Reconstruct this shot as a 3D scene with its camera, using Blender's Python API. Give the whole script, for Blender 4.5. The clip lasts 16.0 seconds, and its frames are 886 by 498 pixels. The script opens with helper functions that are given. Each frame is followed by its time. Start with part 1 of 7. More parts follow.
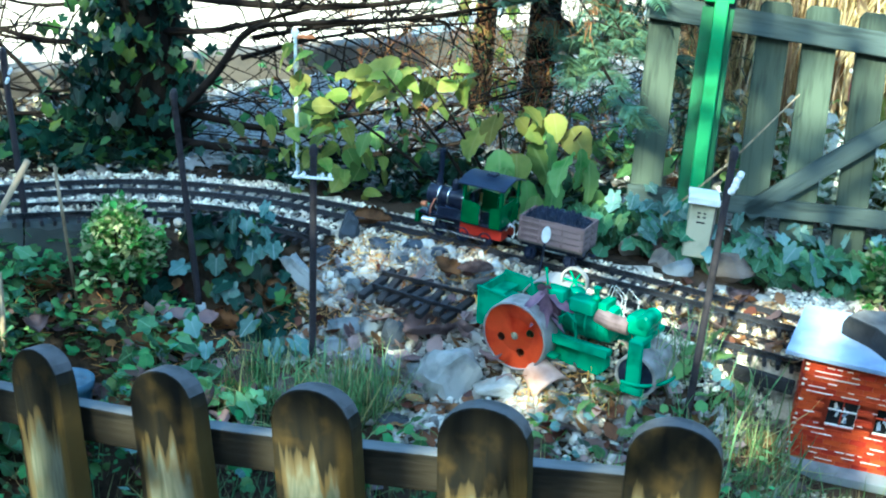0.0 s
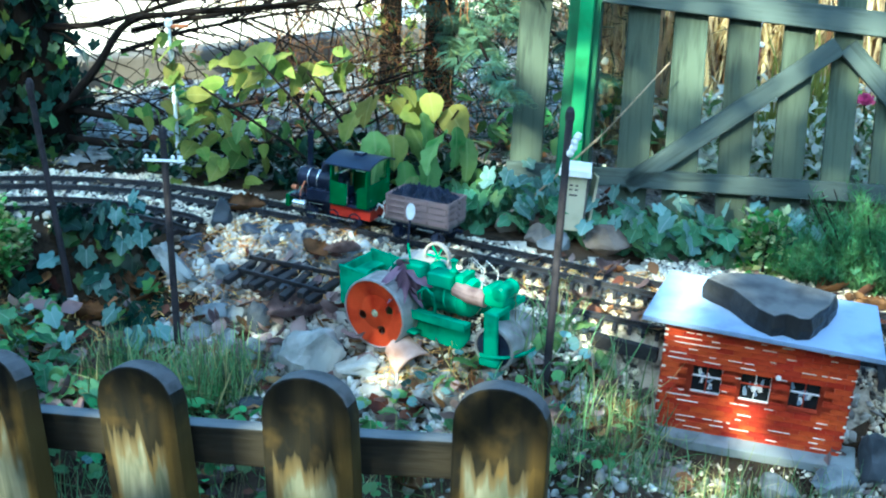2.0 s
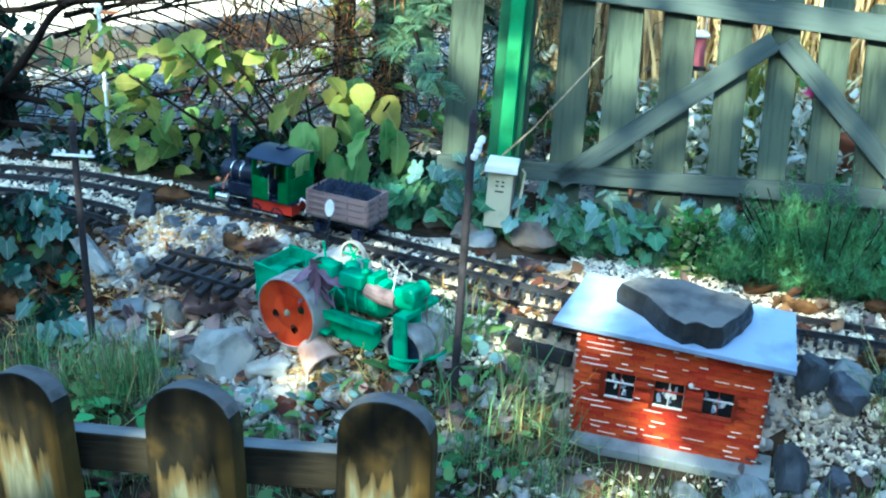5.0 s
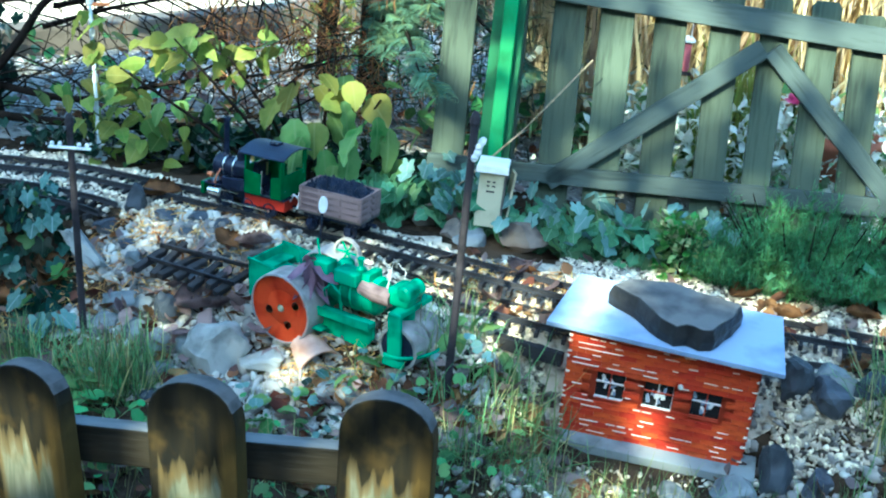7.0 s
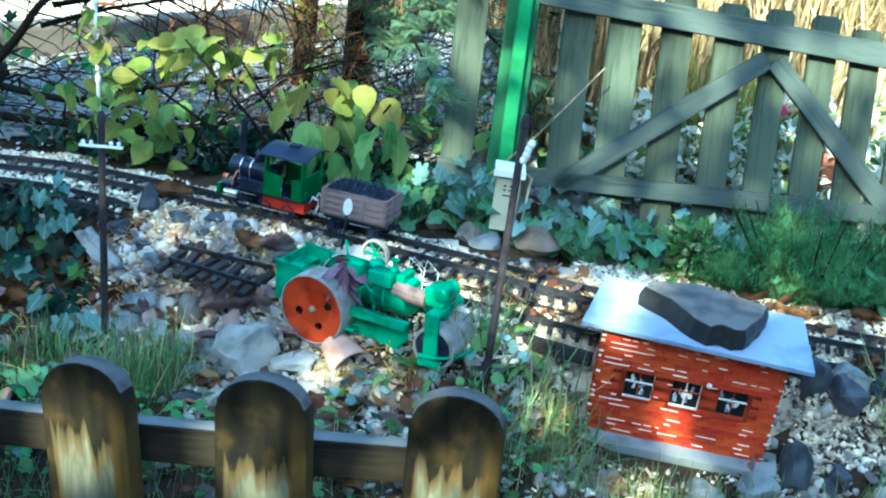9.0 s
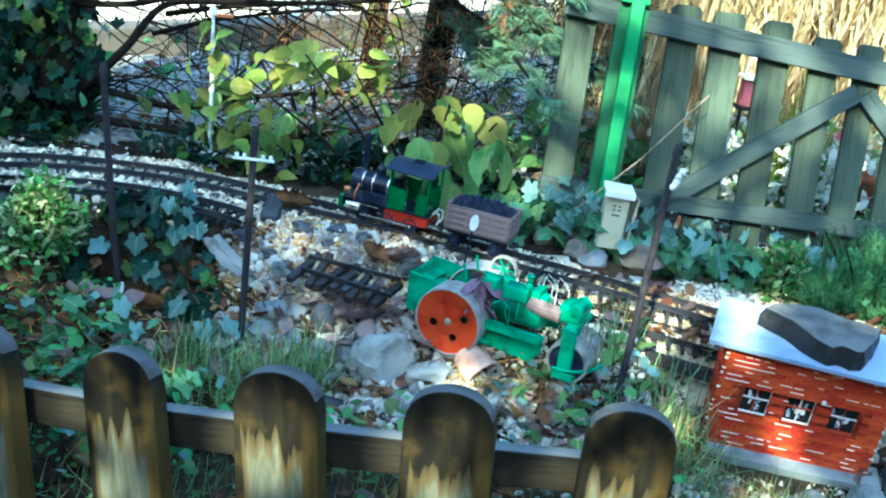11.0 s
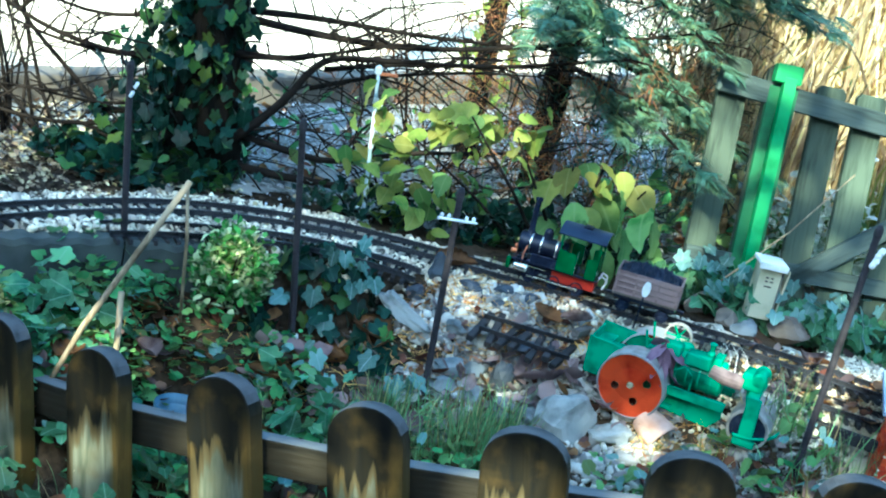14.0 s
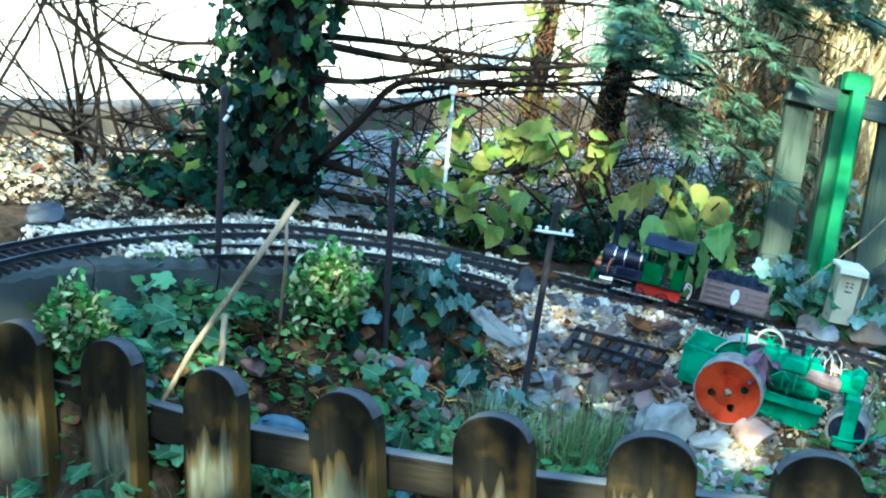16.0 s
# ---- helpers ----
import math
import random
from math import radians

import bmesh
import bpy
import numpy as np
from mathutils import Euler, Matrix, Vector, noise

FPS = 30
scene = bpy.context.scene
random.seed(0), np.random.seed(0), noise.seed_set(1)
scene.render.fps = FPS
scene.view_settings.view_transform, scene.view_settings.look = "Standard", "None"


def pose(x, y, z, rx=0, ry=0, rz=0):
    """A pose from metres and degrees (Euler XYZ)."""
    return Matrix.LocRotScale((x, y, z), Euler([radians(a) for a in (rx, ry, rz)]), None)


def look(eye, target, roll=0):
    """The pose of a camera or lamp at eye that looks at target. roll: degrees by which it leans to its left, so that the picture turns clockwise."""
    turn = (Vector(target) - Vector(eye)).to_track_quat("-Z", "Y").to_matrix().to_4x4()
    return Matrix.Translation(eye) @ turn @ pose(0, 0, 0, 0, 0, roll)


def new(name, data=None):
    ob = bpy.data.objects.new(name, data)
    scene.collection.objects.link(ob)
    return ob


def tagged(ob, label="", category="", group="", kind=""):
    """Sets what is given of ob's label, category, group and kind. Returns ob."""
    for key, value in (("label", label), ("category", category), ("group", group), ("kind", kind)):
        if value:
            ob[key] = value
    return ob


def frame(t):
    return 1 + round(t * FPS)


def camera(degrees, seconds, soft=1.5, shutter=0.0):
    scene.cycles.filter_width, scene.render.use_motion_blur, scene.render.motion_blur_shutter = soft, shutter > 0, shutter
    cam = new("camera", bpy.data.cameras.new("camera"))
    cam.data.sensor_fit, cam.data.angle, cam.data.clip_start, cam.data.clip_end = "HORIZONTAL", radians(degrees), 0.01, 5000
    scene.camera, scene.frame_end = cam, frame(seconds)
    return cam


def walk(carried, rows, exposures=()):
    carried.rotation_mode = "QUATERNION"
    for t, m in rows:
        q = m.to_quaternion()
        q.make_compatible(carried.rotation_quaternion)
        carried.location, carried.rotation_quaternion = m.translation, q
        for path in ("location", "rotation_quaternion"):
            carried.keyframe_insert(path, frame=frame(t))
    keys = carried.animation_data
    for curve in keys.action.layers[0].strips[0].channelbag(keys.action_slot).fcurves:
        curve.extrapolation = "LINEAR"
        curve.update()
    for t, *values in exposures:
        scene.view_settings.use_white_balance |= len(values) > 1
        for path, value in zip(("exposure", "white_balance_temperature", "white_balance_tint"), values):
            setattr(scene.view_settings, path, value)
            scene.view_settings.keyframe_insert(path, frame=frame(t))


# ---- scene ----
cam = camera(36.0, 16.0, soft=2.1)
# seconds, place of the eye, then turn to the left, look up and lean, in degrees
ROWS = [
    (0, 0.0009, 0.0003, 1.0705, 0.239, -20.330, -4.678),
    (0.5, 0.0888, 0.0063, 1.0293, 0.672, -19.934, -4.390),
    (1, 0.1238, 0.0103, 1.0280, 0.576, -19.795, -3.668),
    (1.5, 0.1510, 0.0029, 1.0373, 0.385, -19.971, -3.106),
    (2, 0.2119, 0.0053, 1.0226, 0.164, -19.515, -2.412),
    (2.5, 0.2196, 0.0115, 0.9996, -0.070, -19.040, -2.373),
    (3, 0.2076, 0.0112, 0.9958, -0.313, -19.007, -2.901),
    (3.5, 0.2422, 0.0169, 1.0110, 0.122, -19.444, -2.784),
    (4, 0.3170, 0.0335, 1.0013, 0.697, -19.343, -2.122),
    (4.5, 0.3462, 0.0540, 1.0549, 1.287, -20.976, -2.612),
    (7, 0.2938, 0.0383, 1.0732, -0.231, -21.345, -4.409),
    (7.5, 0.2445, 0.0362, 1.0508, -1.521, -20.712, -5.100),
    (8, 0.1870, 0.0372, 1.0503, -3.110, -20.639, -5.545),
    (10.5, -0.0923, -0.0096, 1.0425, -6.741, -19.751, -8.307),
    (11, -0.1906, -0.0102, 1.0597, -7.493, -20.093, -9.101),
    (11.5, -0.2503, -0.0117, 1.0451, -7.678, -19.681, -9.774),
    (12, -0.3069, -0.0016, 1.0431, -8.180, -19.416, -10.172),
    (12.5, -0.3781, -0.0022, 1.0402, -8.435, -19.041, -10.278),
    (13, -0.4543, -0.0012, 1.0144, -9.026, -18.155, -11.282),
    (13.5, -0.5345, 0.0040, 1.0211, -9.753, -17.904, -11.831),
    (14, -0.5601, 0.0096, 1.0240, -10.030, -17.614, -12.503),
    (14.5, -0.5859, 0.0227, 1.0273, -10.912, -17.397, -12.143),
    (15, -0.6398, 0.0340, 1.0209, -11.430, -17.379, -12.214),
    (15.5, -0.6653, 0.0334, 1.0201, -11.362, -17.315, -11.821),
    (16, -0.7066, 0.0177, 0.9671, -11.291, -15.796, -10.943),
]
EXPOSURE, KELVIN, TINT = 2.62, 5000, -17
walk(cam, [(t, pose(x, y, z, 90 + pitch, roll, yaw)) for t, x, y, z, yaw, pitch, roll in ROWS], exposures=[(0.0, EXPOSURE, KELVIN, TINT), (16.0, EXPOSURE, KELVIN, TINT)])

# ---- light ----
world = bpy.data.worlds.new("sky")
scene.world = world
world.use_nodes = True
SUN_EL, SUN_AZ = 34.0, 205.0          # the sun stands behind the camera's left shoulder
wt = world.node_tree
sky = wt.nodes.new("ShaderNodeTexSky")
sky.sky_type = "NISHITA"
sky.sun_disc = False
sky.sun_elevation = radians(SUN_EL)
sky.sun_rotation = radians(SUN_AZ)
wt.links.new(sky.outputs[0], wt.nodes["Background"].inputs[0])
wt.nodes["Background"].inputs[1].default_value = 0.15
sun_data = bpy.data.lights.new("sun", "SUN")
sun_data.energy, sun_data.angle, sun_data.color = 3.6, radians(0.5), (1.0, 0.83, 0.59)
sun = new("sun", sun_data)
a, e = radians(SUN_AZ), radians(SUN_EL)
SUN_DIR = Vector((math.sin(a) * math.cos(e), math.cos(a) * math.cos(e), math.sin(e)))
sun.matrix_world = look((0, 0, 6), Vector((0, 0, 6)) - SUN_DIR)

# ---- materials ----
def surface(name, dark, light, scale=40.0, rough=0.7, metal=0.0, bump=0.3, coarse=6.0, vary=0.0, island=False, gloss=0.22, stretch=None, thin=0.0, second=None, veins=None):
    """Noise at two scales between two colours, with fine relief; vary: change from piece to piece."""
    m = bpy.data.materials.new(name)
    m.use_nodes = True
    n, l = m.node_tree.nodes, m.node_tree.links
    b = n["Principled BSDF"]
    co = n.new("ShaderNodeTexCoord")
    at = co.outputs["Object"]
    if stretch:
        mp = n.new("ShaderNodeMapping")
        mp.inputs["Scale"].default_value = stretch
        l.new(at, mp.inputs[0])
        at = mp.outputs[0]
    fine, wide = n.new("ShaderNodeTexNoise"), n.new("ShaderNodeTexNoise")
    for tex, s, d in ((fine, scale, 6.0), (wide, coarse, 3.0)):
        tex.inputs["Scale"].default_value, tex.inputs["Detail"].default_value = s, d
        l.new(at, tex.inputs["Vector"])
    mix = n.new("ShaderNodeMath")
    mix.operation = "MULTIPLY_ADD"
    l.new(fine.outputs[0], mix.inputs[0])
    mix.inputs[1].default_value = 0.9
    l.new(wide.outputs[0], mix.inputs[2])
    ramp = n.new("ShaderNodeValToRGB")
    ramp.color_ramp.elements[0].position, ramp.color_ramp.elements[1].position = 0.66, 1.0
    l.new(mix.outputs[0], ramp.inputs[0])
    cols = ramp.color_ramp.elements
    cols[0].color, cols[1].color = (*dark, 1), (*light, 1)
    out = ramp.outputs[0]
    if vary or second:
        src = n.new("ShaderNodeNewGeometry").outputs["Random Per Island"] if island else n.new("ShaderNodeObjectInfo").outputs["Random"]
        if second:
            # a share of the pieces has another colour
            pick = n.new("ShaderNodeMapRange")
            pick.inputs["From Min"].default_value, pick.inputs["From Max"].default_value = 1 - second[1] - 0.12, 1 - second[1] + 0.12
            l.new(src, pick.inputs[0])
            sw = n.new("ShaderNodeMix")
            sw.data_type = "RGBA"
            l.new(pick.outputs[0], sw.inputs["Factor"])
            l.new(out, sw.inputs["A"])
            sw.inputs["B"].default_value = (*second[0], 1)
            out = sw.outputs["Result"]
        if vary:
            wn = n.new("ShaderNodeTexWhiteNoise")
            wn.noise_dimensions = "1D"
            l.new(src, wn.inputs["W"])
            mr = n.new("ShaderNodeMapRange")
            mr.inputs["To Min"].default_value, mr.inputs["To Max"].default_value = 1 - vary, 1 + vary
            l.new(wn.outputs["Value"], mr.inputs[0])
            hsv = n.new("ShaderNodeHueSaturation")
            l.new(mr.outputs[0], hsv.inputs["Value"])
            hue = n.new("ShaderNodeMapRange")
            hue.inputs["To Min"].default_value, hue.inputs["To Max"].default_value = 0.5 - 0.05 * vary, 0.5 + 0.05 * vary
            l.new(wn.outputs["Value"], hue.inputs[0])
            l.new(hue.outputs[0], hsv.inputs["Hue"])
            l.new(out, hsv.inputs["Color"])
            out = hsv.outputs[0]
    if veins:
        # midrib and side veins, drawn in each leaf's own plane
        sp = n.new("ShaderNodeSeparateXYZ")
        l.new(co.outputs["UV"], sp.inputs[0])

        def calc(op, p, q=None, r=None):
            k = n.new("ShaderNodeMath")
            k.operation = op
            for i, v in enumerate((p, q, r)):
                if isinstance(v, (int, float)):
                    k.inputs[i].default_value = v
                elif v is not None:
                    l.new(v, k.inputs[i])
            return k.outputs[0]
        u = calc("ABSOLUTE", calc("SUBTRACT", sp.outputs["X"], 0.5))
        rib = calc("SUBTRACT", 1.0, calc("SMOOTH_MIN", calc("MULTIPLY", u, 28.0), 1.0, 0.1))
        side_ = calc("PINGPONG", calc("MULTIPLY_ADD", u, -0.75, sp.outputs["Y"]), veins[2])
        side_ = calc("SUBTRACT", 1.0, calc("SMOOTH_MIN", calc("MULTIPLY", side_, 9.0 / veins[2]), 1.0, 0.1))
        fac = calc("MULTIPLY", calc("MAXIMUM", rib, calc("MULTIPLY", side_, 0.35)), veins[1])
        vm = n.new("ShaderNodeMix")
        vm.data_type = "RGBA"
        l.new(fac, vm.inputs["Factor"])
        l.new(out, vm.inputs["A"])
        vm.inputs["B"].default_value = (*veins[0], 1)
        out = vm.outputs["Result"]
    l.new(out, b.inputs["Base Color"])
    rr = n.new("ShaderNodeMapRange")
    rr.inputs["To Min"].default_value, rr.inputs["To Max"].default_value = max(rough - 0.12, 0.03), min(rough + 0.12, 1.0)
    l.new(fine.outputs[0], rr.inputs[0])
    l.new(rr.outputs[0], b.inputs["Roughness"])
    b.inputs["Metallic"].default_value = metal
    b.inputs["Specular IOR Level"].default_value = gloss
    if bump:
        bp = n.new("ShaderNodeBump")
        bp.inputs["Strength"].default_value, bp.inputs["Distance"].default_value = bump, 0.004
        l.new(mix.outputs[0], bp.inputs["Height"])
        l.new(bp.outputs[0], b.inputs["Normal"])
    if thin:
        tr = n.new("ShaderNodeBsdfTranslucent")
        l.new(out, tr.inputs[0])
        ms = n.new("ShaderNodeMixShader")
        ms.inputs[0].default_value = thin
        l.new(b.outputs[0], ms.inputs[1])
        l.new(tr.outputs[0], ms.inputs[2])
        l.new(ms.outputs[0], n["Material Output"].inputs["Surface"])
    return m


M = {
    "soil": surface("soil", (0.01, 0.0075, 0.005), (0.055, 0.039, 0.026), 90, 0.95, bump=0.9, coarse=9, gloss=0.05),
    "gravel": surface("cream_gravel", (0.27, 0.225, 0.16), (0.7, 0.62, 0.48), 60, 0.75, vary=0.42, island=True, second=((0.08, 0.07, 0.06), 0.27)),
    "grit": surface("mixed_grit", (0.05, 0.055, 0.06), (0.36, 0.34, 0.31), 60, 0.8, vary=0.6, island=True),
    "stone_grey": surface("grey_stone", (0.035, 0.045, 0.05), (0.2, 0.215, 0.22), 35, 0.75, bump=0.7, vary=0.3),
    "stone_dark": surface("dark_slate", (0.012, 0.015, 0.021), (0.07, 0.08, 0.1), 30, 0.55, bump=0.7, vary=0.25),
    "stone_white": surface("pale_stone", (0.08, 0.085, 0.085), (0.3, 0.31, 0.3), 45, 0.8, bump=0.8),
    "stone_brown": surface("brown_stone", (0.07, 0.06, 0.055), (0.22, 0.185, 0.15), 35, 0.8, bump=0.6, vary=0.25),
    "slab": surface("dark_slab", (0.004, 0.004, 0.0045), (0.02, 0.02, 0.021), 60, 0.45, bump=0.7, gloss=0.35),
    "concrete": surface("dark_concrete", (0.018, 0.023, 0.023), (0.066, 0.076, 0.073), 22, 0.85, bump=0.6, coarse=5),
    "far_wall": surface("far_kerb", (0.05, 0.043, 0.036), (0.14, 0.12, 0.1), 14, 0.9, coarse=3),
    "white_wall": surface("pale_paving", (0.62, 0.5, 0.35), (0.8, 0.68, 0.5), 10, 0.9, coarse=1.5, bump=0.1),
    "rail": surface("weathered_rail", (0.008, 0.008, 0.01), (0.045, 0.045, 0.052), 80, 0.42, metal=0.4, bump=0.2),
    "sleeper": surface("black_sleeper", (0.006, 0.006, 0.007), (0.03, 0.028, 0.03), 90, 0.75, bump=0.4, vary=0.3),
    "timber": surface("dark_timber", (0.03, 0.027, 0.025), (0.12, 0.105, 0.095), 60, 0.8, bump=0.5, stretch=(0.4, 4, 4)),
    "gate": surface("grey_green_timber", (0.026, 0.037, 0.026), (0.064, 0.083, 0.06), 50, 0.85, bump=0.3, stretch=(4, 4, 0.35), vary=0.14),
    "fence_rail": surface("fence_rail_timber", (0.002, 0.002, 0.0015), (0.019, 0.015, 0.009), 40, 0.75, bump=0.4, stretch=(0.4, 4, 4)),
    "gate_rail": surface("grey_green_rail", (0.024, 0.035, 0.032), (0.062, 0.081, 0.075), 50, 0.85, bump=0.3, stretch=(0.35, 4, 4), vary=0.12),
    "green_paint": surface("green_paint", (0.02, 0.15, 0.04), (0.055, 0.28, 0.09), 25, 0.6, bump=0.2, coarse=12),
    "green_overspray": surface("green_overspray", (0.016, 0.05, 0.026), (0.035, 0.13, 0.055), 30, 0.8, bump=0.3, coarse=14),
    "rod": surface("dark_iron_rod", (0.012, 0.011, 0.014), (0.042, 0.037, 0.044), 80, 0.6, metal=0.2, bump=0.4),
    "white_paint": surface("white_paint", (0.6, 0.62, 0.62), (0.85, 0.86, 0.86), 60, 0.5, bump=0.1),
    "pale_paint": surface("pale_blue_paint", (0.4, 0.5, 0.6), (0.65, 0.74, 0.82), 60, 0.45, bump=0.1),
    "red_paint": surface("red_paint", (0.27, 0.014, 0.008), (0.46, 0.035, 0.02), 40, 0.4, bump=0.1),
    "wheel_red": surface("worn_red_paint", (0.52, 0.024, 0.008), (0.82, 0.105, 0.03), 30, 0.35, bump=0.25, coarse=18),
    "tyre": surface("grey_tyre", (0.16, 0.15, 0.14), (0.38, 0.36, 0.34), 60, 0.55, metal=0.2, bump=0.2),
    "roller_green": surface("roller_green", (0.0, 0.055, 0.028), (0.03, 0.33, 0.17), 34, 0.32, bump=0.2, coarse=20),
    "loco_green": surface("loco_green", (0.004, 0.06, 0.014), (0.012, 0.13, 0.035), 30, 0.25, bump=0.05),
    "loco_black": surface("loco_black", (0.005, 0.007, 0.016), (0.018, 0.023, 0.045), 60, 0.25, bump=0.05),
    "loco_roof": surface("loco_roof_navy", (0.008, 0.012, 0.028), (0.025, 0.036, 0.066), 40, 0.4, bump=0.1),
    "steel": surface("bright_steel", (0.45, 0.45, 0.45), (0.75, 0.74, 0.7), 60, 0.25, metal=0.9, bump=0.05),
    "brass": surface("brass", (0.5, 0.33, 0.1), (0.75, 0.55, 0.22), 60, 0.3, metal=0.9, bump=0.05),
    "copper": surface("copper_red", (0.4, 0.12, 0.06), (0.6, 0.22, 0.1), 60, 0.4, metal=0.4, bump=0.05),
    "glass": surface("dark_glass", (0.01, 0.012, 0.014), (0.02, 0.022, 0.026), 20, 0.08, bump=0.0),
    "wagon": surface("weathered_wagon_planks", (0.06, 0.036, 0.036), (0.26, 0.18, 0.17), 60, 0.75, bump=0.4, stretch=(0.6, 3, 3), coarse=22),
    "coal": surface("coal", (0.003, 0.005, 0.011), (0.015, 0.022, 0.046), 80, 0.4, bump=0.6),
    "cream": surface("cream_paint", (0.32, 0.29, 0.175), (0.5, 0.47, 0.32), 40, 0.6, bump=0.2),
    "cream_roof": surface("pale_cap", (0.6, 0.6, 0.53), (0.8, 0.8, 0.74), 40, 0.6, bump=0.2),
    "brick": surface("red_brick", (0.24, 0.018, 0.007), (0.5, 0.06, 0.02), 60, 0.55, bump=0.4, vary=0.16, coarse=12),
    "mortar": surface("pale_mortar", (0.65, 0.5, 0.4), (0.85, 0.76, 0.66), 80, 0.8, bump=0.4),
    "mortar_red": surface("red_mortar", (0.22, 0.025, 0.012), (0.4, 0.06, 0.03), 80, 0.75, bump=0.4),
    "hut_roof": surface("blue_grey_slate", (0.16, 0.215, 0.33), (0.3, 0.375, 0.52), 30, 0.45, bump=0.2, coarse=9),
    "hut_base": surface("grey_slab", (0.11, 0.125, 0.13), (0.25, 0.275, 0.28), 40, 0.8, bump=0.3),
    "pot_blue": surface("blue_glaze", (0.05, 0.1, 0.16), (0.12, 0.2, 0.28), 30, 0.25, bump=0.1),
    "terracotta": surface("terracotta", (0.36, 0.2, 0.14), (0.62, 0.42, 0.33), 40, 0.85, bump=0.4),
    # deep shade round the trunks is put into this near-black bark
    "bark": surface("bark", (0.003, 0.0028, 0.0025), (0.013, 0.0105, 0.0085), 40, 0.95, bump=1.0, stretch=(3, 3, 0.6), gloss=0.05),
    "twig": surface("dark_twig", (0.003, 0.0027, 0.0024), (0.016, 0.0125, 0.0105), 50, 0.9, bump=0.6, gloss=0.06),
    "cane": surface("dry_cane", (0.12, 0.085, 0.05), (0.36, 0.28, 0.18), 50, 0.75, bump=0.4, stretch=(3, 3, 0.8)),
    "ivy": surface("ivy_leaf", (0.02, 0.075, 0.035), (0.085, 0.19, 0.09), 60, 0.4, vary=0.5, second=((0.16, 0.27, 0.12), 0.14), island=True, thin=0.2, bump=0.15, veins=((0.3, 0.42, 0.3), 0.5, 0.16)),
    # near-black ivy: tree shade painted into the colour, yellow share for backlit leaves
    "ivy_dark": surface("shaded_ivy_leaf", (0.0025, 0.012, 0.009), (0.011, 0.034, 0.021), 60, 0.4, vary=0.5, island=True, thin=0.1, bump=0.15, second=((0.07, 0.12, 0.022), 0.14), veins=((0.045, 0.08, 0.06), 0.5, 0.16)),
    "ivy_pale": surface("silvery_ivy_leaf", (0.035, 0.1, 0.08), (0.14, 0.23, 0.2), 50, 0.4, vary=0.45, island=True, thin=0.2, bump=0.15, veins=((0.36, 0.44, 0.46), 0.6, 0.16)),
    "leaf_olive": surface("olive_green_leaf", (0.06, 0.125, 0.025), (0.24, 0.29, 0.06), 30, 0.5, coarse=14, vary=0.4, island=True, thin=0.45, bump=0.15, veins=((0.36, 0.38, 0.14), 0.3, 0.12)),
    "leaf_yellow": surface("yellow_green_leaf", (0.1, 0.15, 0.03), (0.3, 0.31, 0.075), 30, 0.5, coarse=14, vary=0.45, island=True, thin=0.45, bump=0.15, veins=((0.4, 0.4, 0.18), 0.3, 0.12), second=((0.08, 0.14, 0.035), 0.4)),
    "leaf_green": surface("broad_green_leaf", (0.05, 0.14, 0.035), (0.17, 0.28, 0.09), 30, 0.5, coarse=14, vary=0.35, island=True, thin=0.35, bump=0.15, veins=((0.27, 0.38, 0.17), 0.5, 0.1)),
    "box": surface("variegated_box_leaf", (0.03, 0.11, 0.02), (0.12, 0.26, 0.06), 80, 0.4, vary=0.5, island=True, thin=0.3, bump=0.1, second=((0.52, 0.55, 0.3), 0.36)),
    "weed": surface("weed_leaf", (0.03, 0.11, 0.035), (0.11, 0.24, 0.08), 60, 0.5, vary=0.6, island=True, thin=0.3, bump=0.1, second=((0.2, 0.3, 0.1), 0.22), veins=((0.2, 0.3, 0.15), 0.35, 0.14)),
    "heath": surface("fine_green_needles", (0.026, 0.1, 0.035), (0.11, 0.235, 0.09), 60, 0.5, vary=0.55, island=True, thin=0.3, bump=0.0),
    "conifer": surface("grey_green_conifer", (0.028, 0.085, 0.055), (0.105, 0.185, 0.12), 60, 0.55, vary=0.5, island=True, thin=0.25, bump=0.0, second=((0.15, 0.2, 0.09), 0.16)),
    "grass": surface("grass_blade", (0.045, 0.115, 0.035), (0.2, 0.31, 0.13), 40, 0.5, vary=0.6, island=True, thin=0.3, bump=0.0, second=((0.42, 0.36, 0.17), 0.24)),
    "straw": surface("dry_straw", (0.34, 0.25, 0.12), (0.72, 0.6, 0.37), 40, 0.6, vary=0.5, island=True, thin=0.35, bump=0.0, second=((0.22, 0.13, 0.06), 0.15)),
    "dead_leaf": surface("dead_leaf", (0.03, 0.015, 0.009), (0.19, 0.09, 0.045), 50, 0.7, vary=0.6, island=True, thin=0.15, bump=0.4, second=((0.16, 0.12, 0.12), 0.3)),
    "dead_mauve": surface("mauve_dead_leaf", (0.06, 0.036, 0.036), (0.24, 0.17, 0.165), 50, 0.7, vary=0.4, island=True, thin=0.15, bump=0.4),
    "dried_purple": surface("dried_purple", (0.07, 0.04, 0.07), (0.24, 0.15, 0.2), 60, 0.7, bump=0.4, thin=0.1),
    "sky_block": surface("dark_sky_block", (0.02, 0.024, 0.018), (0.07, 0.075, 0.055), 6, 0.9, coarse=1.5),
    "gold_litter": surface("golden_litter", (0.13, 0.095, 0.055), (0.4, 0.32, 0.2), 50, 0.8, vary=0.6, island=True, bump=0.0, second=((0.05, 0.035, 0.02), 0.3)),
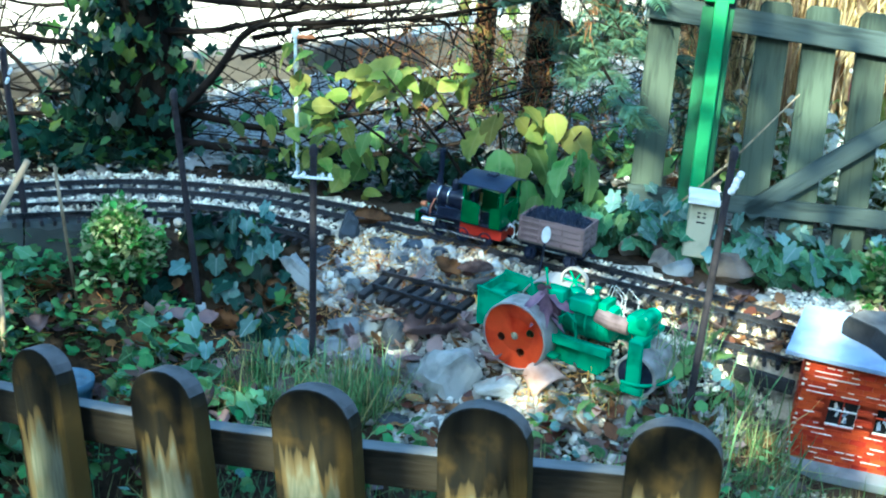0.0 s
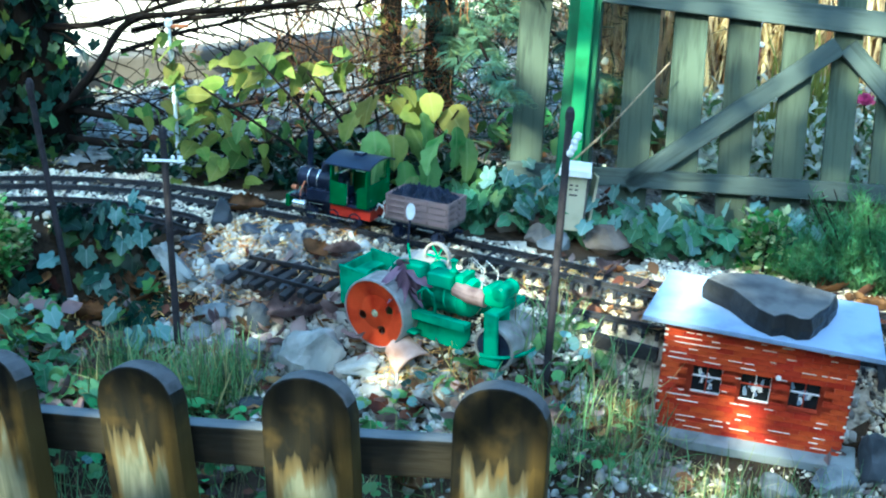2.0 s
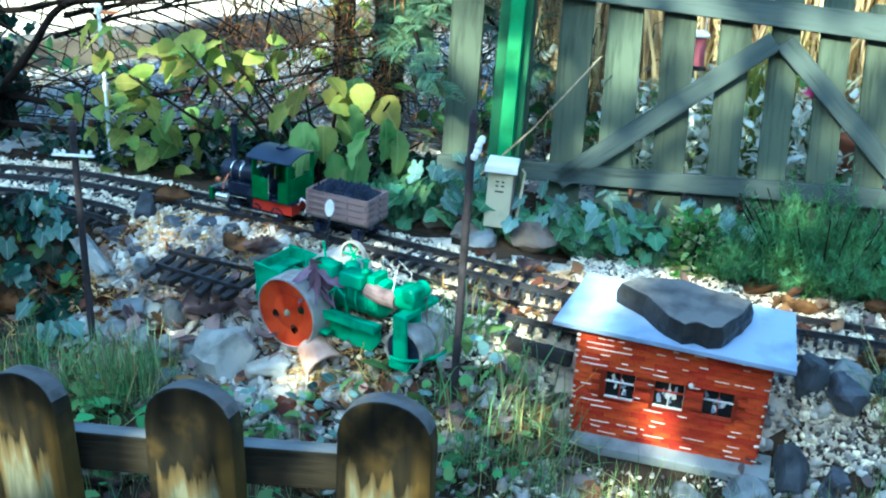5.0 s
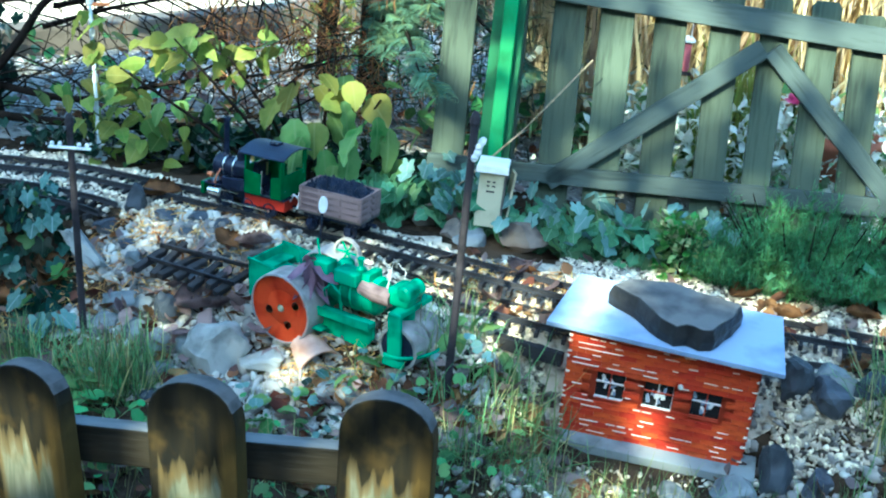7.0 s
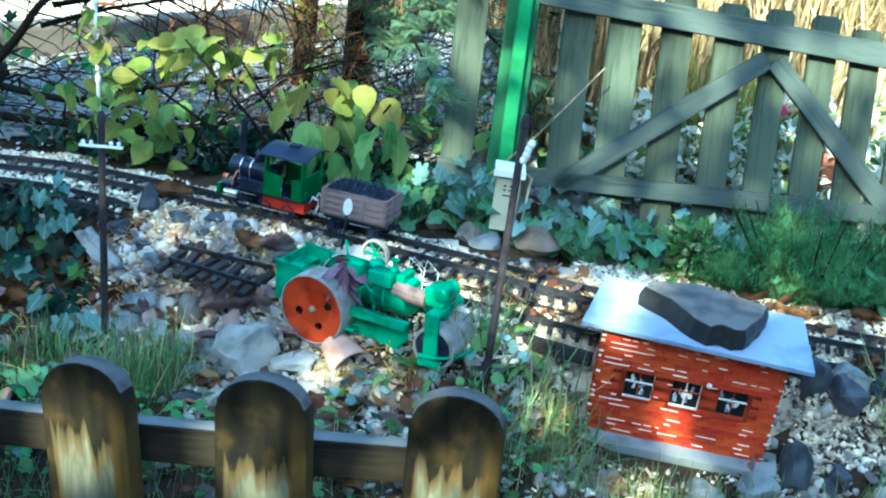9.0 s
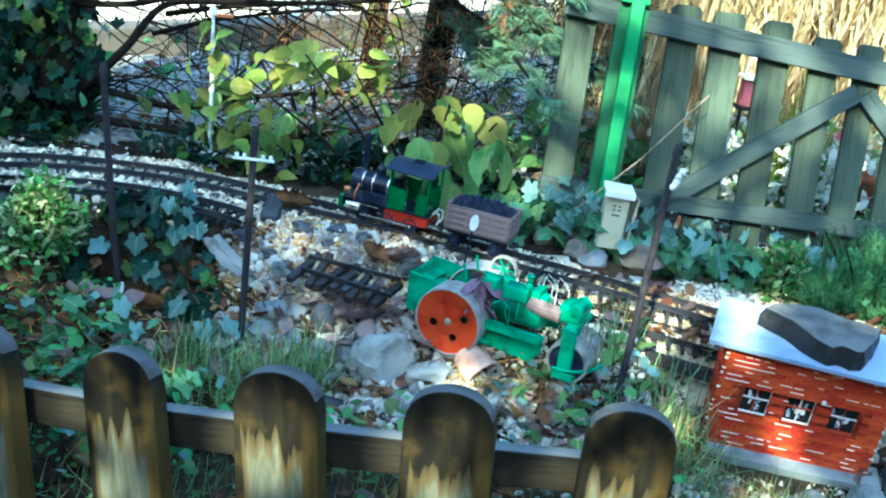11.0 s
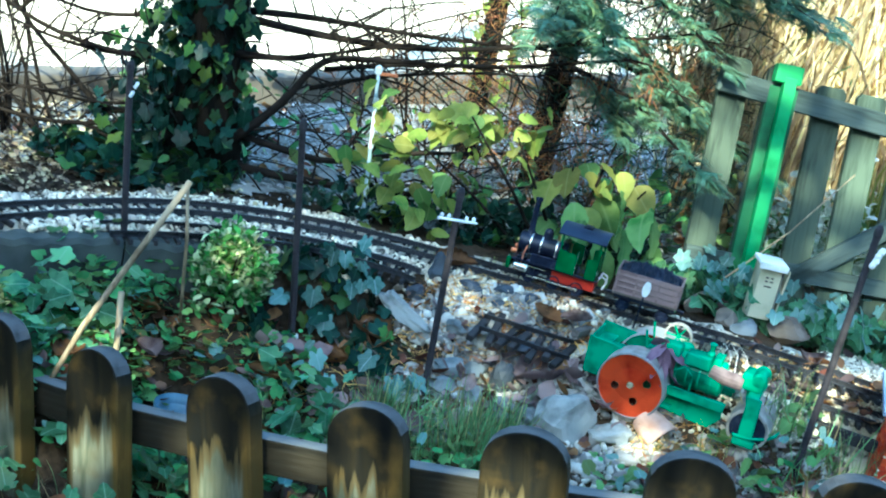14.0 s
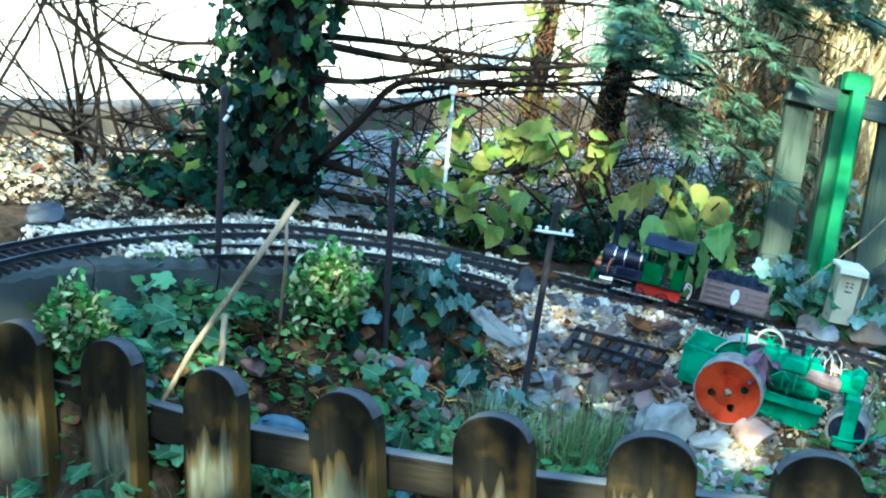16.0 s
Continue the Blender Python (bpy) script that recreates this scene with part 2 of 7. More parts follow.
    "grey_litter": surface("grey_litter", (0.1, 0.1, 0.11), (0.5, 0.5, 0.51), 50, 0.7, vary=0.6, island=True, bump=0.2, second=((0.03, 0.027, 0.022), 0.3)),
    "ballast": surface("ballast_bed", (0.08, 0.068, 0.05), (0.5, 0.44, 0.35), 130, 0.9, bump=1.0, coarse=45),
    # rail tops: grey of wear, with the sky's light painted into the colour
    "worn_skylit_edge": surface("worn_skylit_grey_edge", (0.045, 0.05, 0.053), (0.15, 0.155, 0.16), 40, 0.7, bump=0.4, stretch=(0.4, 2, 2)),
    "needle_litter": surface("orange_needle_litter", (0.26, 0.11, 0.03), (0.5, 0.27, 0.09), 50, 0.8, vary=0.5, island=True, bump=0.0),
    "rust_frond": surface("rust_frond", (0.06, 0.026, 0.011), (0.22, 0.1, 0.042), 50, 0.8, vary=0.5, island=True, thin=0.2, bump=0.0),
    "maroon": surface("maroon_paint", (0.16, 0.03, 0.05), (0.34, 0.1, 0.13), 60, 0.5, bump=0.15),
    "slab_top": surface("paler_slab_top", (0.04, 0.04, 0.042), (0.13, 0.125, 0.12), 40, 0.55, bump=0.5, coarse=12),
    "picket_top": surface("weathered_picket_top", (0.018, 0.017, 0.017), (0.085, 0.083, 0.085), 50, 0.75, bump=0.4),
    # variegated leaves, whitened so the colour carries the sunlight behind the gate
    "sunlit_white_leaf": surface("sunlit_variegated_leaf", (0.5, 0.58, 0.48), (0.84, 0.88, 0.82), 50, 0.6, thin=0.3, bump=0.0, vary=0.2, island=True, second=((0.16, 0.26, 0.1), 0.22)),
    # border leaves paled in colour to stand in for sun on them
    "sunlit_pale_leaf": surface("sunlit_pale_leaf", (0.2, 0.25, 0.2), (0.5, 0.54, 0.48), 50, 0.6, thin=0.3, bump=0.0, vary=0.4, island=True),
    "mould": surface("leaf_mould", (0.025, 0.022, 0.018), (0.27, 0.265, 0.25), 70, 0.95, bump=1.0, coarse=16, gloss=0.05),
    "pink": surface("pink_petal", (0.6, 0.05, 0.3), (0.85, 0.2, 0.5), 50, 0.6, thin=0.3, bump=0.0),
    "bell": surface("terracotta_bell", (0.25, 0.08, 0.05), (0.4, 0.16, 0.1), 40, 0.7, bump=0.1),
}


def stained_picket():
    """Pale weathered timber with a dark stain that runs down in drips from the rounded top."""
    m = bpy.data.materials.new("stained_picket")
    m.use_nodes = True
    n, l = m.node_tree.nodes, m.node_tree.links
    b = n["Principled BSDF"]
    co = n.new("ShaderNodeTexCoord")
    inf = n.new("ShaderNodeObjectInfo")
    off = n.new("ShaderNodeVectorMath")
    off.operation = "ADD"
    l.new(co.outputs["Object"], off.inputs[0])
    l.new(inf.outputs["Random"], off.inputs[1])
    streak = n.new("ShaderNodeMapping")
    streak.inputs["Scale"].default_value = (62, 62, 4)
    l.new(off.outputs[0], streak.inputs[0])
    drip = n.new("ShaderNodeTexNoise")
    drip.inputs["Scale"].default_value, drip.inputs["Detail"].default_value = 1.0, 3.0
    l.new(streak.outputs[0], drip.inputs["Vector"])
    sep = n.new("ShaderNodeSeparateXYZ")
    l.new(co.outputs["Object"], sep.inputs[0])
    add = n.new("ShaderNodeMath")
    add.operation = "MULTIPLY_ADD"
    l.new(drip.outputs[0], add.inputs[0])
    add.inputs[1].default_value = 0.155
    l.new(sep.outputs["Z"], add.inputs[2])
    edge = n.new("ShaderNodeMapRange")
    edge.inputs["From Min"].default_value, edge.inputs["From Max"].default_value = -0.036, -0.008
    l.new(add.outputs[0], edge.inputs[0])
    grain_map = n.new("ShaderNodeMapping")
    grain_map.inputs["Scale"].default_value = (24, 24, 3.2)
    l.new(off.outputs[0], grain_map.inputs[0])
    grain = n.new("ShaderNodeTexNoise")
    grain.inputs["Scale"].default_value, grain.inputs["Detail"].default_value, grain.inputs["Distortion"].default_value = 2.0, 8.0, 1.2
    l.new(grain_map.outputs[0], grain.inputs["Vector"])
    pale, dark = n.new("ShaderNodeValToRGB"), n.new("ShaderNodeValToRGB")
    for ramp, c0, c1 in ((pale, (0.052, 0.058, 0.038), (0.165, 0.162, 0.115)), (dark, (0.0016, 0.0015, 0.0008), (0.013, 0.0095, 0.003))):
        ramp.color_ramp.elements[0].position, ramp.color_ramp.elements[1].position = 0.35, 0.7
        ramp.color_ramp.elements[0].color, ramp.color_ramp.elements[1].color = (*c0, 1), (*c1, 1)
        l.new(grain.outputs[0], ramp.inputs[0])
    # a bare strip of timber shows down the middle, the stain stays at the sides
    side = n.new("ShaderNodeMath")
    side.operation = "ABSOLUTE"
    l.new(sep.outputs["X"], side.inputs[0])
    wob = n.new("ShaderNodeMath")
    wob.operation = "MULTIPLY_ADD"
    l.new(drip.outputs[0], wob.inputs[0])
    wob.inputs[1].default_value = 0.022
    l.new(side.outputs[0], wob.inputs[2])
    rim = n.new("ShaderNodeMapRange")
    rim.inputs["From Min"].default_value, rim.inputs["From Max"].default_value = 0.042, 0.05
    l.new(wob.outputs[0], rim.inputs[0])
    mx = n.new("ShaderNodeMath")
    mx.operation = "MAXIMUM"
    l.new(edge.outputs[0], mx.inputs[0])
    l.new(rim.outputs[0], mx.inputs[1])
    mix = n.new("ShaderNodeMix")
    mix.data_type = "RGBA"
    l.new(mx.outputs[0], mix.inputs["Factor"])
    l.new(pale.outputs[0], mix.inputs["A"])
    l.new(dark.outputs[0], mix.inputs["B"])
    inv = n.new("ShaderNodeMath")
    inv.operation = "SUBTRACT"
    inv.inputs[0].default_value = 1.0
    l.new(mx.outputs[0], inv.inputs[1])
    band = n.new("ShaderNodeMath")
    band.operation = "MULTIPLY"
    l.new(mx.outputs[0], band.inputs[0])
    l.new(inv.outputs[0], band.inputs[1])
    patchy = n.new("ShaderNodeTexNoise")
    patchy.inputs["Scale"].default_value, patchy.inputs["Detail"].default_value = 28.0, 3.0
    l.new(off.outputs[0], patchy.inputs["Vector"])
    blot = n.new("ShaderNodeMapRange")
    blot.inputs["From Min"].default_value, blot.inputs["From Max"].default_value, blot.inputs["To Max"].default_value = 0.52, 0.74, 0.45
    l.new(patchy.outputs[0], blot.inputs[0])
    gold = n.new("ShaderNodeMath")
    gold.operation = "MULTIPLY_ADD"
    gold.use_clamp = True
    l.new(band.outputs[0], gold.inputs[0])
    gold.inputs[1].default_value = 2.0
    l.new(blot.outputs[0], gold.inputs[2])
    # golden colour along one edge
    flank = n.new("ShaderNodeMapRange")
    flank.inputs["From Min"].default_value, flank.inputs["From Max"].default_value, flank.inputs["To Max"].default_value = 0.028, 0.036, 0.75
    l.new(sep.outputs["X"], flank.inputs[0])
    low = n.new("ShaderNodeMapRange")
    low.inputs["From Min"].default_value, low.inputs["From Max"].default_value = -0.03, -0.09
    l.new(sep.outputs["Z"], low.inputs[0])
    edged = n.new("ShaderNodeMath")
    edged.operation = "MULTIPLY_ADD"
    edged.use_clamp = True
    l.new(flank.outputs[0], edged.inputs[0])
    l.new(low.outputs[0], edged.inputs[1])
    l.new(gold.outputs[0], edged.inputs[2])
    tan = n.new("ShaderNodeMix")
    tan.data_type = "RGBA"
    l.new(edged.outputs[0], tan.inputs["Factor"])
    l.new(mix.outputs["Result"], tan.inputs["A"])
    tan.inputs["B"].default_value = (0.08, 0.05, 0.011, 1)
    l.new(tan.outputs["Result"], b.inputs["Base Color"])
    b.inputs["Roughness"].default_value = 0.7
    b.inputs["Specular IOR Level"].default_value = 0.2
    bp = n.new("ShaderNodeBump")
    bp.inputs["Strength"].default_value, bp.inputs["Distance"].default_value = 0.5, 0.003
    l.new(grain.outputs[0], bp.inputs["Height"])
    l.new(bp.outputs[0], b.inputs["Normal"])
    return m


M["picket"] = stained_picket()
for k in ("ivy", "ivy_dark", "ivy_pale", "leaf_yellow", "leaf_olive", "leaf_green", "box", "weed", "heath", "conifer", "grass", "needle_litter", "dead_leaf", "dead_mauve"):
    M[k].node_tree.nodes["Principled BSDF"].inputs["Specular IOR Level"].default_value = 0.14

# ---- mesh helpers ----
rng = np.random.default_rng(7)


def mesh_of(name, bm, material, smooth=False):
    me = bpy.data.meshes.new(name)
    bm.to_mesh(me)
    bm.free()
    me.materials.append(material)
    if smooth:
        me.shade_smooth()
    return me


def thing(name, bm, material, label, category, group="", kind="", smooth=False, at=None):
    ob = new(name, mesh_of(name, bm, material, smooth))
    if at is not None:
        ob.matrix_world = at
    return tagged(ob, label, category, group, kind)


def empty_thing(name, label, category, group="", at=None, kind=""):
    ob = new(name)
    ob.empty_display_size = 0.02
    if at is not None:
        ob.matrix_world = at
    return tagged(ob, label, category, group, kind)


def part(name, bm, material, parent, label="", smooth=False, at=None):
    me = bm if isinstance(bm, bpy.types.Mesh) else mesh_of(name, bm, material, smooth)
    ob = new(name, me)
    ob.parent = parent
    if at is not None:
        ob.matrix_local = at
    return tagged(ob, label)


def worn_skylit(ob, edge="worn_skylit_edge"):
    """Gives the narrow edges of a board that look up a grey surface: wear, and sky light put into the colour."""
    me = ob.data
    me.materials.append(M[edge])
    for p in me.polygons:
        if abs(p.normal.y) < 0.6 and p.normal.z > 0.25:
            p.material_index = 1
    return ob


def block(l, w, h, bevel=0.0, bm=None, at=None):
    """A block with rounded edges, centred."""
    bm = bm or bmesh.new()
    r = bmesh.ops.create_cube(bm, size=1.0, matrix=(at or Matrix()) @ Matrix.Diagonal((l, w, h, 1)))
    if bevel:
        es = list({e for v in r["verts"] for e in v.link_edges})
        bmesh.ops.bevel(bm, geom=es, offset=bevel, segments=2, profile=0.6, affect="EDGES")
    return bm


def rod_between(p, q, r0, r1=None, seg=10, bm=None):
    """A round bar from p to q."""
    bm = bm or bmesh.new()
    p, q = Vector(p), Vector(q)
    d = q - p
    m = Matrix.Translation((p + q) / 2) @ d.to_track_quat("Z", "Y").to_matrix().to_4x4()
    bmesh.ops.create_cone(bm, cap_ends=True, segments=seg, radius1=r0, radius2=r0 if r1 is None else r1, depth=d.length, matrix=m)
    return bm


def turned(profile, seg=24, bm=None, at=None):
    """A turned body from pairs of radius and height."""
    bm = bm or bmesh.new()
    at = at or Matrix()
    rings = []
    for r, z in profile:
        rings.append([bm.verts.new(at @ Vector((r * math.cos(2 * math.pi * i / seg), r * math.sin(2 * math.pi * i / seg), z))) for i in range(seg)] if r > 1e-6 else [bm.verts.new(at @ Vector((0, 0, z)))])
    for a, b in zip(rings, rings[1:]):
        for i in range(seg):
            j = (i + 1) % seg
            if len(a) == 1 and len(b) > 1:
                bm.faces.new((a[0], b[j], b[i]))
            elif len(b) == 1 and len(a) > 1:
                bm.faces.new((a[i], a[j], b[0]))
            elif len(a) > 1:
                bm.faces.new((a[i], a[j], b[j], b[i]))
    bmesh.ops.recalc_face_normals(bm, faces=bm.faces)
    return bm


def tube(points, radii, seg=7, bm=None):
    """A tapered tube through points."""
    bm = bm or bmesh.new()
    pts = [Vector(p) for p in points]
    rings = []
    for i, p in enumerate(pts):
        d = (pts[min(i + 1, len(pts) - 1)] - pts[max(i - 1, 0)]).normalized()
        q = d.to_track_quat("Z", "Y")
        r = radii[i] if hasattr(radii, "__len__") else radii
        rings.append([bm.verts.new(p + q @ Vector((r * math.cos(2 * math.pi * k / seg), r * math.sin(2 * math.pi * k / seg), 0))) for k in range(seg)])
    for a, b in zip(rings, rings[1:]):
        for k in range(seg):
            bm.faces.new((a[k], a[(k + 1) % seg], b[(k + 1) % seg], b[k]))
    bm.faces.new(rings[0][::-1])
    bm.faces.new(rings[-1])
    return bm


def plate(outline, thick, bm=None, at=None, bevel=0.0):
    """An outline in x, z turned into a board of some thickness along y."""
    bm = bm or bmesh.new()
    at = at or Matrix()
    f = bm.faces.new([bm.verts.new(at @ Vector((x, -thick / 2, z))) for x, z in outline])
    r = bmesh.ops.extrude_face_region(bm, geom=[f])
    vs = [v for v in r["geom"] if isinstance(v, bmesh.types.BMVert)]
    bmesh.ops.translate(bm, vec=at.to_3x3() @ Vector((0, thick, 0)), verts=vs)
    bmesh.ops.recalc_face_normals(bm, faces=bm.faces)
    if bevel:
        es = [e for e in bm.edges if e.calc_face_angle(0) > 0.6]
        bmesh.ops.bevel(bm, geom=es, offset=bevel, segments=2, profile=0.6, affect="EDGES")
    return bm


def rock(l, w, h, seed, rough=0.22, cuts=7, detail=3):
    """A broken stone: a ball cut flat by several planes, then roughened."""
    r = random.Random(seed)
    bm = bmesh.new()
    bmesh.ops.create_icosphere(bm, subdivisions=detail, radius=1.0)
    for _ in range(cuts):
        n = Vector((r.gauss(0, 1), r.gauss(0, 1), r.gauss(0, 1))).normalized()
        d = r.uniform(0.55, 0.85)
        for v in bm.verts:
            k = v.co.dot(n)
            if k > d:
                v.co -= n * (k - d) * 0.95
    for v in bm.verts:
        v.co *= 1 + rough * 0.5 * noise.noise(v.co * 2.2 + Vector((seed, 0, 0))) + rough * 0.2 * noise.noise(v.co * 6 + Vector((0, seed, 0)))
        v.co = Vector((v.co.x * l / 2, v.co.y * w / 2, v.co.z * h / 2))
    return bm


def strewn(name, verts, faces, mats, material, smooth=False):
    """Many small pieces of one shape, joined into one mesh. mats: N x 4 x 4."""
    verts, mats = np.asarray(verts, float), np.asarray(mats, float)
    n, k = len(mats), len(verts)
    v = np.einsum("nij,kj->nki", mats[:, :3, :3], verts) + mats[:, None, :3, 3]
    sizes = np.array([len(f) for f in faces])
    flat = np.concatenate([np.array(f) for f in faces])
    loops = (flat[None, :] + (np.arange(n) * k)[:, None]).ravel()
    me = bpy.data.meshes.new(name)
    me.vertices.add(n * k)
    me.vertices.foreach_set("co", v.ravel())
    me.loops.add(len(loops))
    me.loops.foreach_set("vertex_index", loops.astype(np.int32))
    tot = np.tile(sizes, n)
    me.polygons.add(len(tot))
    me.polygons.foreach_set("loop_start", np.concatenate([[0], np.cumsum(tot)[:-1]]).astype(np.int32))
    me.update(calc_edges=True)
    uv = np.tile(verts[flat][:, :2] + np.array((0.5, 0.0)), (n, 1))
    me.uv_layers.new(name="leaf").data.foreach_set("uv", uv.astype(np.float32).ravel())
    me.validate()
    me.materials.append(material)
    if smooth:
        me.shade_smooth()
    return me


def turns(n, pitch=(0, 0), roll=(0, 0), yaw=None):
    """n turns: yaw all round (or given), pitch and roll as mean and spread, in degrees."""
    a = rng.uniform(0, 2 * np.pi, n) if yaw is None else np.radians(rng.normal(yaw[0], yaw[1], n))
    b, c = np.radians(rng.normal(pitch[0], pitch[1], n)), np.radians(rng.normal(roll[0], roll[1], n))
    ca, sa, cb, sb, cc, sc = np.cos(a), np.sin(a), np.cos(b), np.sin(b), np.cos(c), np.sin(c)
    m = np.zeros((n, 3, 3))
    z = np.zeros(n)
    rz = np.stack([np.stack([ca, -sa, z], 1), np.stack([sa, ca, z], 1), np.stack([z, z, z + 1], 1)], 1)
    rx = np.stack([np.stack([z + 1, z, z], 1), np.stack([z, cb, -sb], 1), np.stack([z, sb, cb], 1)], 1)
    ry = np.stack([np.stack([cc, z, sc], 1), np.stack([z, z + 1, z], 1), np.stack([-sc, z, cc], 1)], 1)
    return rz @ rx @ ry


def poses(places, rots, sizes, crush=0.0):
    n = len(places)
    if crush:
        # each piece is sheared in its own way, so that no two look alike
        rots = rots @ (np.eye(3) + rng.normal(0, crush, (n, 3, 3)))
    m = np.zeros((n, 4, 4))
    s = np.asarray(sizes, float)
    s = np.repeat(s[:, None], 3, 1) if s.ndim == 1 else s
    m[:, :3, :3] = rots * s[:, None, :]
    m[:, :3, 3] = places
    m[:, 3, 3] = 1
    return m


# leaf shapes lie in x, y with the stalk at the origin and the tip at y = 1
def leaf_shape(width, base, n=12, cup=0.16, droop=0.2):
    """A toothed leaf: rows across it from stalk to tip, cupped along the midrib and a little wavy."""
    vs, fs = [], []
    for i in range(n):
        t = i / (n - 1)
        w = width * math.sin(math.pi * (base + t * (1 - base)) ** 0.72) ** 0.85 * (1 + 0.02 * (-1) ** i) if i < n - 1 else 0.004
        z = -droop * t * t
        wave = 0.03 * math.sin(i * 1.9)
        vs += [(-w, t - 0.012 * (-1) ** i * (0 < i < n - 1), z + cup * w + wave), (0, t, z), (w, t - 0.012 * (-1) ** i * (0 < i < n - 1), z + cup * w - wave)]
    for i in range(n - 1):
        k = 3 * i
        fs += [(k, k + 1, k + 4, k + 3), (k + 1, k + 2, k + 5, k + 4)]
    return vs, fs


def lobed_shape(lobes, depth, tip, n=24, cup=0.1):
    """A lobed or round leaf: an outline round the middle of the blade, joined to it by a fan of two rings."""
    rim = []
    for k in range(n):
        a = -math.pi / 2 + 2 * math.pi * k / n
        r = 0.4 + depth * math.cos(lobes * (a - math.pi / 2)) + tip * max(0.0, math.sin(a)) ** 3
        if k == 0:
            r *= 0.55
        rim.append((r * math.cos(a) * 1.06, 0.38 + r * math.sin(a), cup * abs(math.cos(a)) * r - 0.12 * max(0.0, math.sin(a)) * r + 0.02 * math.sin(3 * a + lobes)))
    inner = [(x * 0.5, 0.38 + (y - 0.38) * 0.5, z * 0.3 + 0.015) for x, y, z in rim]
    vs = rim + inner + [(0, 0.38, 0)]
    fs = [(k, (k + 1) % n, n + (k + 1) % n, n + k) for k in range(n)] + [(n + k, n + (k + 1) % n, 2 * n) for k in range(n)]
    return vs, fs


HEART = leaf_shape(0.42, 0.03)
BROAD = leaf_shape(0.27, 0.025, 14, 0.2, 0.28)
OVATE = ([(0, 0, 0), (-0.22, 0.2, 0.06), (0.22, 0.2, 0.06), (-0.33, 0.45, 0.08), (0, 0.45, 0), (0.33, 0.45, 0.08), (-0.2, 0.75, 0.03), (0, 0.75, -0.03), (0.2, 0.75, 0.03), (0, 1, -0.12), (0, 0.2, 0)],
         [(0, 10, 1), (0, 2, 10), (1, 10, 4, 3), (10, 2, 5, 4), (3, 4, 7, 6), (4, 5, 8, 7), (6, 7, 9), (7, 8, 9)])
IVY = lobed_shape(5, 0.085, 0.16, 20)
ROUND = lobed_shape(7, 0.02, 0.02, 14, 0.16)
BLADE = ([(-0.03, 0, 0), (0.03, 0, 0), (-0.026, 0.4, 0.03), (0.026, 0.4, 0.03), (-0.016, 0.75, 0.0), (0.016, 0.75, 0.0), (0, 1, -0.1)],
         [(0, 1, 3, 2), (2, 3, 5, 4), (4, 5, 6)])
CURLED = ([(0, 0, 0), (-0.3, 0.2, 0.2), (0.3, 0.2, 0.14), (-0.42, 0.5, 0.26), (0, 0.5, 0.03), (0.42, 0.5, 0.12), (-0.25, 0.8, 0.22), (0, 0.8, 0.1), (0.25, 0.8, 0.2), (0, 1, 0.26), (0, 0.2, 0.02)],
          [(0, 10, 1), (0, 2, 10), (1, 10, 4, 3), (10, 2, 5, 4), (3, 4, 7, 6), (4, 5, 8, 7), (6, 7, 9), (7, 8, 9)])
_g = (1 + 5 ** 0.5) / 2
PEBBLE = ([tuple(np.array(p) / 1.9 * 0.5 * np.array((1, 0.8, 0.62))) for p in ((-1, _g, 0), (1, _g, 0), (-1, -_g, 0), (1, -_g, 0), (0, -1, _g), (0, 1, _g), (0, -1, -_g), (0, 1, -_g), (_g, 0, -1), (_g, 0, 1), (-_g, 0, -1), (-_g, 0, 1))],
          [(0, 11, 5), (0, 5, 1), (0, 1, 7), (0, 7, 10), (0, 10, 11), (1, 5, 9), (5, 11, 4), (11, 10, 2), (10, 7, 6), (7, 1, 8), (3, 9, 4), (3, 4, 2), (3, 2, 6), (3, 6, 8), (3, 8, 9), (4, 9, 5), (2, 4, 11), (6, 2, 10), (8, 6, 7), (9, 8, 1)])


def foliage(name, shape, places, rots, sizes, material, label="", category="", parent=None, kind="stuff", smooth=True, crush=0.0):
    me = strewn(name, *shape, poses(np.asarray(places, float), rots, sizes, crush), material, smooth)
    ob = new(name, me)
    if parent is not None:
        ob.parent = parent
        return tagged(ob, label, kind="stuff")
    return tagged(ob, label, category, "", kind)

# ---- the railway's lines and the lie of the land ----
BACK = [(-0.95, 1.5, 0.4), (-0.86, 1.68, 0.4), (-0.78, 1.785, 0.4), (-0.7, 1.86, 0.4), (-0.62, 1.915, 0.4), (-0.53, 1.965, 0.4), (-0.43, 2.0, 0.4), (-0.32, 2.01, 0.4), (-0.22, 2.0, 0.4),
        (-0.12, 1.965, 0.4), (-0.02, 1.925, 0.4), (0.08, 1.88, 0.4), (0.16, 1.835, 0.4), (0.25, 1.79, 0.4), (0.35, 1.738, 0.4), (0.45, 1.703, 0.393), (0.55, 1.69, 0.38),
        (0.65, 1.69, 0.368), (0.75, 1.688, 0.362), (0.85, 1.665, 0.36), (1.0, 1.62, 0.36), (1.2, 1.55, 0.36)]
FRONT = [(0.2, 1.77, 0.376), (0.27, 1.735, 0.374), (0.35, 1.695, 0.37), (0.45, 1.665, 0.362), (0.55, 1.643, 0.352), (0.65, 1.63, 0.343), (0.75, 1.615, 0.337), (0.85, 1.605, 0.333), (1.0, 1.595, 0.33), (1.2, 1.58, 0.33)]
SIDING = [(-0.58, 1.845, 0.398), (-0.5, 1.878, 0.398), (-0.42, 1.898, 0.398), (-0.33, 1.912, 0.398), (-0.25, 1.908, 0.396), (-0.16, 1.885, 0.392), (-0.125, 1.872, 0.388)]
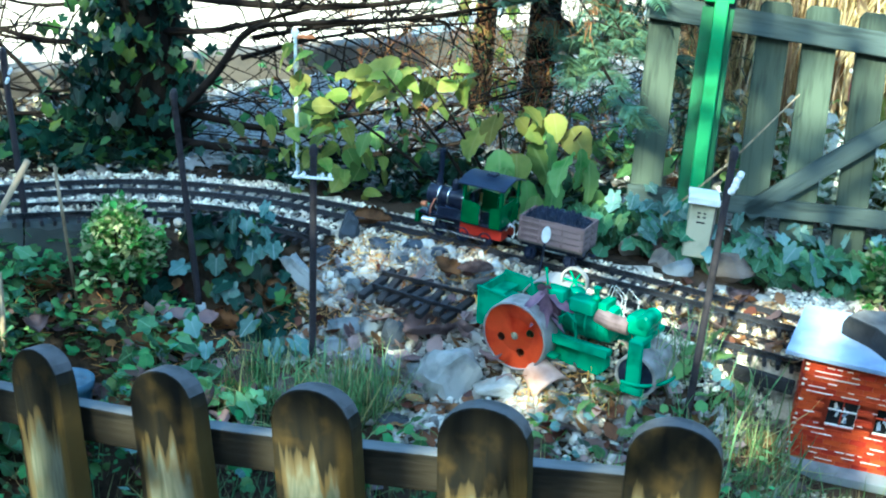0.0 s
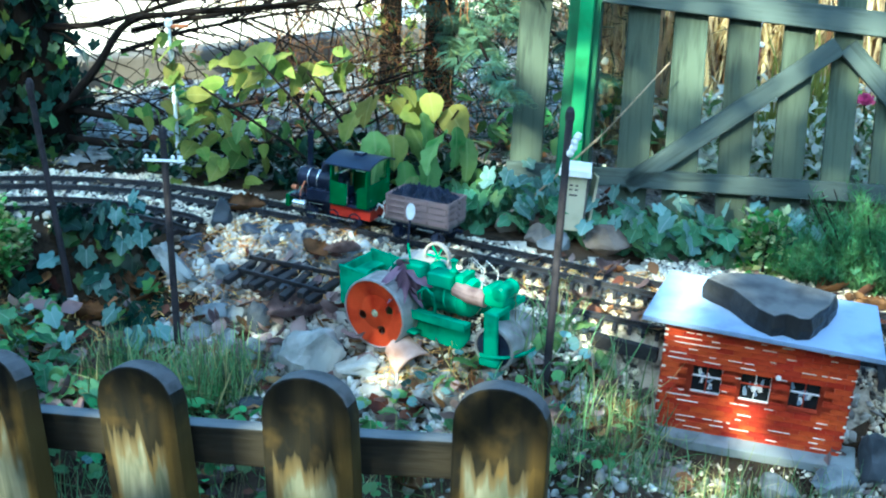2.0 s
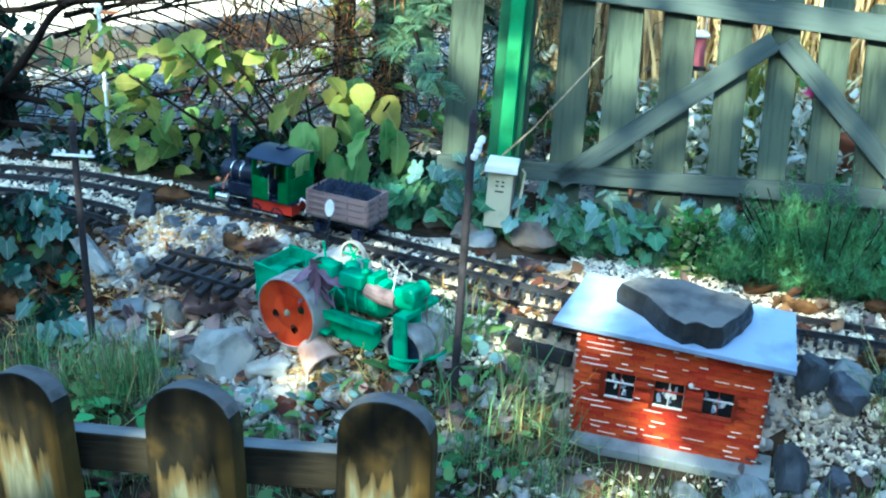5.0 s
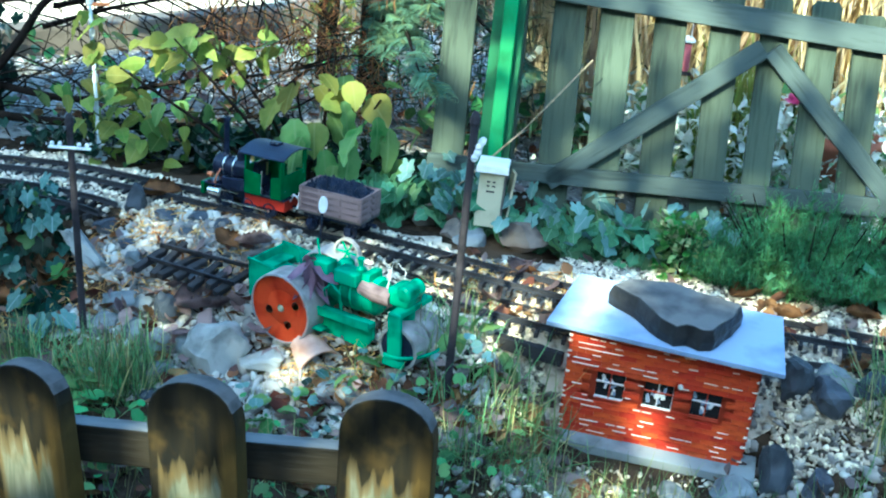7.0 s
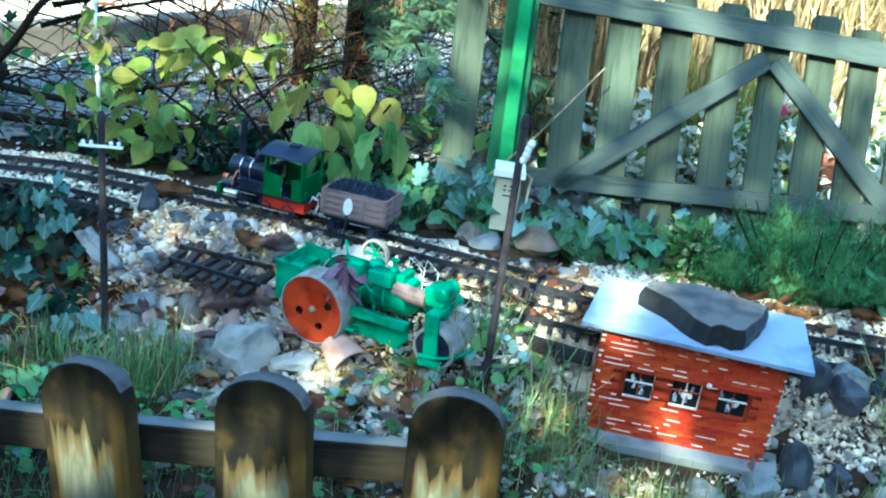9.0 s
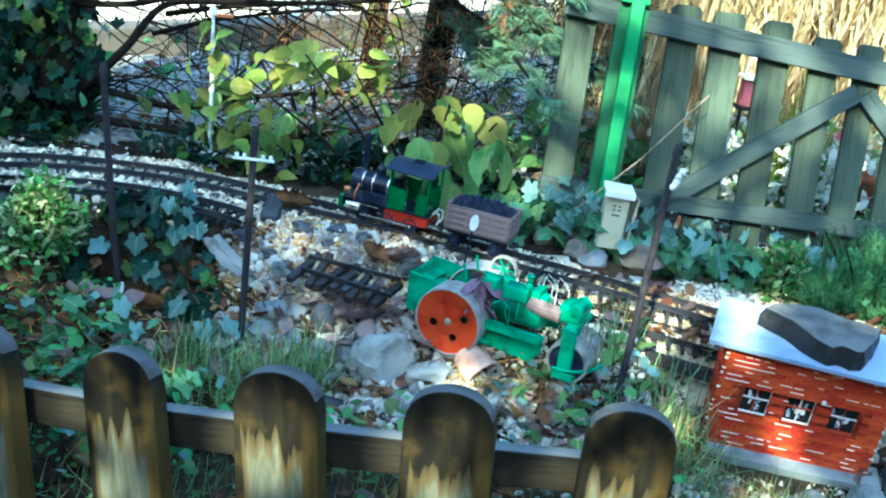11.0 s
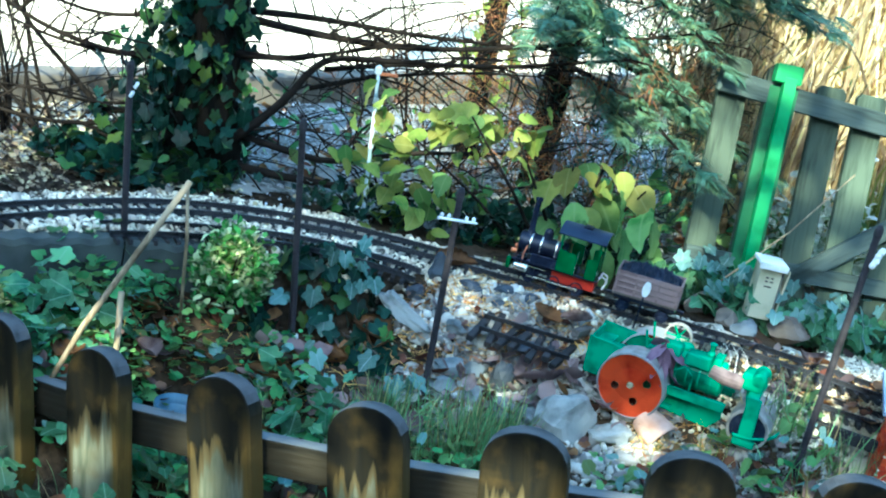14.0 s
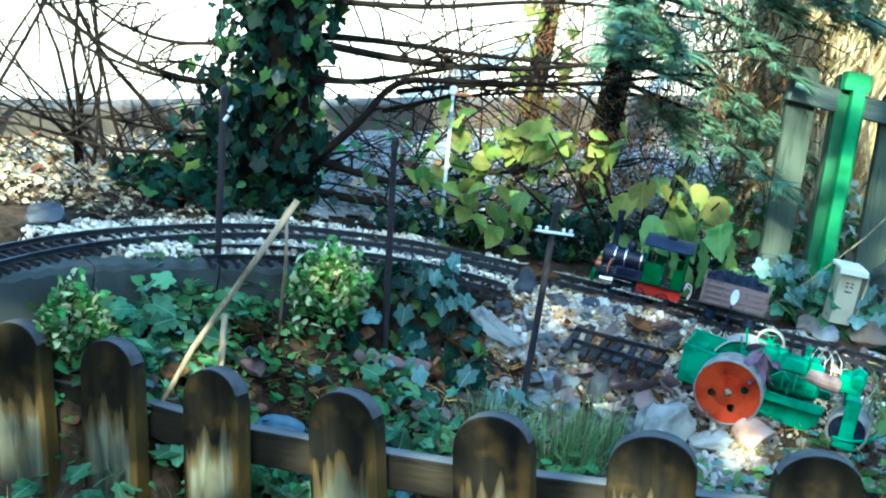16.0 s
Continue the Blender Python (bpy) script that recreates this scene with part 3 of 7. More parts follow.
WALL = [(-1.3, 1.25), (-1.0, 1.5), (-0.9, 1.6), (-0.82, 1.682), (-0.76, 1.734), (-0.69, 1.776), (-0.62, 1.81), (-0.54, 1.836), (-0.46, 1.845), (-0.38, 1.84)]
_bx, _by, _bz = (np.array([p[i] for p in BACK]) for i in range(3))
PICKETS = [(-0.795, 1.655, 0.338), (-0.679, 1.61, 0.345), (-0.556, 1.535, 0.352), (-0.415, 1.448, 0.377), (-0.256, 1.38, 0.395), (-0.085, 1.325, 0.414), (0.1, 1.287, 0.427), (0.302, 1.271, 0.431)]
_px, _py = np.array([p[0] for p in PICKETS]), np.array([p[1] for p in PICKETS])
_fx, _fy, _fz = (np.array([p[i] for p in FRONT]) for i in range(3))
_wx, _wy = np.array([p[0] for p in WALL]), np.array([p[1] for p in WALL])


def smooth_line(points, n=12):
    """Catmull-Rom through points."""
    p = [np.array(q, float) for q in points]
    p = [2 * p[0] - p[1]] + p + [2 * p[-1] - p[-2]]
    out = []
    for a, b, c, d in zip(p, p[1:], p[2:], p[3:]):
        for i in range(n):
            t = i / n
            out.append(0.5 * (2 * b + (c - a) * t + (2 * a - 5 * b + 4 * c - d) * t * t + (3 * b - a - 3 * c + d) * t ** 3))
    out.append(p[-2])
    return np.array(out)


def ground_z(x, y, bumps=True):
    """The height of the ground: a level bed for the rails, a bank that falls towards the low fence, a lower garden below the wall."""
    x, y = np.asarray(x, float), np.asarray(y, float)
    yc = np.interp(x, np.r_[-1.6, _bx], np.r_[0.9, _by])
    drop = np.interp(x, _bx, _bz) - 0.4
    v = y - yc
    right = np.interp(v, [-3, -0.8, -0.6, -0.45, -0.3, -0.2, -0.15, -0.09, -0.04, 0.1, 0.3, 1.2, 40], [0.08, 0.12, 0.17, 0.21, 0.25, 0.285, 0.33, 0.366, 0.383, 0.384, 0.375, 0.36, 0.3]) + drop
    w = y - np.interp(x, _wx, _wy)
    left = np.interp(w, [-3, -0.9, -0.6, -0.34, -0.2, -0.08, 0.0, 0.03, 0.4, 1.2, 40], [0.05, 0.08, 0.11, 0.185, 0.25, 0.305, 0.32, 0.384, 0.384, 0.36, 0.3])
    k = np.clip((x + 0.36) / 0.3, 0, 1)
    k = k * k * (3 - 2 * k)
    z = left * (1 - k) + right * k
    # the second line lies a little lower than the main one
    near = np.exp(-((y - np.interp(x, _fx, _fy) + 0.012) / 0.05) ** 4) * np.clip((x - 0.22) / 0.08, 0, 1)
    z = z * (1 - near) + (np.interp(x, _fx, _fz) - 0.0175) * near
    # the border sinks towards the low fence
    s = y - np.interp(x, _px, _py)
    cap = np.interp(s, [-0.6, -0.05, 0.1, 0.2, 0.4], [0.08, 0.13, 0.185, 0.26, 0.6]) + 0.11 * np.clip((-0.56 - x) / 0.1, 0, 1) * np.clip(s / 0.04 + 0.5, 0, 1)
    z = np.where(x < -0.25, np.minimum(z, cap), z)
    # a dip round the sunken pot
    dip = np.exp(-(((x + 0.44) / 0.085) ** 4 + ((y - 1.655) / 0.09) ** 4))
    z = z * (1 - dip) + np.minimum(z, 0.14) * dip
    # a hollow where the brick hut stands
    hol = np.exp(-(((x - 0.66) / 0.22) ** 6 + ((y - 1.49 + 0.2 * (x - 0.65)) / 0.1) ** 8))
    z = z * (1 - hol) + (0.213 - 0.035 * (x - 0.6) + 0.25 * np.clip(y - 1.52, -1, 0)) * hol
    # a dark hollow round the foot of a rod
    z = z - 0.068 * np.exp(-(((x + 0.285) / 0.06) ** 2 + ((y - 1.805) / 0.055) ** 4))
    if bumps:
        z = z + np.clip(np.abs(v + 0.03) / 0.08 - 0.5, 0.12, 1) * 0.004 * np.sin(x * 31 + 1.3 * np.sin(y * 23)) * np.sin(y * 37 + x * 11) + np.clip(np.abs(v + 0.03) / 0.08 - 0.5, 0.12, 1) * 0.003 * np.sin(x * 71 + y * 13) * np.sin(y * 83 - x * 29)
    return z


def gz(x, y):
    return float(ground_z(x, y))


def spaced(a, b, step, far, grow=1.35):
    """Even steps from a to b, then wider and wider out to far on both sides."""
    mid = list(np.arange(a, b, step))
    s, lo, hi = step, [], []
    p, q = a, mid[-1]
    while p > -far:
        s *= grow
        p, q = p - s, q + s
        lo.append(p)
        hi.append(q)
    return np.array(lo[::-1] + mid + hi)


gx, gy = spaced(-1.3, 1.3, 0.014, 60), spaced(1.0, 2.6, 0.014, 60)
GX, GY = np.meshgrid(gx, gy)
GZ = ground_z(GX, GY)
idx = np.arange(GX.size).reshape(GX.shape)
gm = bpy.data.meshes.new("ground")
gm.from_pydata(np.stack([GX, GY, GZ], -1).reshape(-1, 3).tolist(), [], np.stack([idx[:-1, :-1], idx[:-1, 1:], idx[1:, 1:], idx[1:, :-1]], -1).reshape(-1, 4).tolist())
gm.shade_smooth()
gm.materials.append(M["soil"])
tagged(new("ground", gm), "dark soil bank strewn with litter, falling from the railway to the fence", "ground", kind="structure")

# a bed of fine pale ballast under the rails
def bed_mask(x, y):
    """Where the ballast lies: beside the main line, wider towards the hut, and inside the wall."""
    v = y - np.interp(x, _bx, _by)
    wob = 0.012 * np.sin(x * 23) + 0.008 * np.sin(x * 57 + 1)
    lo = np.interp(x, [-1, -0.4, -0.33, -0.2, -0.1, 0.1, 0.3, 0.6, 0.8, 1.2], [-0.2, -0.16, -0.07, -0.05, -0.07, -0.08, -0.115, -0.115, -0.12, -0.1])
    hi = np.interp(x, [-1, -0.3, 0.0, 0.42, 0.56, 0.7, 0.9, 1.2], [0.08, 0.075, 0.08, 0.075, 0.17, 0.18, 0.13, 0.12])
    wall_y = np.interp(x, _wx, _wy)
    return (v > lo + wob) & (v < hi + wob) & ((y > wall_y + 0.012) | (x > -0.4))


cell = bed_mask((GX[:-1, :-1] + GX[1:, 1:]) / 2, (GY[:-1, :-1] + GY[1:, 1:]) / 2) & (np.abs(GX[:-1, :-1]) < 1.3)
quads = np.stack([idx[:-1, :-1], idx[:-1, 1:], idx[1:, 1:], idx[1:, :-1]], -1)[cell]
used, inv = np.unique(quads, return_inverse=True)
bm_ = bpy.data.meshes.new("ballast_bed")
bm_.from_pydata((np.stack([GX, GY, GZ + 0.0035], -1).reshape(-1, 3)[used]).tolist(), [], inv.reshape(-1, 4).tolist())
bm_.shade_smooth()
bm_.materials.append(M["ballast"])
tagged(new("ballast_bed", bm_), "pale fine ballast under the garden railway", "ballast", kind="structure")

# a carpet of mottled leaf mould under the trees
mx_, my_ = (GX[:-1, :-1] + GX[1:, 1:]) / 2, (GY[:-1, :-1] + GY[1:, 1:]) / 2
cell = (my_ > 2.14 + 0.03 * np.sin(mx_ * 17)) & (my_ < 3.2 + 0.787 * mx_) & (mx_ > -1.6) & (mx_ < 1.8)
quads = np.stack([idx[:-1, :-1], idx[:-1, 1:], idx[1:, 1:], idx[1:, :-1]], -1)[cell]
used, inv = np.unique(quads, return_inverse=True)
mould = bpy.data.meshes.new("leaf_mould")
mould.from_pydata((np.stack([GX, GY, GZ + 0.004], -1).reshape(-1, 3)[used]).tolist(), [], inv.reshape(-1, 4).tolist())
mould.shade_smooth()
mould.materials.append(M["mould"])
tagged(new("leaf_mould", mould), "mottled grey-brown leaf mould under the trees", "ground", kind="structure")

# retaining wall of the raised bed
wl = smooth_line([(x, y, 0) for x, y in WALL], 8)
wall = empty_thing("retaining_wall", "low dark curved concrete wall holding up the railway bed", "wall", kind="structure")
seg = np.array_split(np.arange(len(wl)), 4)
for s in seg:
    s = list(s) + ([s[-1] + 1] if s[-1] + 1 < len(wl) else [])
    bm = bmesh.new()
    ring = []
    for j, i in enumerate(s):
        d = wl[min(i + 1, len(wl) - 1)] - wl[max(i - 1, 0)]
        n = np.array((d[1], -d[0], 0)) / np.hypot(d[0], d[1])
        gap = 0.0012 * d / np.linalg.norm(d) * (1 if j == 0 else -1 if j == len(s) - 1 else 0)
        b = wl[i] + gap
        w = 0.002 * math.sin(i * 1.7)
        ring.append([bm.verts.new(b + n * o + np.array((0, 0, z + w))) for o, z in ((0.006, 0.1), (0.004, 0.376), (0.0, 0.384), (-0.03, 0.385), (-0.036, 0.38), (-0.036, 0.1))])
    for a, b in zip(ring, ring[1:]):
        for k in range(5):
            bm.faces.new((a[k], a[k + 1], b[k + 1], b[k]))
    for r in (ring[0], ring[-1]):
        bm.faces.new(r)
    bmesh.ops.recalc_face_normals(bm, faces=bm.faces)
    part("wall_segment", bm, M["concrete"], wall)

# ---- tracks ----
GAUGE = 0.043


def offset_line(line, o):
    d = np.gradient(line, axis=0)
    n = np.stack([-d[:, 1], d[:, 0], np.zeros(len(d))], 1) / np.hypot(d[:, 0], d[:, 1])[:, None]
    return line + n * o


def rail_mesh(line, top):
    """A rail with head, web and foot swept along a line."""
    prof = [(-0.0032, -0.0115), (-0.0032, -0.0102), (-0.0009, -0.009), (-0.0009, -0.0036), (-0.0019, -0.003), (-0.0019, -0.0004), (-0.0014, 0), (0.0014, 0), (0.0019, -0.0004), (0.0019, -0.003), (0.0009, -0.0036), (0.0009, -0.009), (0.0032, -0.0102), (0.0032, -0.0115)]
    bm = bmesh.new()
    d = np.gradient(line, axis=0)
    n = np.stack([-d[:, 1], d[:, 0], np.zeros(len(d))], 1) / np.hypot(d[:, 0], d[:, 1])[:, None]
    rings = [[bm.verts.new(p + m * o * 0.9 + np.array((0, 0, z * 0.7 + top))) for o, z in prof] for p, m in zip(line, n)]
    k = len(prof)
    for a, b in zip(rings, rings[1:]):
        for i in range(k):
            bm.faces.new((a[i], a[(i + 1) % k], b[(i + 1) % k], b[i]))
    bm.faces.new(rings[0])
    bm.faces.new(rings[-1][::-1])
    bmesh.ops.recalc_face_normals(bm, faces=bm.faces)
    return bm


sleeper_mesh = None


def track(name, points, label, pitch=0.0185, width=0.068):
    global sleeper_mesh
    line = smooth_line(points, 8)
    t = empty_thing(name, label, "railway track", "garden railway tracks")
    for o in (-GAUGE / 2, GAUGE / 2):
        part("rail", rail_mesh(offset_line(line, o), 0.0), M["rail"], t, "dark weathered rail")
    if sleeper_mesh is None:
        sleeper_mesh = mesh_of("sleeper", block(0.0054, width, 0.008, 0.001), M["sleeper"])
    lens = np.r_[0, np.cumsum(np.linalg.norm(np.diff(line, axis=0), axis=1))]
    d = np.gradient(line, axis=0)
    r = random.Random(len(points))
    for s in np.arange(0.01, lens[-1], pitch):
        p = [np.interp(s, lens, line[:, i]) for i in range(3)]
        g = [np.interp(s, lens, d[:, i]) for i in range(2)]
        part("sleeper", sleeper_mesh, None, t, at=pose(p[0], p[1], p[2] - 0.0131 + r.uniform(-0.0008, 0.0008), 0, 0, math.degrees(math.atan2(g[1], g[0])) + r.uniform(-2, 2)))
    return line


back_line = track("main_track", BACK, "curving garden railway track on pale gravel beside the gate")
front_line = track("front_track", FRONT, "second railway track running on gravel behind the brick hut")
siding_line = track("siding_track", SIDING, "short rusty siding that ends among stones and leaves")

# timber edging in front of the second track
edge = [(0.33, 1.655), (0.42, 1.622), (0.51, 1.59)]
for a, b in zip(edge, edge[1:]):
    p, q = Vector((*a, 0.338)), Vector((*b, 0.33))
    d = q - p
    thing("edging_board", block(d.length - 0.002, 0.012, 0.018, 0.002), M["sleeper"], "dark rotting timber board edging the gravel bed", "edging board", "edging boards",
          at=Matrix.Translation((p + q) / 2) @ pose(0, 0, 0, 0, math.degrees(math.asin(-d.z / d.length)), math.degrees(math.atan2(d.y, d.x))))

# ---- unseen dark walls, added behind and beside the viewer to hold back sky light ----
for x, y, w, d in ((0.0, -4.2, 10.4, 0.2), (-5.1, -0.4, 0.2, 7.4), (5.1, -0.4, 0.2, 7.4)):
    thing("sky_block_wall", block(w, d, 3.2, 0.02), M["sky_block"], "tall dark unseen wall added to block sky light", "wall", kind="structure", at=pose(x, y, 1.5))

# ---- gate at the back ----
def gate():
    g = empty_thing("garden_gate", "weathered grey-green picket gate with diagonal braces behind the ivy", "gate", at=pose(0.36, 1.88, 0.0, -13, 0, -9))
    # along the gate: left edge, width
    xs = [(-0.05, 0.048), (0.022, 0.049), (0.111, 0.048), (0.186, 0.05), (0.267, 0.047), (0.343, 0.045), (0.412, 0.041), (0.484, 0.042), (0.554, 0.043), (0.626, 0.043), (0.697, 0.042), (0.767, 0.042)]
    for i, (x, w) in enumerate(xs):
        top = 0.785 - 0.064 * x + 0.005 * math.sin(i * 2.1)
        part("picket", plate([(0, 0.2), (w, 0.2), (w, top - 0.008), (w - 0.006, top), (0.006, top), (0, top - 0.008)], 0.014, bevel=0.0015), M["gate"], g, at=pose(x + 0.009 - 0.01 * x, 0.018, 0.0, 0, -0.9 + 0.4 * math.sin(i * 1.3), 0))
    for name, a, b, h in (("top_rail", (-0.058, 0.747), (0.83, 0.696), 0.036), ("bottom_rail", (-0.051, 0.463), (0.83, 0.479), 0.028)):
        l = math.hypot(b[0] - a[0], b[1] - a[1])
        part(name, block(l, 0.018, h, 0.002), M["gate_rail"], g, at=pose((a[0] + b[0]) / 2, 0.0, (a[1] + b[1]) / 2, 0, -math.degrees(math.atan2(b[1] - a[1], b[0] - a[0])), 0))
    for a, b in (((0.13, 0.455), (0.416, 0.682)), ((0.429, 0.682), (0.659, 0.454))):
        l = math.hypot(b[0] - a[0], b[1] - a[1])
        part("brace", block(l, 0.016, 0.029, 0.002), M["gate_rail"], g, at=pose((a[0] + b[0]) / 2, -0.001, (a[1] + b[1]) / 2, 0, -math.degrees(math.atan2(b[1] - a[1], b[0] - a[0])), 0))
    return g


gate()
gp = empty_thing("green_post", "bright green painted timber post fixed to the gate", "post", at=pose(0.42, 1.936, 0.37, -13, 0, -9))
part("post", block(0.0205, 0.018, 0.395, 0.002), M["green_paint"], gp, at=pose(0, 0, 0.1975))
part("cap", block(0.044, 0.024, 0.03, 0.003), M["green_paint"], gp, at=pose(-0.004, 0.004, 0.4))
part("backing", block(0.048, 0.012, 0.38, 0.002), M["green_overspray"], gp, "dark timber strip with green overspray", at=pose(-0.003, 0.016, 0.19))

# ---- low picket fence in front ----
def picket_outline(w, h):
    pts = [(-w / 2, -h), (w / 2, -h), (w / 2, -0.042)]
    for i in range(1, 12):
        a = math.pi * i / 12
        pts.append((w / 2 * math.cos(a) * 0.98, -0.042 + 0.042 * math.sin(a) ** 0.85))
    return pts + [(-w / 2, -0.042)]


fence = empty_thing("picket_fence", "low weathered picket fence with rounded dark-stained tops", "fence")
for i, (x, y, z) in enumerate(PICKETS):
    a, b = PICKETS[max(i - 1, 0)], PICKETS[min(i + 1, len(PICKETS) - 1)]
    yaw = math.degrees(math.atan2(b[1] - a[1], b[0] - a[0]))
    lean = (-15, -14, -14, -15, -13, -9, -5, -1)[i]
    worn_skylit(part("picket", plate(picket_outline((0.08, 0.08, 0.082, 0.088, 0.092, 0.099, 0.1, 0.1)[i], 0.36), 0.027, bevel=0.003), M["picket"], fence, at=pose(x - 0.006, y, z, -3 + 1.5 * math.sin(i * 3.1), lean, yaw - 9)), "picket_top")
for (x0, y0, z0), (x1, y1, z1) in zip(PICKETS, PICKETS[1:]):
    d = Vector((x1 - x0, y1 - y0, z1 - z0))
    yaw = math.degrees(math.atan2(d.y, d.x))
    m = Matrix.Translation(Vector(((x0 + x1) / 2, (y0 + y1) / 2, (z0 + z1) / 2 - 0.099))) @ pose(0, 0, 0, 0, 0, yaw) @ pose(0, 0.024, 0, -3, -math.degrees(math.asin(d.z / d.length)), 0)
    worn_skylit(part("rail", block(d.length - 0.001, 0.024, 0.044, 0.003), M["fence_rail"], fence, at=m))

# ---- brick hut ----
def brick_hut():
    L_, D_, H_ = 0.232, 0.05, 0.162
    h = empty_thing("brick_hut", "red brick model hut with blue-grey slab roof and three white windows", "model building", at=pose(0.5133, 1.588, 0.2346, 10.5, 1.9, -13.9))
    part("base", block(L_ + 0.04, D_ + 0.036, 0.014, 0.002), M["hut_base"], h, "pale grey slab", at=pose(L_ / 2, D_ / 2 - 0.006, -0.006))
    wins = [(0.038, 0.058), (0.098, 0.058), (0.158, 0.058)]
    ww, wh = 0.037, 0.043
    # the front wall is pierced by the windows
    bm = bmesh.new()
    xs = [0.0] + [e for x, _ in wins for e in (x, x + ww)] + [L_]
    zs = [0.0, wins[0][1], wins[0][1] + wh, H_]
    g = [[bm.verts.new((x, 0.002, z)) for z in zs] for x in xs]
    for i in range(len(xs) - 1):
        for j in range(3):
            if not (j == 1 and i % 2 == 1):
                bm.faces.new((g[i][j], g[i + 1][j], g[i + 1][j + 1], g[i][j + 1]))
    bmesh.ops.solidify(bm, geom=bm.faces[:], thickness=-0.008)
    bmesh.ops.recalc_face_normals(bm, faces=bm.faces)
    wall_front = part("wall", bm, M["mortar_red"], h)
    for x in (0.004, L_ - 0.004):
        part("side_wall", block(0.008, D_ - 0.02, H_, 0), M["mortar_red"], h, at=pose(x, D_ / 2 + 0.002, H_ / 2))
    part("back_wall", block(L_, 0.008, H_, 0), M["mortar_red"], h, at=pose(L_ / 2, D_ - 0.004, H_ / 2))
    # courses of brick with pale mortar showing here and there
    r = random.Random(5)
    course, bl = 0.0078, 0.021
    bm_b = mesh_of("brick", block(bl - 0.0006, 0.004, course - 0.0006, 0.0), M["brick"])
    bm_s = mesh_of("brick", block(bl / 2 - 0.0006, 0.004, course - 0.0006, 0.0), M["brick"])
    n = int(H_ / course)
    for c in range(n):
        x = -0.5 * bl * (c % 2)
        z = (c + 0.5) * course
        while x < L_ - 0.002:
            a, b = max(x, 0), min(x + bl, L_)
            hole = any(a < wx + ww - 0.003 and b > wx + 0.003 and wz - 0.003 < z < wz + wh + 0.003 for wx, wz in wins)
            if not hole and b - a > 0.006:
                me = bm_b if b - a > bl * 0.8 else bm_s
                part("brick", me, None, wall_front, at=pose((a + b) / 2, 0.0005 + r.uniform(-0.0006, 0.0006), z, 0, r.uniform(-0.8, 0.8), 0))
            x += bl
    for c in range(n):
        z = (c + 0.5) * course
        for e, x in ((0, -0.0005), (1, L_ + 0.0005)):
            for y in np.arange(0.014 + 0.01 * (c % 2), D_ - 0.01, bl):
                part("brick", bm_s if c % 3 == 0 else bm_b, None, wall_front, at=pose(x, y + 0.006, z, 0, 0, 90))
    # pale mortar lines left in patches
    for _ in range(92):
        c = r.randrange(1, n)
        left = r.random() < 0.45
        x = r.uniform(0.004, 0.06) if left else r.uniform(0.02, L_ - 0.03)
        if left and r.random() < 0.5:
            c = r.randrange(n - 8, n)
        w = r.uniform(0.005, 0.02) * (1.3 if left else 1)
        z = c * course
        if any(x < wx + ww and x + w > wx and wz - 0.002 < z < wz + wh + 0.002 for wx, wz in wins) or x + w > L_:
            continue
        part("mortar_line", block(w, 0.0016, r.uniform(0.0007, 0.0012), 0.0003), M["mortar"], wall_front, "pale raised mortar", at=pose(x + w / 2, -0.0024, z, 0, r.uniform(-1.5, 1.5), 0))
    for e, x in ((0, 0.001), (1, L_ - 0.001)):
        for c in range(0, n, 1):
            if r.random() < 0.55:
                part("mortar_line", block(r.uniform(0.003, 0.007), 0.0018, r.uniform(0.0015, 0.004), 0.0005), M["mortar"], wall_front, "pale raised mortar", at=pose(x + r.uniform(-0.001, 0.001), -0.0015, c * course))
    for wx, wz in wins:
        w = part("window", block(ww, 0.0012, wh, 0), M["glass"], h, "dark broken window with scraps of white paint", at=pose(wx, 0.01, wz) @ pose(ww / 2, 0, wh / 2))
        w.data.transform(pose(ww / 2, 0, wh / 2))
        w.matrix_local = pose(wx, 0.01, wz)
        for x0, z0, x1, z1 in ((0, 0, ww, 0), (0, wh, ww, wh), (0, 0, 0, wh), (ww, 0, ww, wh), (ww / 2, 0, ww / 2, wh), (0, wh * 0.55, ww, wh * 0.55)):
            part("glazing_bar", block(abs(x1 - x0) + 0.0015, 0.003, abs(z1 - z0) + 0.0015, 0.0004), M["white_paint"] if r.random() < 0.45 else M["mortar_red"], w, at=pose((x0 + x1) / 2, -0.003 + 0.0004 * (x0 == x1), (z0 + z1) / 2))
        for _ in range(9):
            q, v = r.uniform(0.0025, 0.006), r.uniform(0.004, 0.012)
            part("shutter_scrap", plate([(0, 0), (q, 0.1 * v), (q * 0.9, v), (0.2 * q, v * r.uniform(0.7, 1.1))], 0.001), M["white_paint"] if r.random() < 0.4 else M["hut_roof"], w, "peeling pale scrap", at=pose(r.uniform(0.002, ww - 0.011), -0.0015 - r.uniform(0, 0.0008), r.uniform(0.002, wh * 0.6), 0, r.uniform(-35, 35), 0))
        part("sill", block(ww + 0.006, 0.006, 0.003, 0.0006), M["mortar_red"], w, at=pose(ww / 2, -0.005, -0.003))
    part("knob", turned([(0, 0.003), (0.003, 0.002), (0.0036, 0), (0.003, -0.002)], 10), M["white_paint"], h, "round white knob", at=pose(0.142, -0.004, 0.105, 90))
    # the roof sheet is cut a little narrower at the back
    bm = plate([(-0.031, -0.012), (0.258, -0.026), (0.25, 0.097), (-0.01, 0.108)], 0.007, bevel=0.0012)
    part("roof", bm, M["hut_roof"], h, "blue-grey slate slab", at=pose(0, 0, H_ + 0.0036, -90))
    return h


hut = brick_hut()
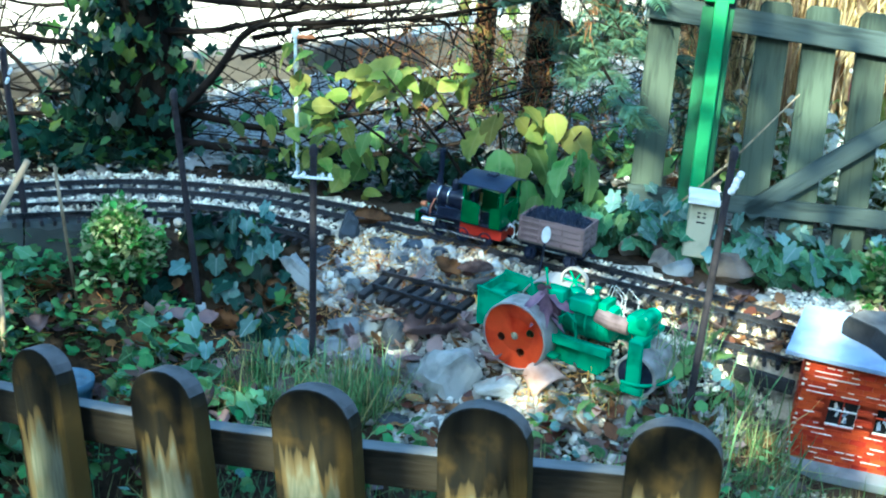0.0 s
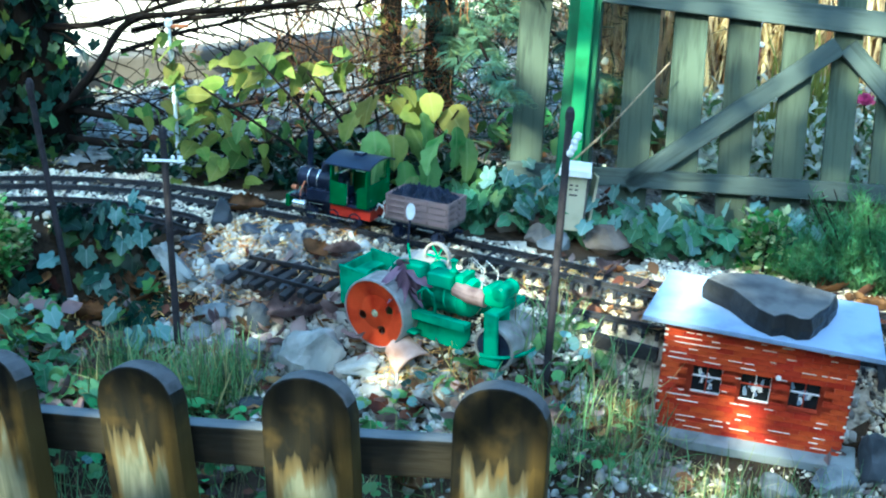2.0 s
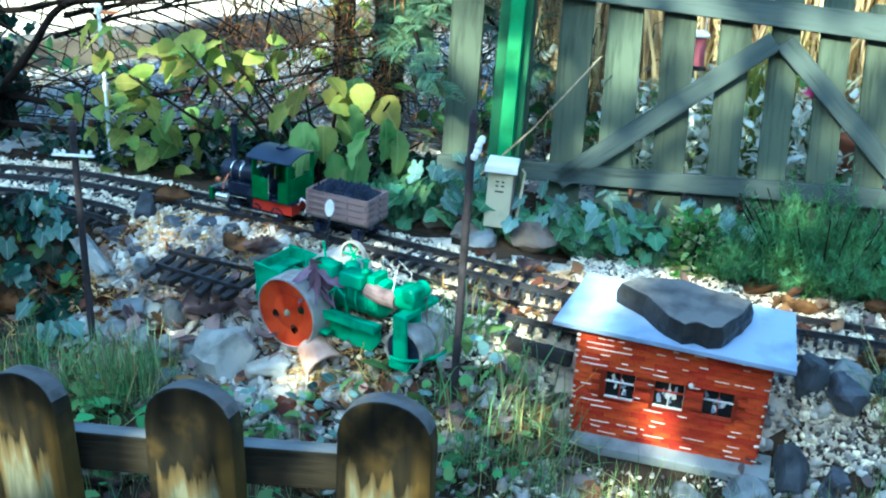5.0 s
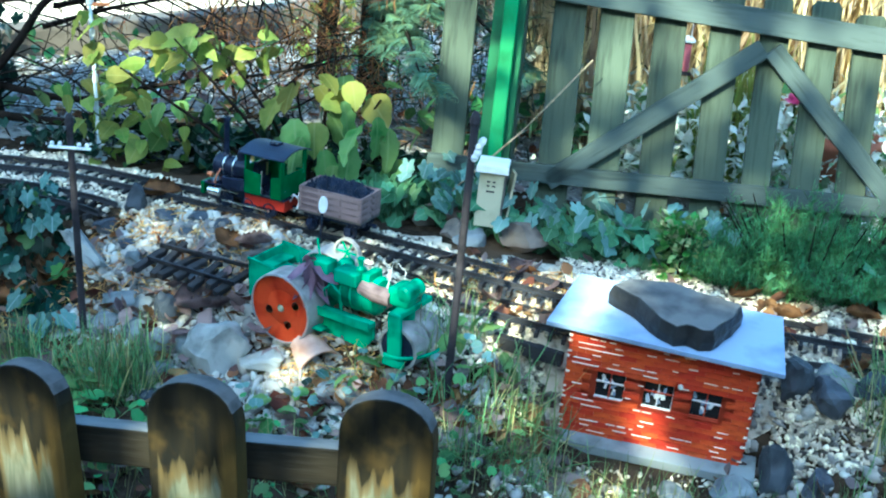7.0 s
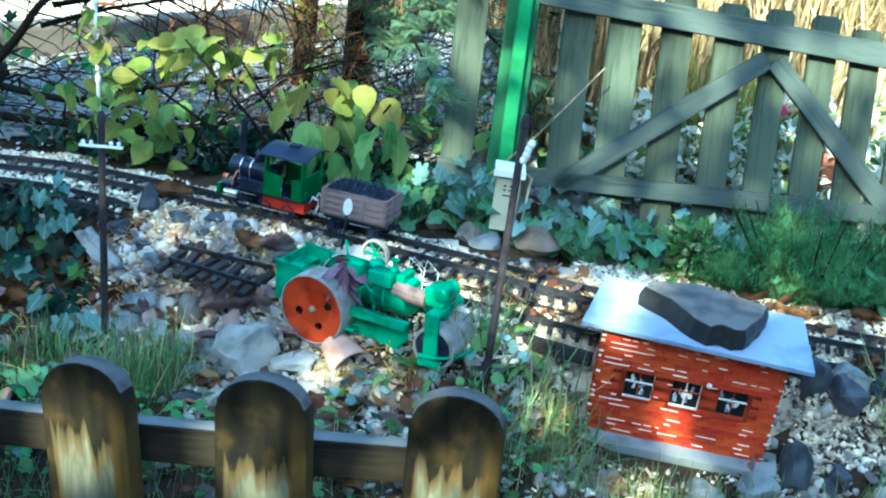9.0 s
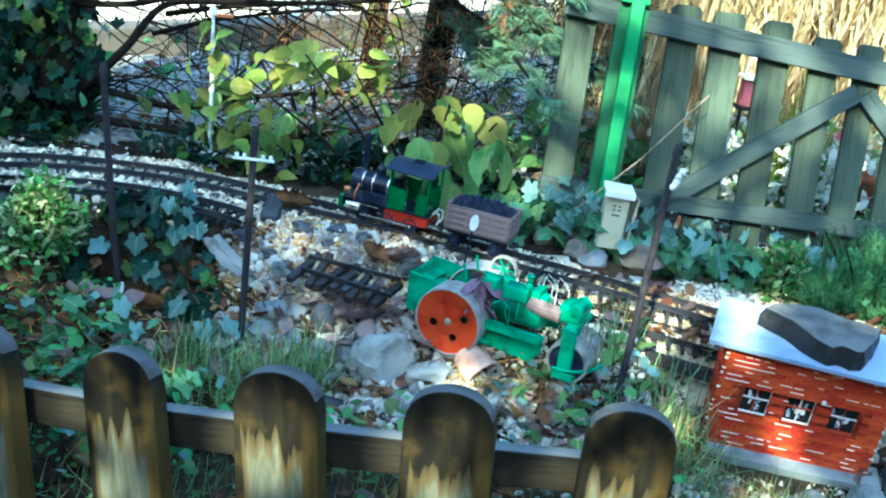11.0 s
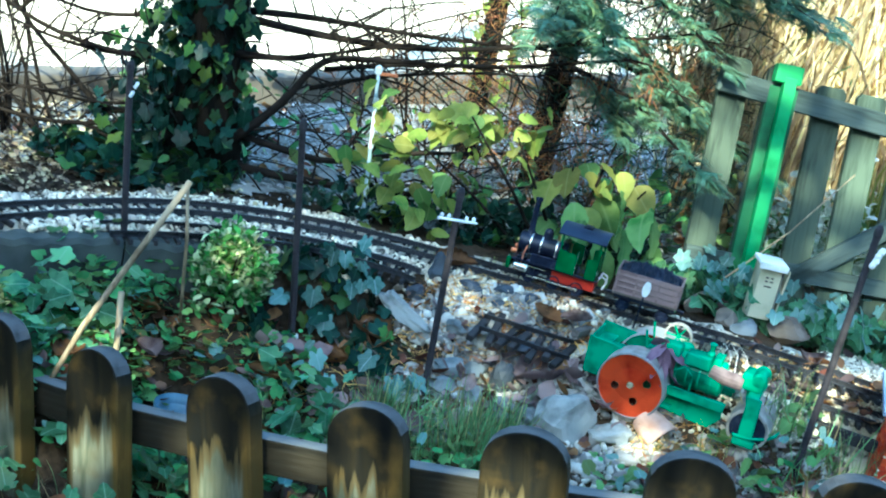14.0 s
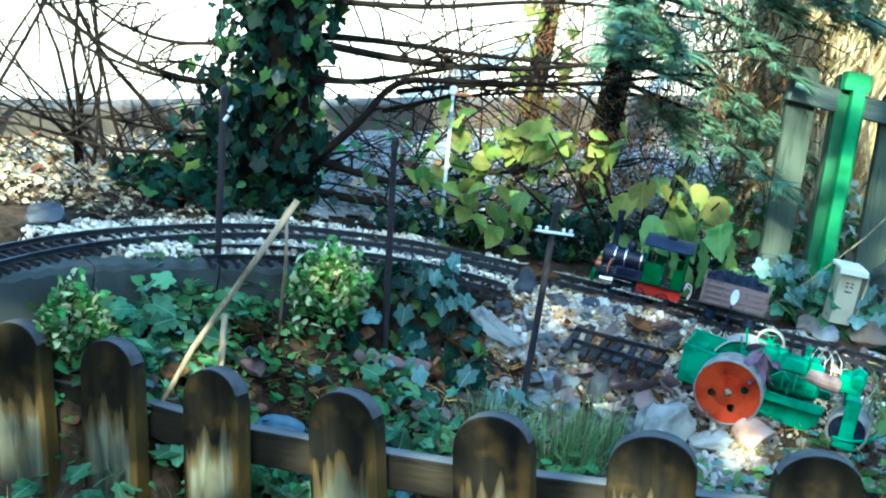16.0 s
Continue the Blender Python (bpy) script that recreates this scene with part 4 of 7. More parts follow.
# a thick broken slab lies on the roof
def roof_slab():
    out = [(-0.082, 0.014), (-0.062, 0.034), (-0.009, 0.05), (0.038, 0.037), (0.08, 0.022), (0.07, -0.006), (0.05, -0.044), (0.036, -0.05), (0.02, -0.044), (0.006, -0.05), (-0.015, -0.04), (-0.046, -0.008)]
    bm = bmesh.new()
    lo = [bm.verts.new((x * 1.02, y * 1.02, 0)) for x, y in out]
    mid = [bm.verts.new((x * (1.03 + 0.03 * math.sin(i * 2.3)), y * 1.03, 0.013)) for i, (x, y) in enumerate(out)]
    hi = [bm.verts.new((x * 0.97, y * 0.95, 0.029 + 0.002 * math.sin(i * 1.9))) for i, (x, y) in enumerate(out)]
    k = len(out)
    for a, b in ((lo, mid), (mid, hi)):
        for i in range(k):
            bm.faces.new((a[i], a[(i + 1) % k], b[(i + 1) % k], b[i]))
    bm.faces.new(hi)
    bm.faces.new(lo[::-1])
    bmesh.ops.recalc_face_normals(bm, faces=bm.faces)
    bmesh.ops.bevel(bm, geom=list(bm.edges), offset=0.0008, segments=1, profile=0.6, affect="EDGES")
    bmesh.ops.triangulate(bm, faces=bm.faces[:])
    bmesh.ops.subdivide_edges(bm, edges=[e for e in bm.edges if e.calc_length() > 0.012], cuts=2, use_grid_fill=True)
    for v in bm.verts:
        n_ = noise.noise_vector(v.co * 70)
        v.co += Vector((n_.x, n_.y, n_.z * 0.6)) * 0.0016
    return bm


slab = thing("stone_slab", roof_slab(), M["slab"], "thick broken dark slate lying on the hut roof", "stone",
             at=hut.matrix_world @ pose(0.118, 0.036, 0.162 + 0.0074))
# faces that look up get the paler slab colour
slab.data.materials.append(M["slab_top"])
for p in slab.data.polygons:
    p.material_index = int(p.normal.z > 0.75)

# ---- train ----
def on_line(line, x):
    """Place and heading where a line passes x."""
    i = int(np.argmin(np.abs(line[:, 0] - x)))
    d = line[min(i + 1, len(line) - 1)] - line[max(i - 1, 0)]
    y = np.interp(x, line[:, 0], line[:, 1])
    z = np.interp(x, line[:, 0], line[:, 2])
    return x, y, z, math.degrees(math.atan2(d[1], d[0]))


def wheelset(parent, x, r, gauge, black):
    for s in (-1, 1):
        part("wheel", turned([(0, 0.002), (r * 0.3, 0.0024), (r * 0.35, 0.001), (r * 0.75, 0.001), (r * 0.8, 0.0022), (r, 0.0022), (r, -0.0015), (r * 1.12, -0.0015), (r * 1.12, -0.0028), (0, -0.0028)], 20), black, parent, at=pose(x, s * gauge / 2, r, -90 * s))
    part("axle", rod_between((x, -gauge / 2, r), (x, gauge / 2, r), 0.0013), black, parent)


def locomotive(at):
    g, k, red = M["loco_green"], M["loco_black"], M["red_paint"]
    o = empty_thing("steam_locomotive", "small green tank engine with black boiler and tall chimney", "model train", at=at)
    part("frame", block(0.066, 0.046, 0.018, 0.001), red, o, "bright red frame", at=pose(-0.034, 0, 0.0215))
    part("front_frame", block(0.062, 0.03, 0.014, 0.001), k, o, at=pose(0.03, 0, 0.0215))
    part("footplate", block(0.135, 0.06, 0.0025, 0.0006), k, o, at=pose(-0.003, 0, 0.0315))
    part("buffer_beam", block(0.006, 0.062, 0.018, 0.001), g, o, at=pose(0.066, 0, 0.0235))
    for x in (-0.042, -0.006, 0.032):
        wheelset(o, x, 0.0105, GAUGE, k)
    boiler = part("boiler", turned([(0, -0.004), (0.0155, -0.004), (0.0155, 0.046), (0.0165, 0.0465), (0.0165, 0.066), (0.0155, 0.068), (0.008, 0.0695), (0, 0.07)], 28), k, o, "glossy black boiler", smooth=False, at=pose(-0.008, 0, 0.0535, 0, 90))
    for x in (0.01, 0.034, 0.05):
        part("boiler_band", turned([(0.0154, -0.001), (0.0167, -0.001), (0.0167, 0.001), (0.0154, 0.001), (0.0154, -0.001)], 28), M["steel"], boiler, "polished band", at=pose(0, 0, x))
    part("smokebox_door_handle", turned([(0, 0.003), (0.0022, 0.002), (0.0022, 0)], 10), M["brass"], boiler, at=pose(0, 0, 0.07))
    ch = part("chimney", turned([(0.0075, 0), (0.0052, 0.005), (0.0045, 0.012), (0.0045, 0.05), (0.0056, 0.051), (0.0058, 0.056), (0.004, 0.056), (0.0036, 0.04), (0, 0.04)], 18), k, o, "tall black chimney", at=pose(0.047, 0, 0.068))
    part("steam_dome", turned([(0.0085, 0), (0.0078, 0.003), (0.0072, 0.011), (0.005, 0.0155), (0, 0.017)], 18), k, o, at=pose(0.02, 0, 0.0665))
    part("safety_valve", turned([(0.004, 0), (0.003, 0.003), (0.002, 0.01), (0, 0.0105)], 12), M["brass"], o, at=pose(0.003, 0, 0.067))
    part("handrail", rod_between((-0.006, -0.018, 0.058), (0.055, -0.018, 0.058), 0.0007), M["steel"], o)
    for s in (-1, 1):
        part("side_tank", block(0.045, 0.011, 0.014, 0.0015), k, o, at=pose(0.012, s * 0.024, 0.0395))
        part("cylinder", turned([(0, -0.01), (0.0062, -0.01), (0.0062, 0.01), (0, 0.01)], 16), M["steel"], o, "bright steel cylinder", at=pose(0.046, s * 0.028, 0.021, 0, 90))
        part("slide_bar", block(0.03, 0.002, 0.0016, 0.0003), M["steel"], o, at=pose(0.022, s * 0.028, 0.026))
        part("coupling_rod", block(0.08, 0.0016, 0.003, 0.0005), M["steel"], o, at=pose(-0.005, s * 0.027, 0.0105))
        part("steam_pipe", tube([(0.046, s * 0.028, 0.028), (0.047, s * 0.026, 0.04), (0.045, s * 0.017, 0.052)], 0.0012), M["copper"], o)
    for y in (-0.014, 0.014):
        lamp = part("headlamp", turned([(0, 0.004), (0.0035, 0.004), (0.004, 0.002), (0.004, -0.004), (0, -0.004)], 14), M["copper"], o, "small copper lamp", at=pose(0.064, y, 0.039, 0, 90))
    # cab
    def cab_side():
        return plate([(-0.066, 0.033), (-0.05, 0.033), (-0.05, 0.062), (-0.063, 0.064), (-0.063, 0.092), (-0.066, 0.092)], 0.0016)
    for s in (-1, 1):
        part("cab_side", plate([(-0.034, 0.033), (-0.006, 0.033), (-0.006, 0.092), (-0.0085, 0.092), (-0.0085, 0.066), (-0.032, 0.064), (-0.034, 0.062)], 0.0016), g, o, at=pose(0, s * 0.032, 0))
        part("cab_rear_quarter", cab_side(), g, o, at=pose(0, s * 0.032, 0))
        part("cab_rail", rod_between((-0.0345, s * 0.033, 0.036), (-0.0345, s * 0.033, 0.07), 0.0007), M["steel"], o)
    part("number_plate", turned([(0, 0.0008), (0.0042, 0.0008), (0.0045, 0)], 18), k, o, "dark oval plate", at=pose(-0.0195, -0.033, 0.05, 90))
    part("badge", block(0.006, 0.0006, 0.0016), M["white_paint"], o, at=pose(-0.0195, -0.0333, 0.042))
    part("badge", block(0.009, 0.0006, 0.0012), M["white_paint"], o, at=pose(-0.014, -0.0333, 0.036))
    part("cab_front", plate([(-0.032, 0.033), (0.032, 0.033), (0.032, 0.092), (0.022, 0.092), (0.022, 0.072), (-0.022, 0.072), (-0.022, 0.092), (-0.032, 0.092)], 0.0016), g, o, at=pose(-0.0068, 0, 0, 0, 0, 90))
    part("cab_rear", plate([(-0.032, 0.033), (0.032, 0.033), (0.032, 0.092), (0.024, 0.092), (0.024, 0.066), (-0.024, 0.066), (-0.024, 0.092), (-0.032, 0.092)], 0.0016), g, o, at=pose(-0.0655, 0, 0, 0, 0, 90))
    part("backhead", block(0.006, 0.03, 0.04, 0.002), k, o, at=pose(-0.012, 0, 0.053))
    part("gauge_glass", rod_between((-0.017, -0.008, 0.05), (-0.017, -0.008, 0.068), 0.0016), M["brass"], o)
    bm = bmesh.new()
    rows = []
    for i in range(13):
        a = -1 + 2 * i / 12
        y, z = a * 0.037, 0.1005 - 0.0085 * a * a
        rows.append([bm.verts.new(p) for p in ((-0.072, y, z), (0.001, y, z), (0.001, y, z - 0.002), (-0.072, y, z - 0.002))])
    for a, b in zip(rows, rows[1:]):
        for i in range(4):
            bm.faces.new((a[i], a[(i + 1) % 4], b[(i + 1) % 4], b[i]))
    bm.faces.new(rows[0])
    bm.faces.new(rows[-1])
    bmesh.ops.recalc_face_normals(bm, faces=bm.faces)
    roof = part("cab_roof", bm, M["loco_roof"], o, "blue-grey arched roof")
    part("roof_vent", block(0.014, 0.014, 0.004, 0.001), k, roof, at=pose(-0.036, 0, 0.102))
    for s in (-1, 1):
        part("coupling_hose", tube([(-0.067, s * 0.008, 0.026), (-0.073, s * 0.009, 0.037), (-0.08, s * 0.009, 0.034), (-0.081, s * 0.008, 0.024), (-0.078, s * 0.008, 0.017)], 0.0015), M["white_paint"], o, "pale looped hose")
    part("drawbar", block(0.03, 0.004, 0.0025, 0.0005), k, o, at=pose(-0.08, 0, 0.016))
    return o


def wagon(at):
    k = M["loco_black"]
    o = empty_thing("coal_wagon", "weathered brown open wagon heaped with black coal", "model wagon", at=at)
    L_, W_ = 0.098, 0.054
    part("underframe", block(L_ - 0.006, 0.036, 0.008, 0.001), k, o, at=pose(0, 0, 0.021))
    for x in (-0.03, 0.03):
        wheelset(o, x, 0.009, GAUGE, k)
        for s in (-1, 1):
            part("axle_box", block(0.009, 0.004, 0.012, 0.001), k, o, at=pose(x, s * 0.027, 0.012))
    part("floor", block(L_, W_, 0.003, 0.0005), M["timber"], o, at=pose(0, 0, 0.0265))
    for i in range(4):
        z = 0.0325 + i * 0.0088
        for s in (-1, 1):
            part("side_plank", block(L_, 0.0024, 0.0082, 0.0006), M["wagon"], o, at=pose(0, s * W_ / 2, z))
            part("end_plank", block(0.0024, W_ - 0.0026, 0.0082, 0.0006), M["wagon"], o, at=pose(s * (L_ / 2 - 0.0012), 0, z))
    for x in (-0.046, -0.017, 0.017, 0.046):
        for s in (-1, 1):
            part("strapping", block(0.0024, 0.001, 0.034, 0.0003), M["wagon"], o, at=pose(x, s * (W_ / 2 + 0.0017), 0.0455))
    for s in (-1, 1):
        part("buffer", rod_between((s * L_ / 2, 0.0, 0.018), (s * (L_ / 2 + 0.01), 0.0, 0.018), 0.003), k, o)
    bm = bmesh.new()
    bmesh.ops.create_grid(bm, x_segments=64, y_segments=38, size=0.5)
    for v in bm.verts:
        a, b = v.co.x * 2, v.co.y * 2
        v.co = Vector((a * (L_ / 2 - 0.004), b * (W_ / 2 - 0.004), 0.058 + 0.012 * (1 - a ** 4) * (1 - b ** 2) + 0.006 * noise.noise(Vector((a * 9, b * 6, 1))) + 0.0045 * noise.cell(Vector((a * 10 + b * 3, b * 6 - a * 2, 4))) + 0.003 * noise.noise(Vector((a * 26, b * 16, 4)))))
    part("coal_load", bm, M["coal"], o, "blue-black coal")
    return o


TRAIN_X = 0.135
x, y, z, h = on_line(back_line, TRAIN_X - 0.055)
locomotive(pose(x, y, z, 0, 0, h + 180))
x, y, z, h = on_line(back_line, TRAIN_X + 0.072)
wagon(pose(x, y, z, 0, 0, h))

# ---- toy road roller ----
def disc_wheel(parent, y, s, r=0.048, w=0.036):
    """A dished red wheel with three holes and a broad grey tyre; the face looks towards s."""
    wh = part("rear_wheel", turned([(r - 0.0015, w / 2), (r, w / 2 - 0.001), (r, -w / 2 + 0.001), (r - 0.0015, -w / 2), (r - 0.0025, -w / 2), (r - 0.0025, w / 2), (r - 0.0015, w / 2)], 40), M["tyre"], parent, "broad grey tyre", at=pose(0, y, r, 90 * s))
    bm = bmesh.new()
    seg, holes = 96, [(0.023, 20), (0.023, 200), (0.024, 290)]
    # dish as a ring grid; cells inside a hole are left out
    rings = [0.0055, 0.0095, 0.013] + [0.0155 + 0.0011 * k for k in range(15)] + [0.034, 0.039, r - 0.0022]
    vs = []
    for q in rings:
        depth = 0.001 + 0.005 * (1 - abs(2 * q / r - 1.0))
        vs.append([bm.verts.new((q * math.cos(2 * math.pi * i / seg), q * math.sin(2 * math.pi * i / seg), -depth)) for i in range(seg)])
    for j in range(len(rings) - 1):
        for i in range(seg):
            a, qm = 2 * math.pi * (i + 0.5) / seg, (rings[j] + rings[j + 1]) / 2
            p = Vector((qm * math.cos(a), qm * math.sin(a)))
            if any((p - Vector((c * math.cos(radians(d)), c * math.sin(radians(d))))).length < 0.0056 for c, d in holes):
                continue
            bm.faces.new((vs[j][i], vs[j][(i + 1) % seg], vs[j + 1][(i + 1) % seg], vs[j + 1][i]))
    bmesh.ops.solidify(bm, geom=bm.faces[:], thickness=0.0015)
    part("wheel_face", bm, M["wheel_red"], wh, "scuffed orange-red dished face", at=pose(0, 0, w / 2 - 0.001))
    part("axle_pin", turned([(0, 0.006), (0.0035, 0.005), (0.0045, 0), (0.006, -0.008)], 14), M["cream"], wh, "pale axle pin", at=pose(0, 0, w / 2 - 0.006))
    return wh


def road_roller(at):
    g = M["roller_green"]
    o = empty_thing("toy_road_roller", "faded green toy road roller with red wheels, tilted on the bank", "toy vehicle", at=at)
    disc_wheel(o, -0.046, 1)
    disc_wheel(o, 0.046, -1)
    part("rear_axle", rod_between((0, -0.05, 0.047), (0, 0.05, 0.047), 0.004), M["tyre"], o)
    # open bunker at the back
    for s in (-1, 1):
        part("bunker_side", plate([(-0.075, 0.035), (0.012, 0.035), (0.012, 0.082), (-0.075, 0.088)], 0.003, bevel=0.0006), g, o, at=pose(0, s * 0.034, 0))
    part("bunker_back", block(0.003, 0.068, 0.05, 0.0006), g, o, at=pose(-0.0755, 0, 0.062))
    part("bunker_floor", block(0.088, 0.068, 0.003, 0.0006), g, o, at=pose(-0.032, 0, 0.04))
    part("bunker_rim", block(0.09, 0.004, 0.004, 0.001), g, o, at=pose(-0.032, -0.035, 0.086, 0, 4))
    part("bunker_rim", block(0.09, 0.004, 0.004, 0.001), g, o, at=pose(-0.032, 0.035, 0.086, 0, 4))
    part("seat_box", block(0.025, 0.03, 0.022, 0.003), g, o, at=pose(-0.045, 0.0, 0.062))
    # boiler and running boards
    part("boiler", turned([(0, -0.005), (0.024, -0.004), (0.0255, 0.0), (0.0255, 0.1), (0.022, 0.103), (0, 0.104)], 26), g, o, at=pose(0.01, 0.004, 0.073, 0, 90), smooth=False)
    part("firebox", block(0.04, 0.05, 0.065, 0.004), g, o, at=pose(0.02, 0.0, 0.06))
    for s in (-1, 1):
        part("running_board", block(0.105, 0.016, 0.006, 0.001), g, o, at=pose(0.075, s * 0.036, 0.052))
        part("board_lip", block(0.105, 0.003, 0.012, 0.0008), g, o, at=pose(0.075, s * 0.0435, 0.053))
        part("side_frame", plate([(0.012, 0.02), (0.11, 0.012), (0.125, 0.03), (0.125, 0.05), (0.012, 0.05)], 0.003), g, o, at=pose(0, s * 0.028, 0))
    part("valve_chest", block(0.036, 0.026, 0.018, 0.003), g, o, at=pose(0.075, -0.012, 0.098))
    part("cylinder_block", block(0.03, 0.022, 0.016, 0.003), g, o, at=pose(0.035, -0.016, 0.104))
    for i in range(5):
        part("boiler_band", turned([(0.0252, -0.0012), (0.0268, -0.0012), (0.0268, 0.0012), (0.0252, 0.0012), (0.0252, -0.0012)], 26), g, o, at=pose(0.03 + i * 0.017, 0.004, 0.073, 0, 90))
    for s in (-1, 1):
        part("grab_hoop", tube([(0.05, s * 0.03, 0.056), (0.05, s * 0.034, 0.08), (0.062, s * 0.034, 0.09), (0.074, s * 0.034, 0.08), (0.074, s * 0.03, 0.056)], 0.0018, 7), g, o)
        part("step_plate", block(0.026, 0.014, 0.003, 0.0006), g, o, at=pose(0.045, s * 0.045, 0.03))
        part("lever", rod_between((0.004, s * 0.018, 0.08), (-0.004, s * 0.02, 0.118), 0.0016), g, o)
    part("coal_shelf", block(0.022, 0.06, 0.003, 0.0006), g, o, at=pose(-0.062, 0, 0.075))
    part("lid", turned([(0, 0.004), (0.009, 0.003), (0.011, 0), (0.011, -0.004)], 18), g, o, at=pose(0.05, 0.012, 0.1015))
    part("governor", turned([(0.005, 0), (0.006, 0.004), (0.003, 0.008), (0.004, 0.016), (0.006, 0.018), (0, 0.021)], 14), g, o, at=pose(0.088, -0.008, 0.106))
    part("bracket", block(0.012, 0.03, 0.03, 0.002), g, o, at=pose(0.1, 0.0, 0.092))
    fly = part("flywheel", turned([(0.0175, -0.003), (0.0205, -0.003), (0.0205, 0.003), (0.0175, 0.003), (0.0175, -0.003)], 30), M["tyre"], o, "pale flywheel rim", at=pose(0.03, 0.04, 0.1, 90))
    for a in (0, 60, 120):
        part("spoke", block(0.036, 0.002, 0.002), M["roller_green"], fly, at=pose(0, 0, 0, 0, 0, a))
    part("exhaust_pipe", tube([(0.095, -0.012, 0.088), (0.115, -0.014, 0.085), (0.14, -0.012, 0.084)], 0.011, 14), M["dead_mauve"], o, "mauve-grey pipe")
    # front saddle, fork and rolls
    part("front_saddle", block(0.032, 0.036, 0.024, 0.006), g, o, at=pose(0.152, 0, 0.09))
    part("saddle_cap", turned([(0, 0.019), (0.008, 0.0185), (0.011, 0.016), (0.0115, -0.016), (0.008, -0.0185), (0, -0.019)], 20), g, o, at=pose(0.16, 0, 0.096, 90))
    part("king_post", rod_between((0.16, 0, 0.03), (0.155, 0, 0.078), 0.008, 0.01, 14), g, o)
    part("fork_bridge", block(0.016, 0.076, 0.008, 0.002), g, o, at=pose(0.16, 0, 0.074))
    part("fork_strap", block(0.02, 0.005, 0.068, 0.002), g, o, at=pose(0.164, -0.0385, 0.046))
    part("fork_foot", block(0.03, 0.008, 0.01, 0.002), g, o, at=pose(0.164, -0.04, 0.014))
    for s in (-1, 1):
        roll = part("front_roll", turned([(0.0265, -0.016), (0.029, -0.015), (0.029, 0.015), (0.0265, 0.016), (0.025, 0.016), (0.025, -0.016), (0.0265, -0.016)], 32), M["tyre"], o, "dull grey roll", at=pose(0.164, s * 0.0175, 0.03, 90))
        part("roll_web", turned([(0, 0.003), (0.006, 0.003), (0.0255, 0.002), (0.0255, -0.002), (0.006, -0.003), (0, -0.003)], 26), M["loco_black"], roll, "dark web inside the roll", at=pose(0, 0, -0.012 * s))
    part("scraper_hoop", tube([(0.164 + 0.038 * math.cos(a), 0.042 * math.sin(a), 0.022 + 0.004 * math.cos(a)) for a in np.linspace(-2.0, 2.0, 22)], 0.0022, 8), g, o, "green hoop round the roll")
    part("steering_chain", tube([(0.0, -0.02, 0.036), (0.08, -0.024, 0.03), (0.16, -0.03, 0.026)], 0.0012), M["rod"], o)
    for i, (x0, y0, z0) in enumerate(((0.09, 0.02, 0.1), (0.1, 0.01, 0.107), (0.112, 0.025, 0.1))):
        part("bent_wire", tube([(x0, y0, z0), (x0 + 0.008, y0 - 0.006, z0 + 0.022), (x0 + 0.02, y0 + 0.004, z0 + 0.004), (x0 + 0.024, y0 - 0.01, z0 - 0.02)], 0.0005, 6), M["white_paint"], o)
    return o


roller = road_roller(pose(0.183, 1.692, 0.307, 3, -1, -34))

# ---- cream relay box, sign, signal and rods ----
box = empty_thing("relay_box", "small cream model relay hut with pale cap and open dark door", "model hut", at=pose(0.415, 1.868, 0.403, -5, 2, -8))
part("body", block(0.035, 0.032, 0.086, 0.001), M["cream"], box, at=pose(0, 0, 0.043))
part("roof", block(0.044, 0.042, 0.007, 0.002), M["cream_roof"], box, "pale flat cap", at=pose(0, 0, 0.0895, 6))
part("roof_lip", block(0.046, 0.004, 0.01, 0.001), M["cream_roof"], box, at=pose(0, -0.0215, 0.0845))
part("door_panel", block(0.003, 0.03, 0.08, 0.0008), M["timber"], box, "dark recess of the door", at=pose(0.019, 0.0, 0.042))
part("door", block(0.0035, 0.027, 0.078, 0.001), M["cream"], box, "cream door standing open", at=pose(0.0265, 0.006, 0.042, 0, 4, 14))
for i, (dx, w) in enumerate(((-0.004, 0.005), (0.004, 0.004), (-0.004, 0.004), (0.004, 0.005), (0.0, 0.012))):
    part("lettering_bar", block(w, 0.0006, 0.0022), M["rod"], box, at=pose(dx, -0.0163, 0.066 - 0.006 * (i // 2) - (0.002 if i == 4 else 0)))

sign = empty_thing("lineside_sign", "white oval sign on a thin black post beside the track", "sign", at=pose(0.183, 1.772, 0.372, 0, 3, -5))
part("post", rod_between((0, 0, -0.01), (0, 0, 0.07), 0.0014), M["loco_black"], sign)
part("disc", turned([(0, 0.0012), (0.0075, 0.001), (0.0085, 0), (0.0075, -0.001), (0, -0.0012)], 20), M["white_paint"], sign, at=pose(0, -0.002, 0.078, 90) @ Matrix.Diagonal((0.75, 1.45, 1, 1)))

sig = empty_thing("signal_post", "thin pale blue-white metal signal mast with small arms", "signal", at=pose(-0.184, 2.085, 0.375))
part("mast", rod_between((0.0, 0, 0), (-0.02, 0.03, 0.255), 0.0032, 0.0026), M["pale_paint"], sig)
part("finial", turned([(0.004, 0), (0.006, 0.003), (0.006, 0.011), (0.003, 0.014), (0, 0.015)], 12), M["white_paint"], sig, at=pose(-0.02, 0.03, 0.247))
part("arm", block(0.03, 0.003, 0.005, 0.001), M["copper"], sig, "faded red arm", at=pose(-0.004, 0.028, 0.25, 0, -3))
for z in (0.06, 0.13, 0.2):
    part("collar", turned([(0.0032, 0), (0.0044, 0.002), (0.0044, 0.01), (0.0032, 0.012)], 12), M["white_paint"], sig, at=pose(-0.02 * z / 0.255, 0.03 * z / 0.255, z))
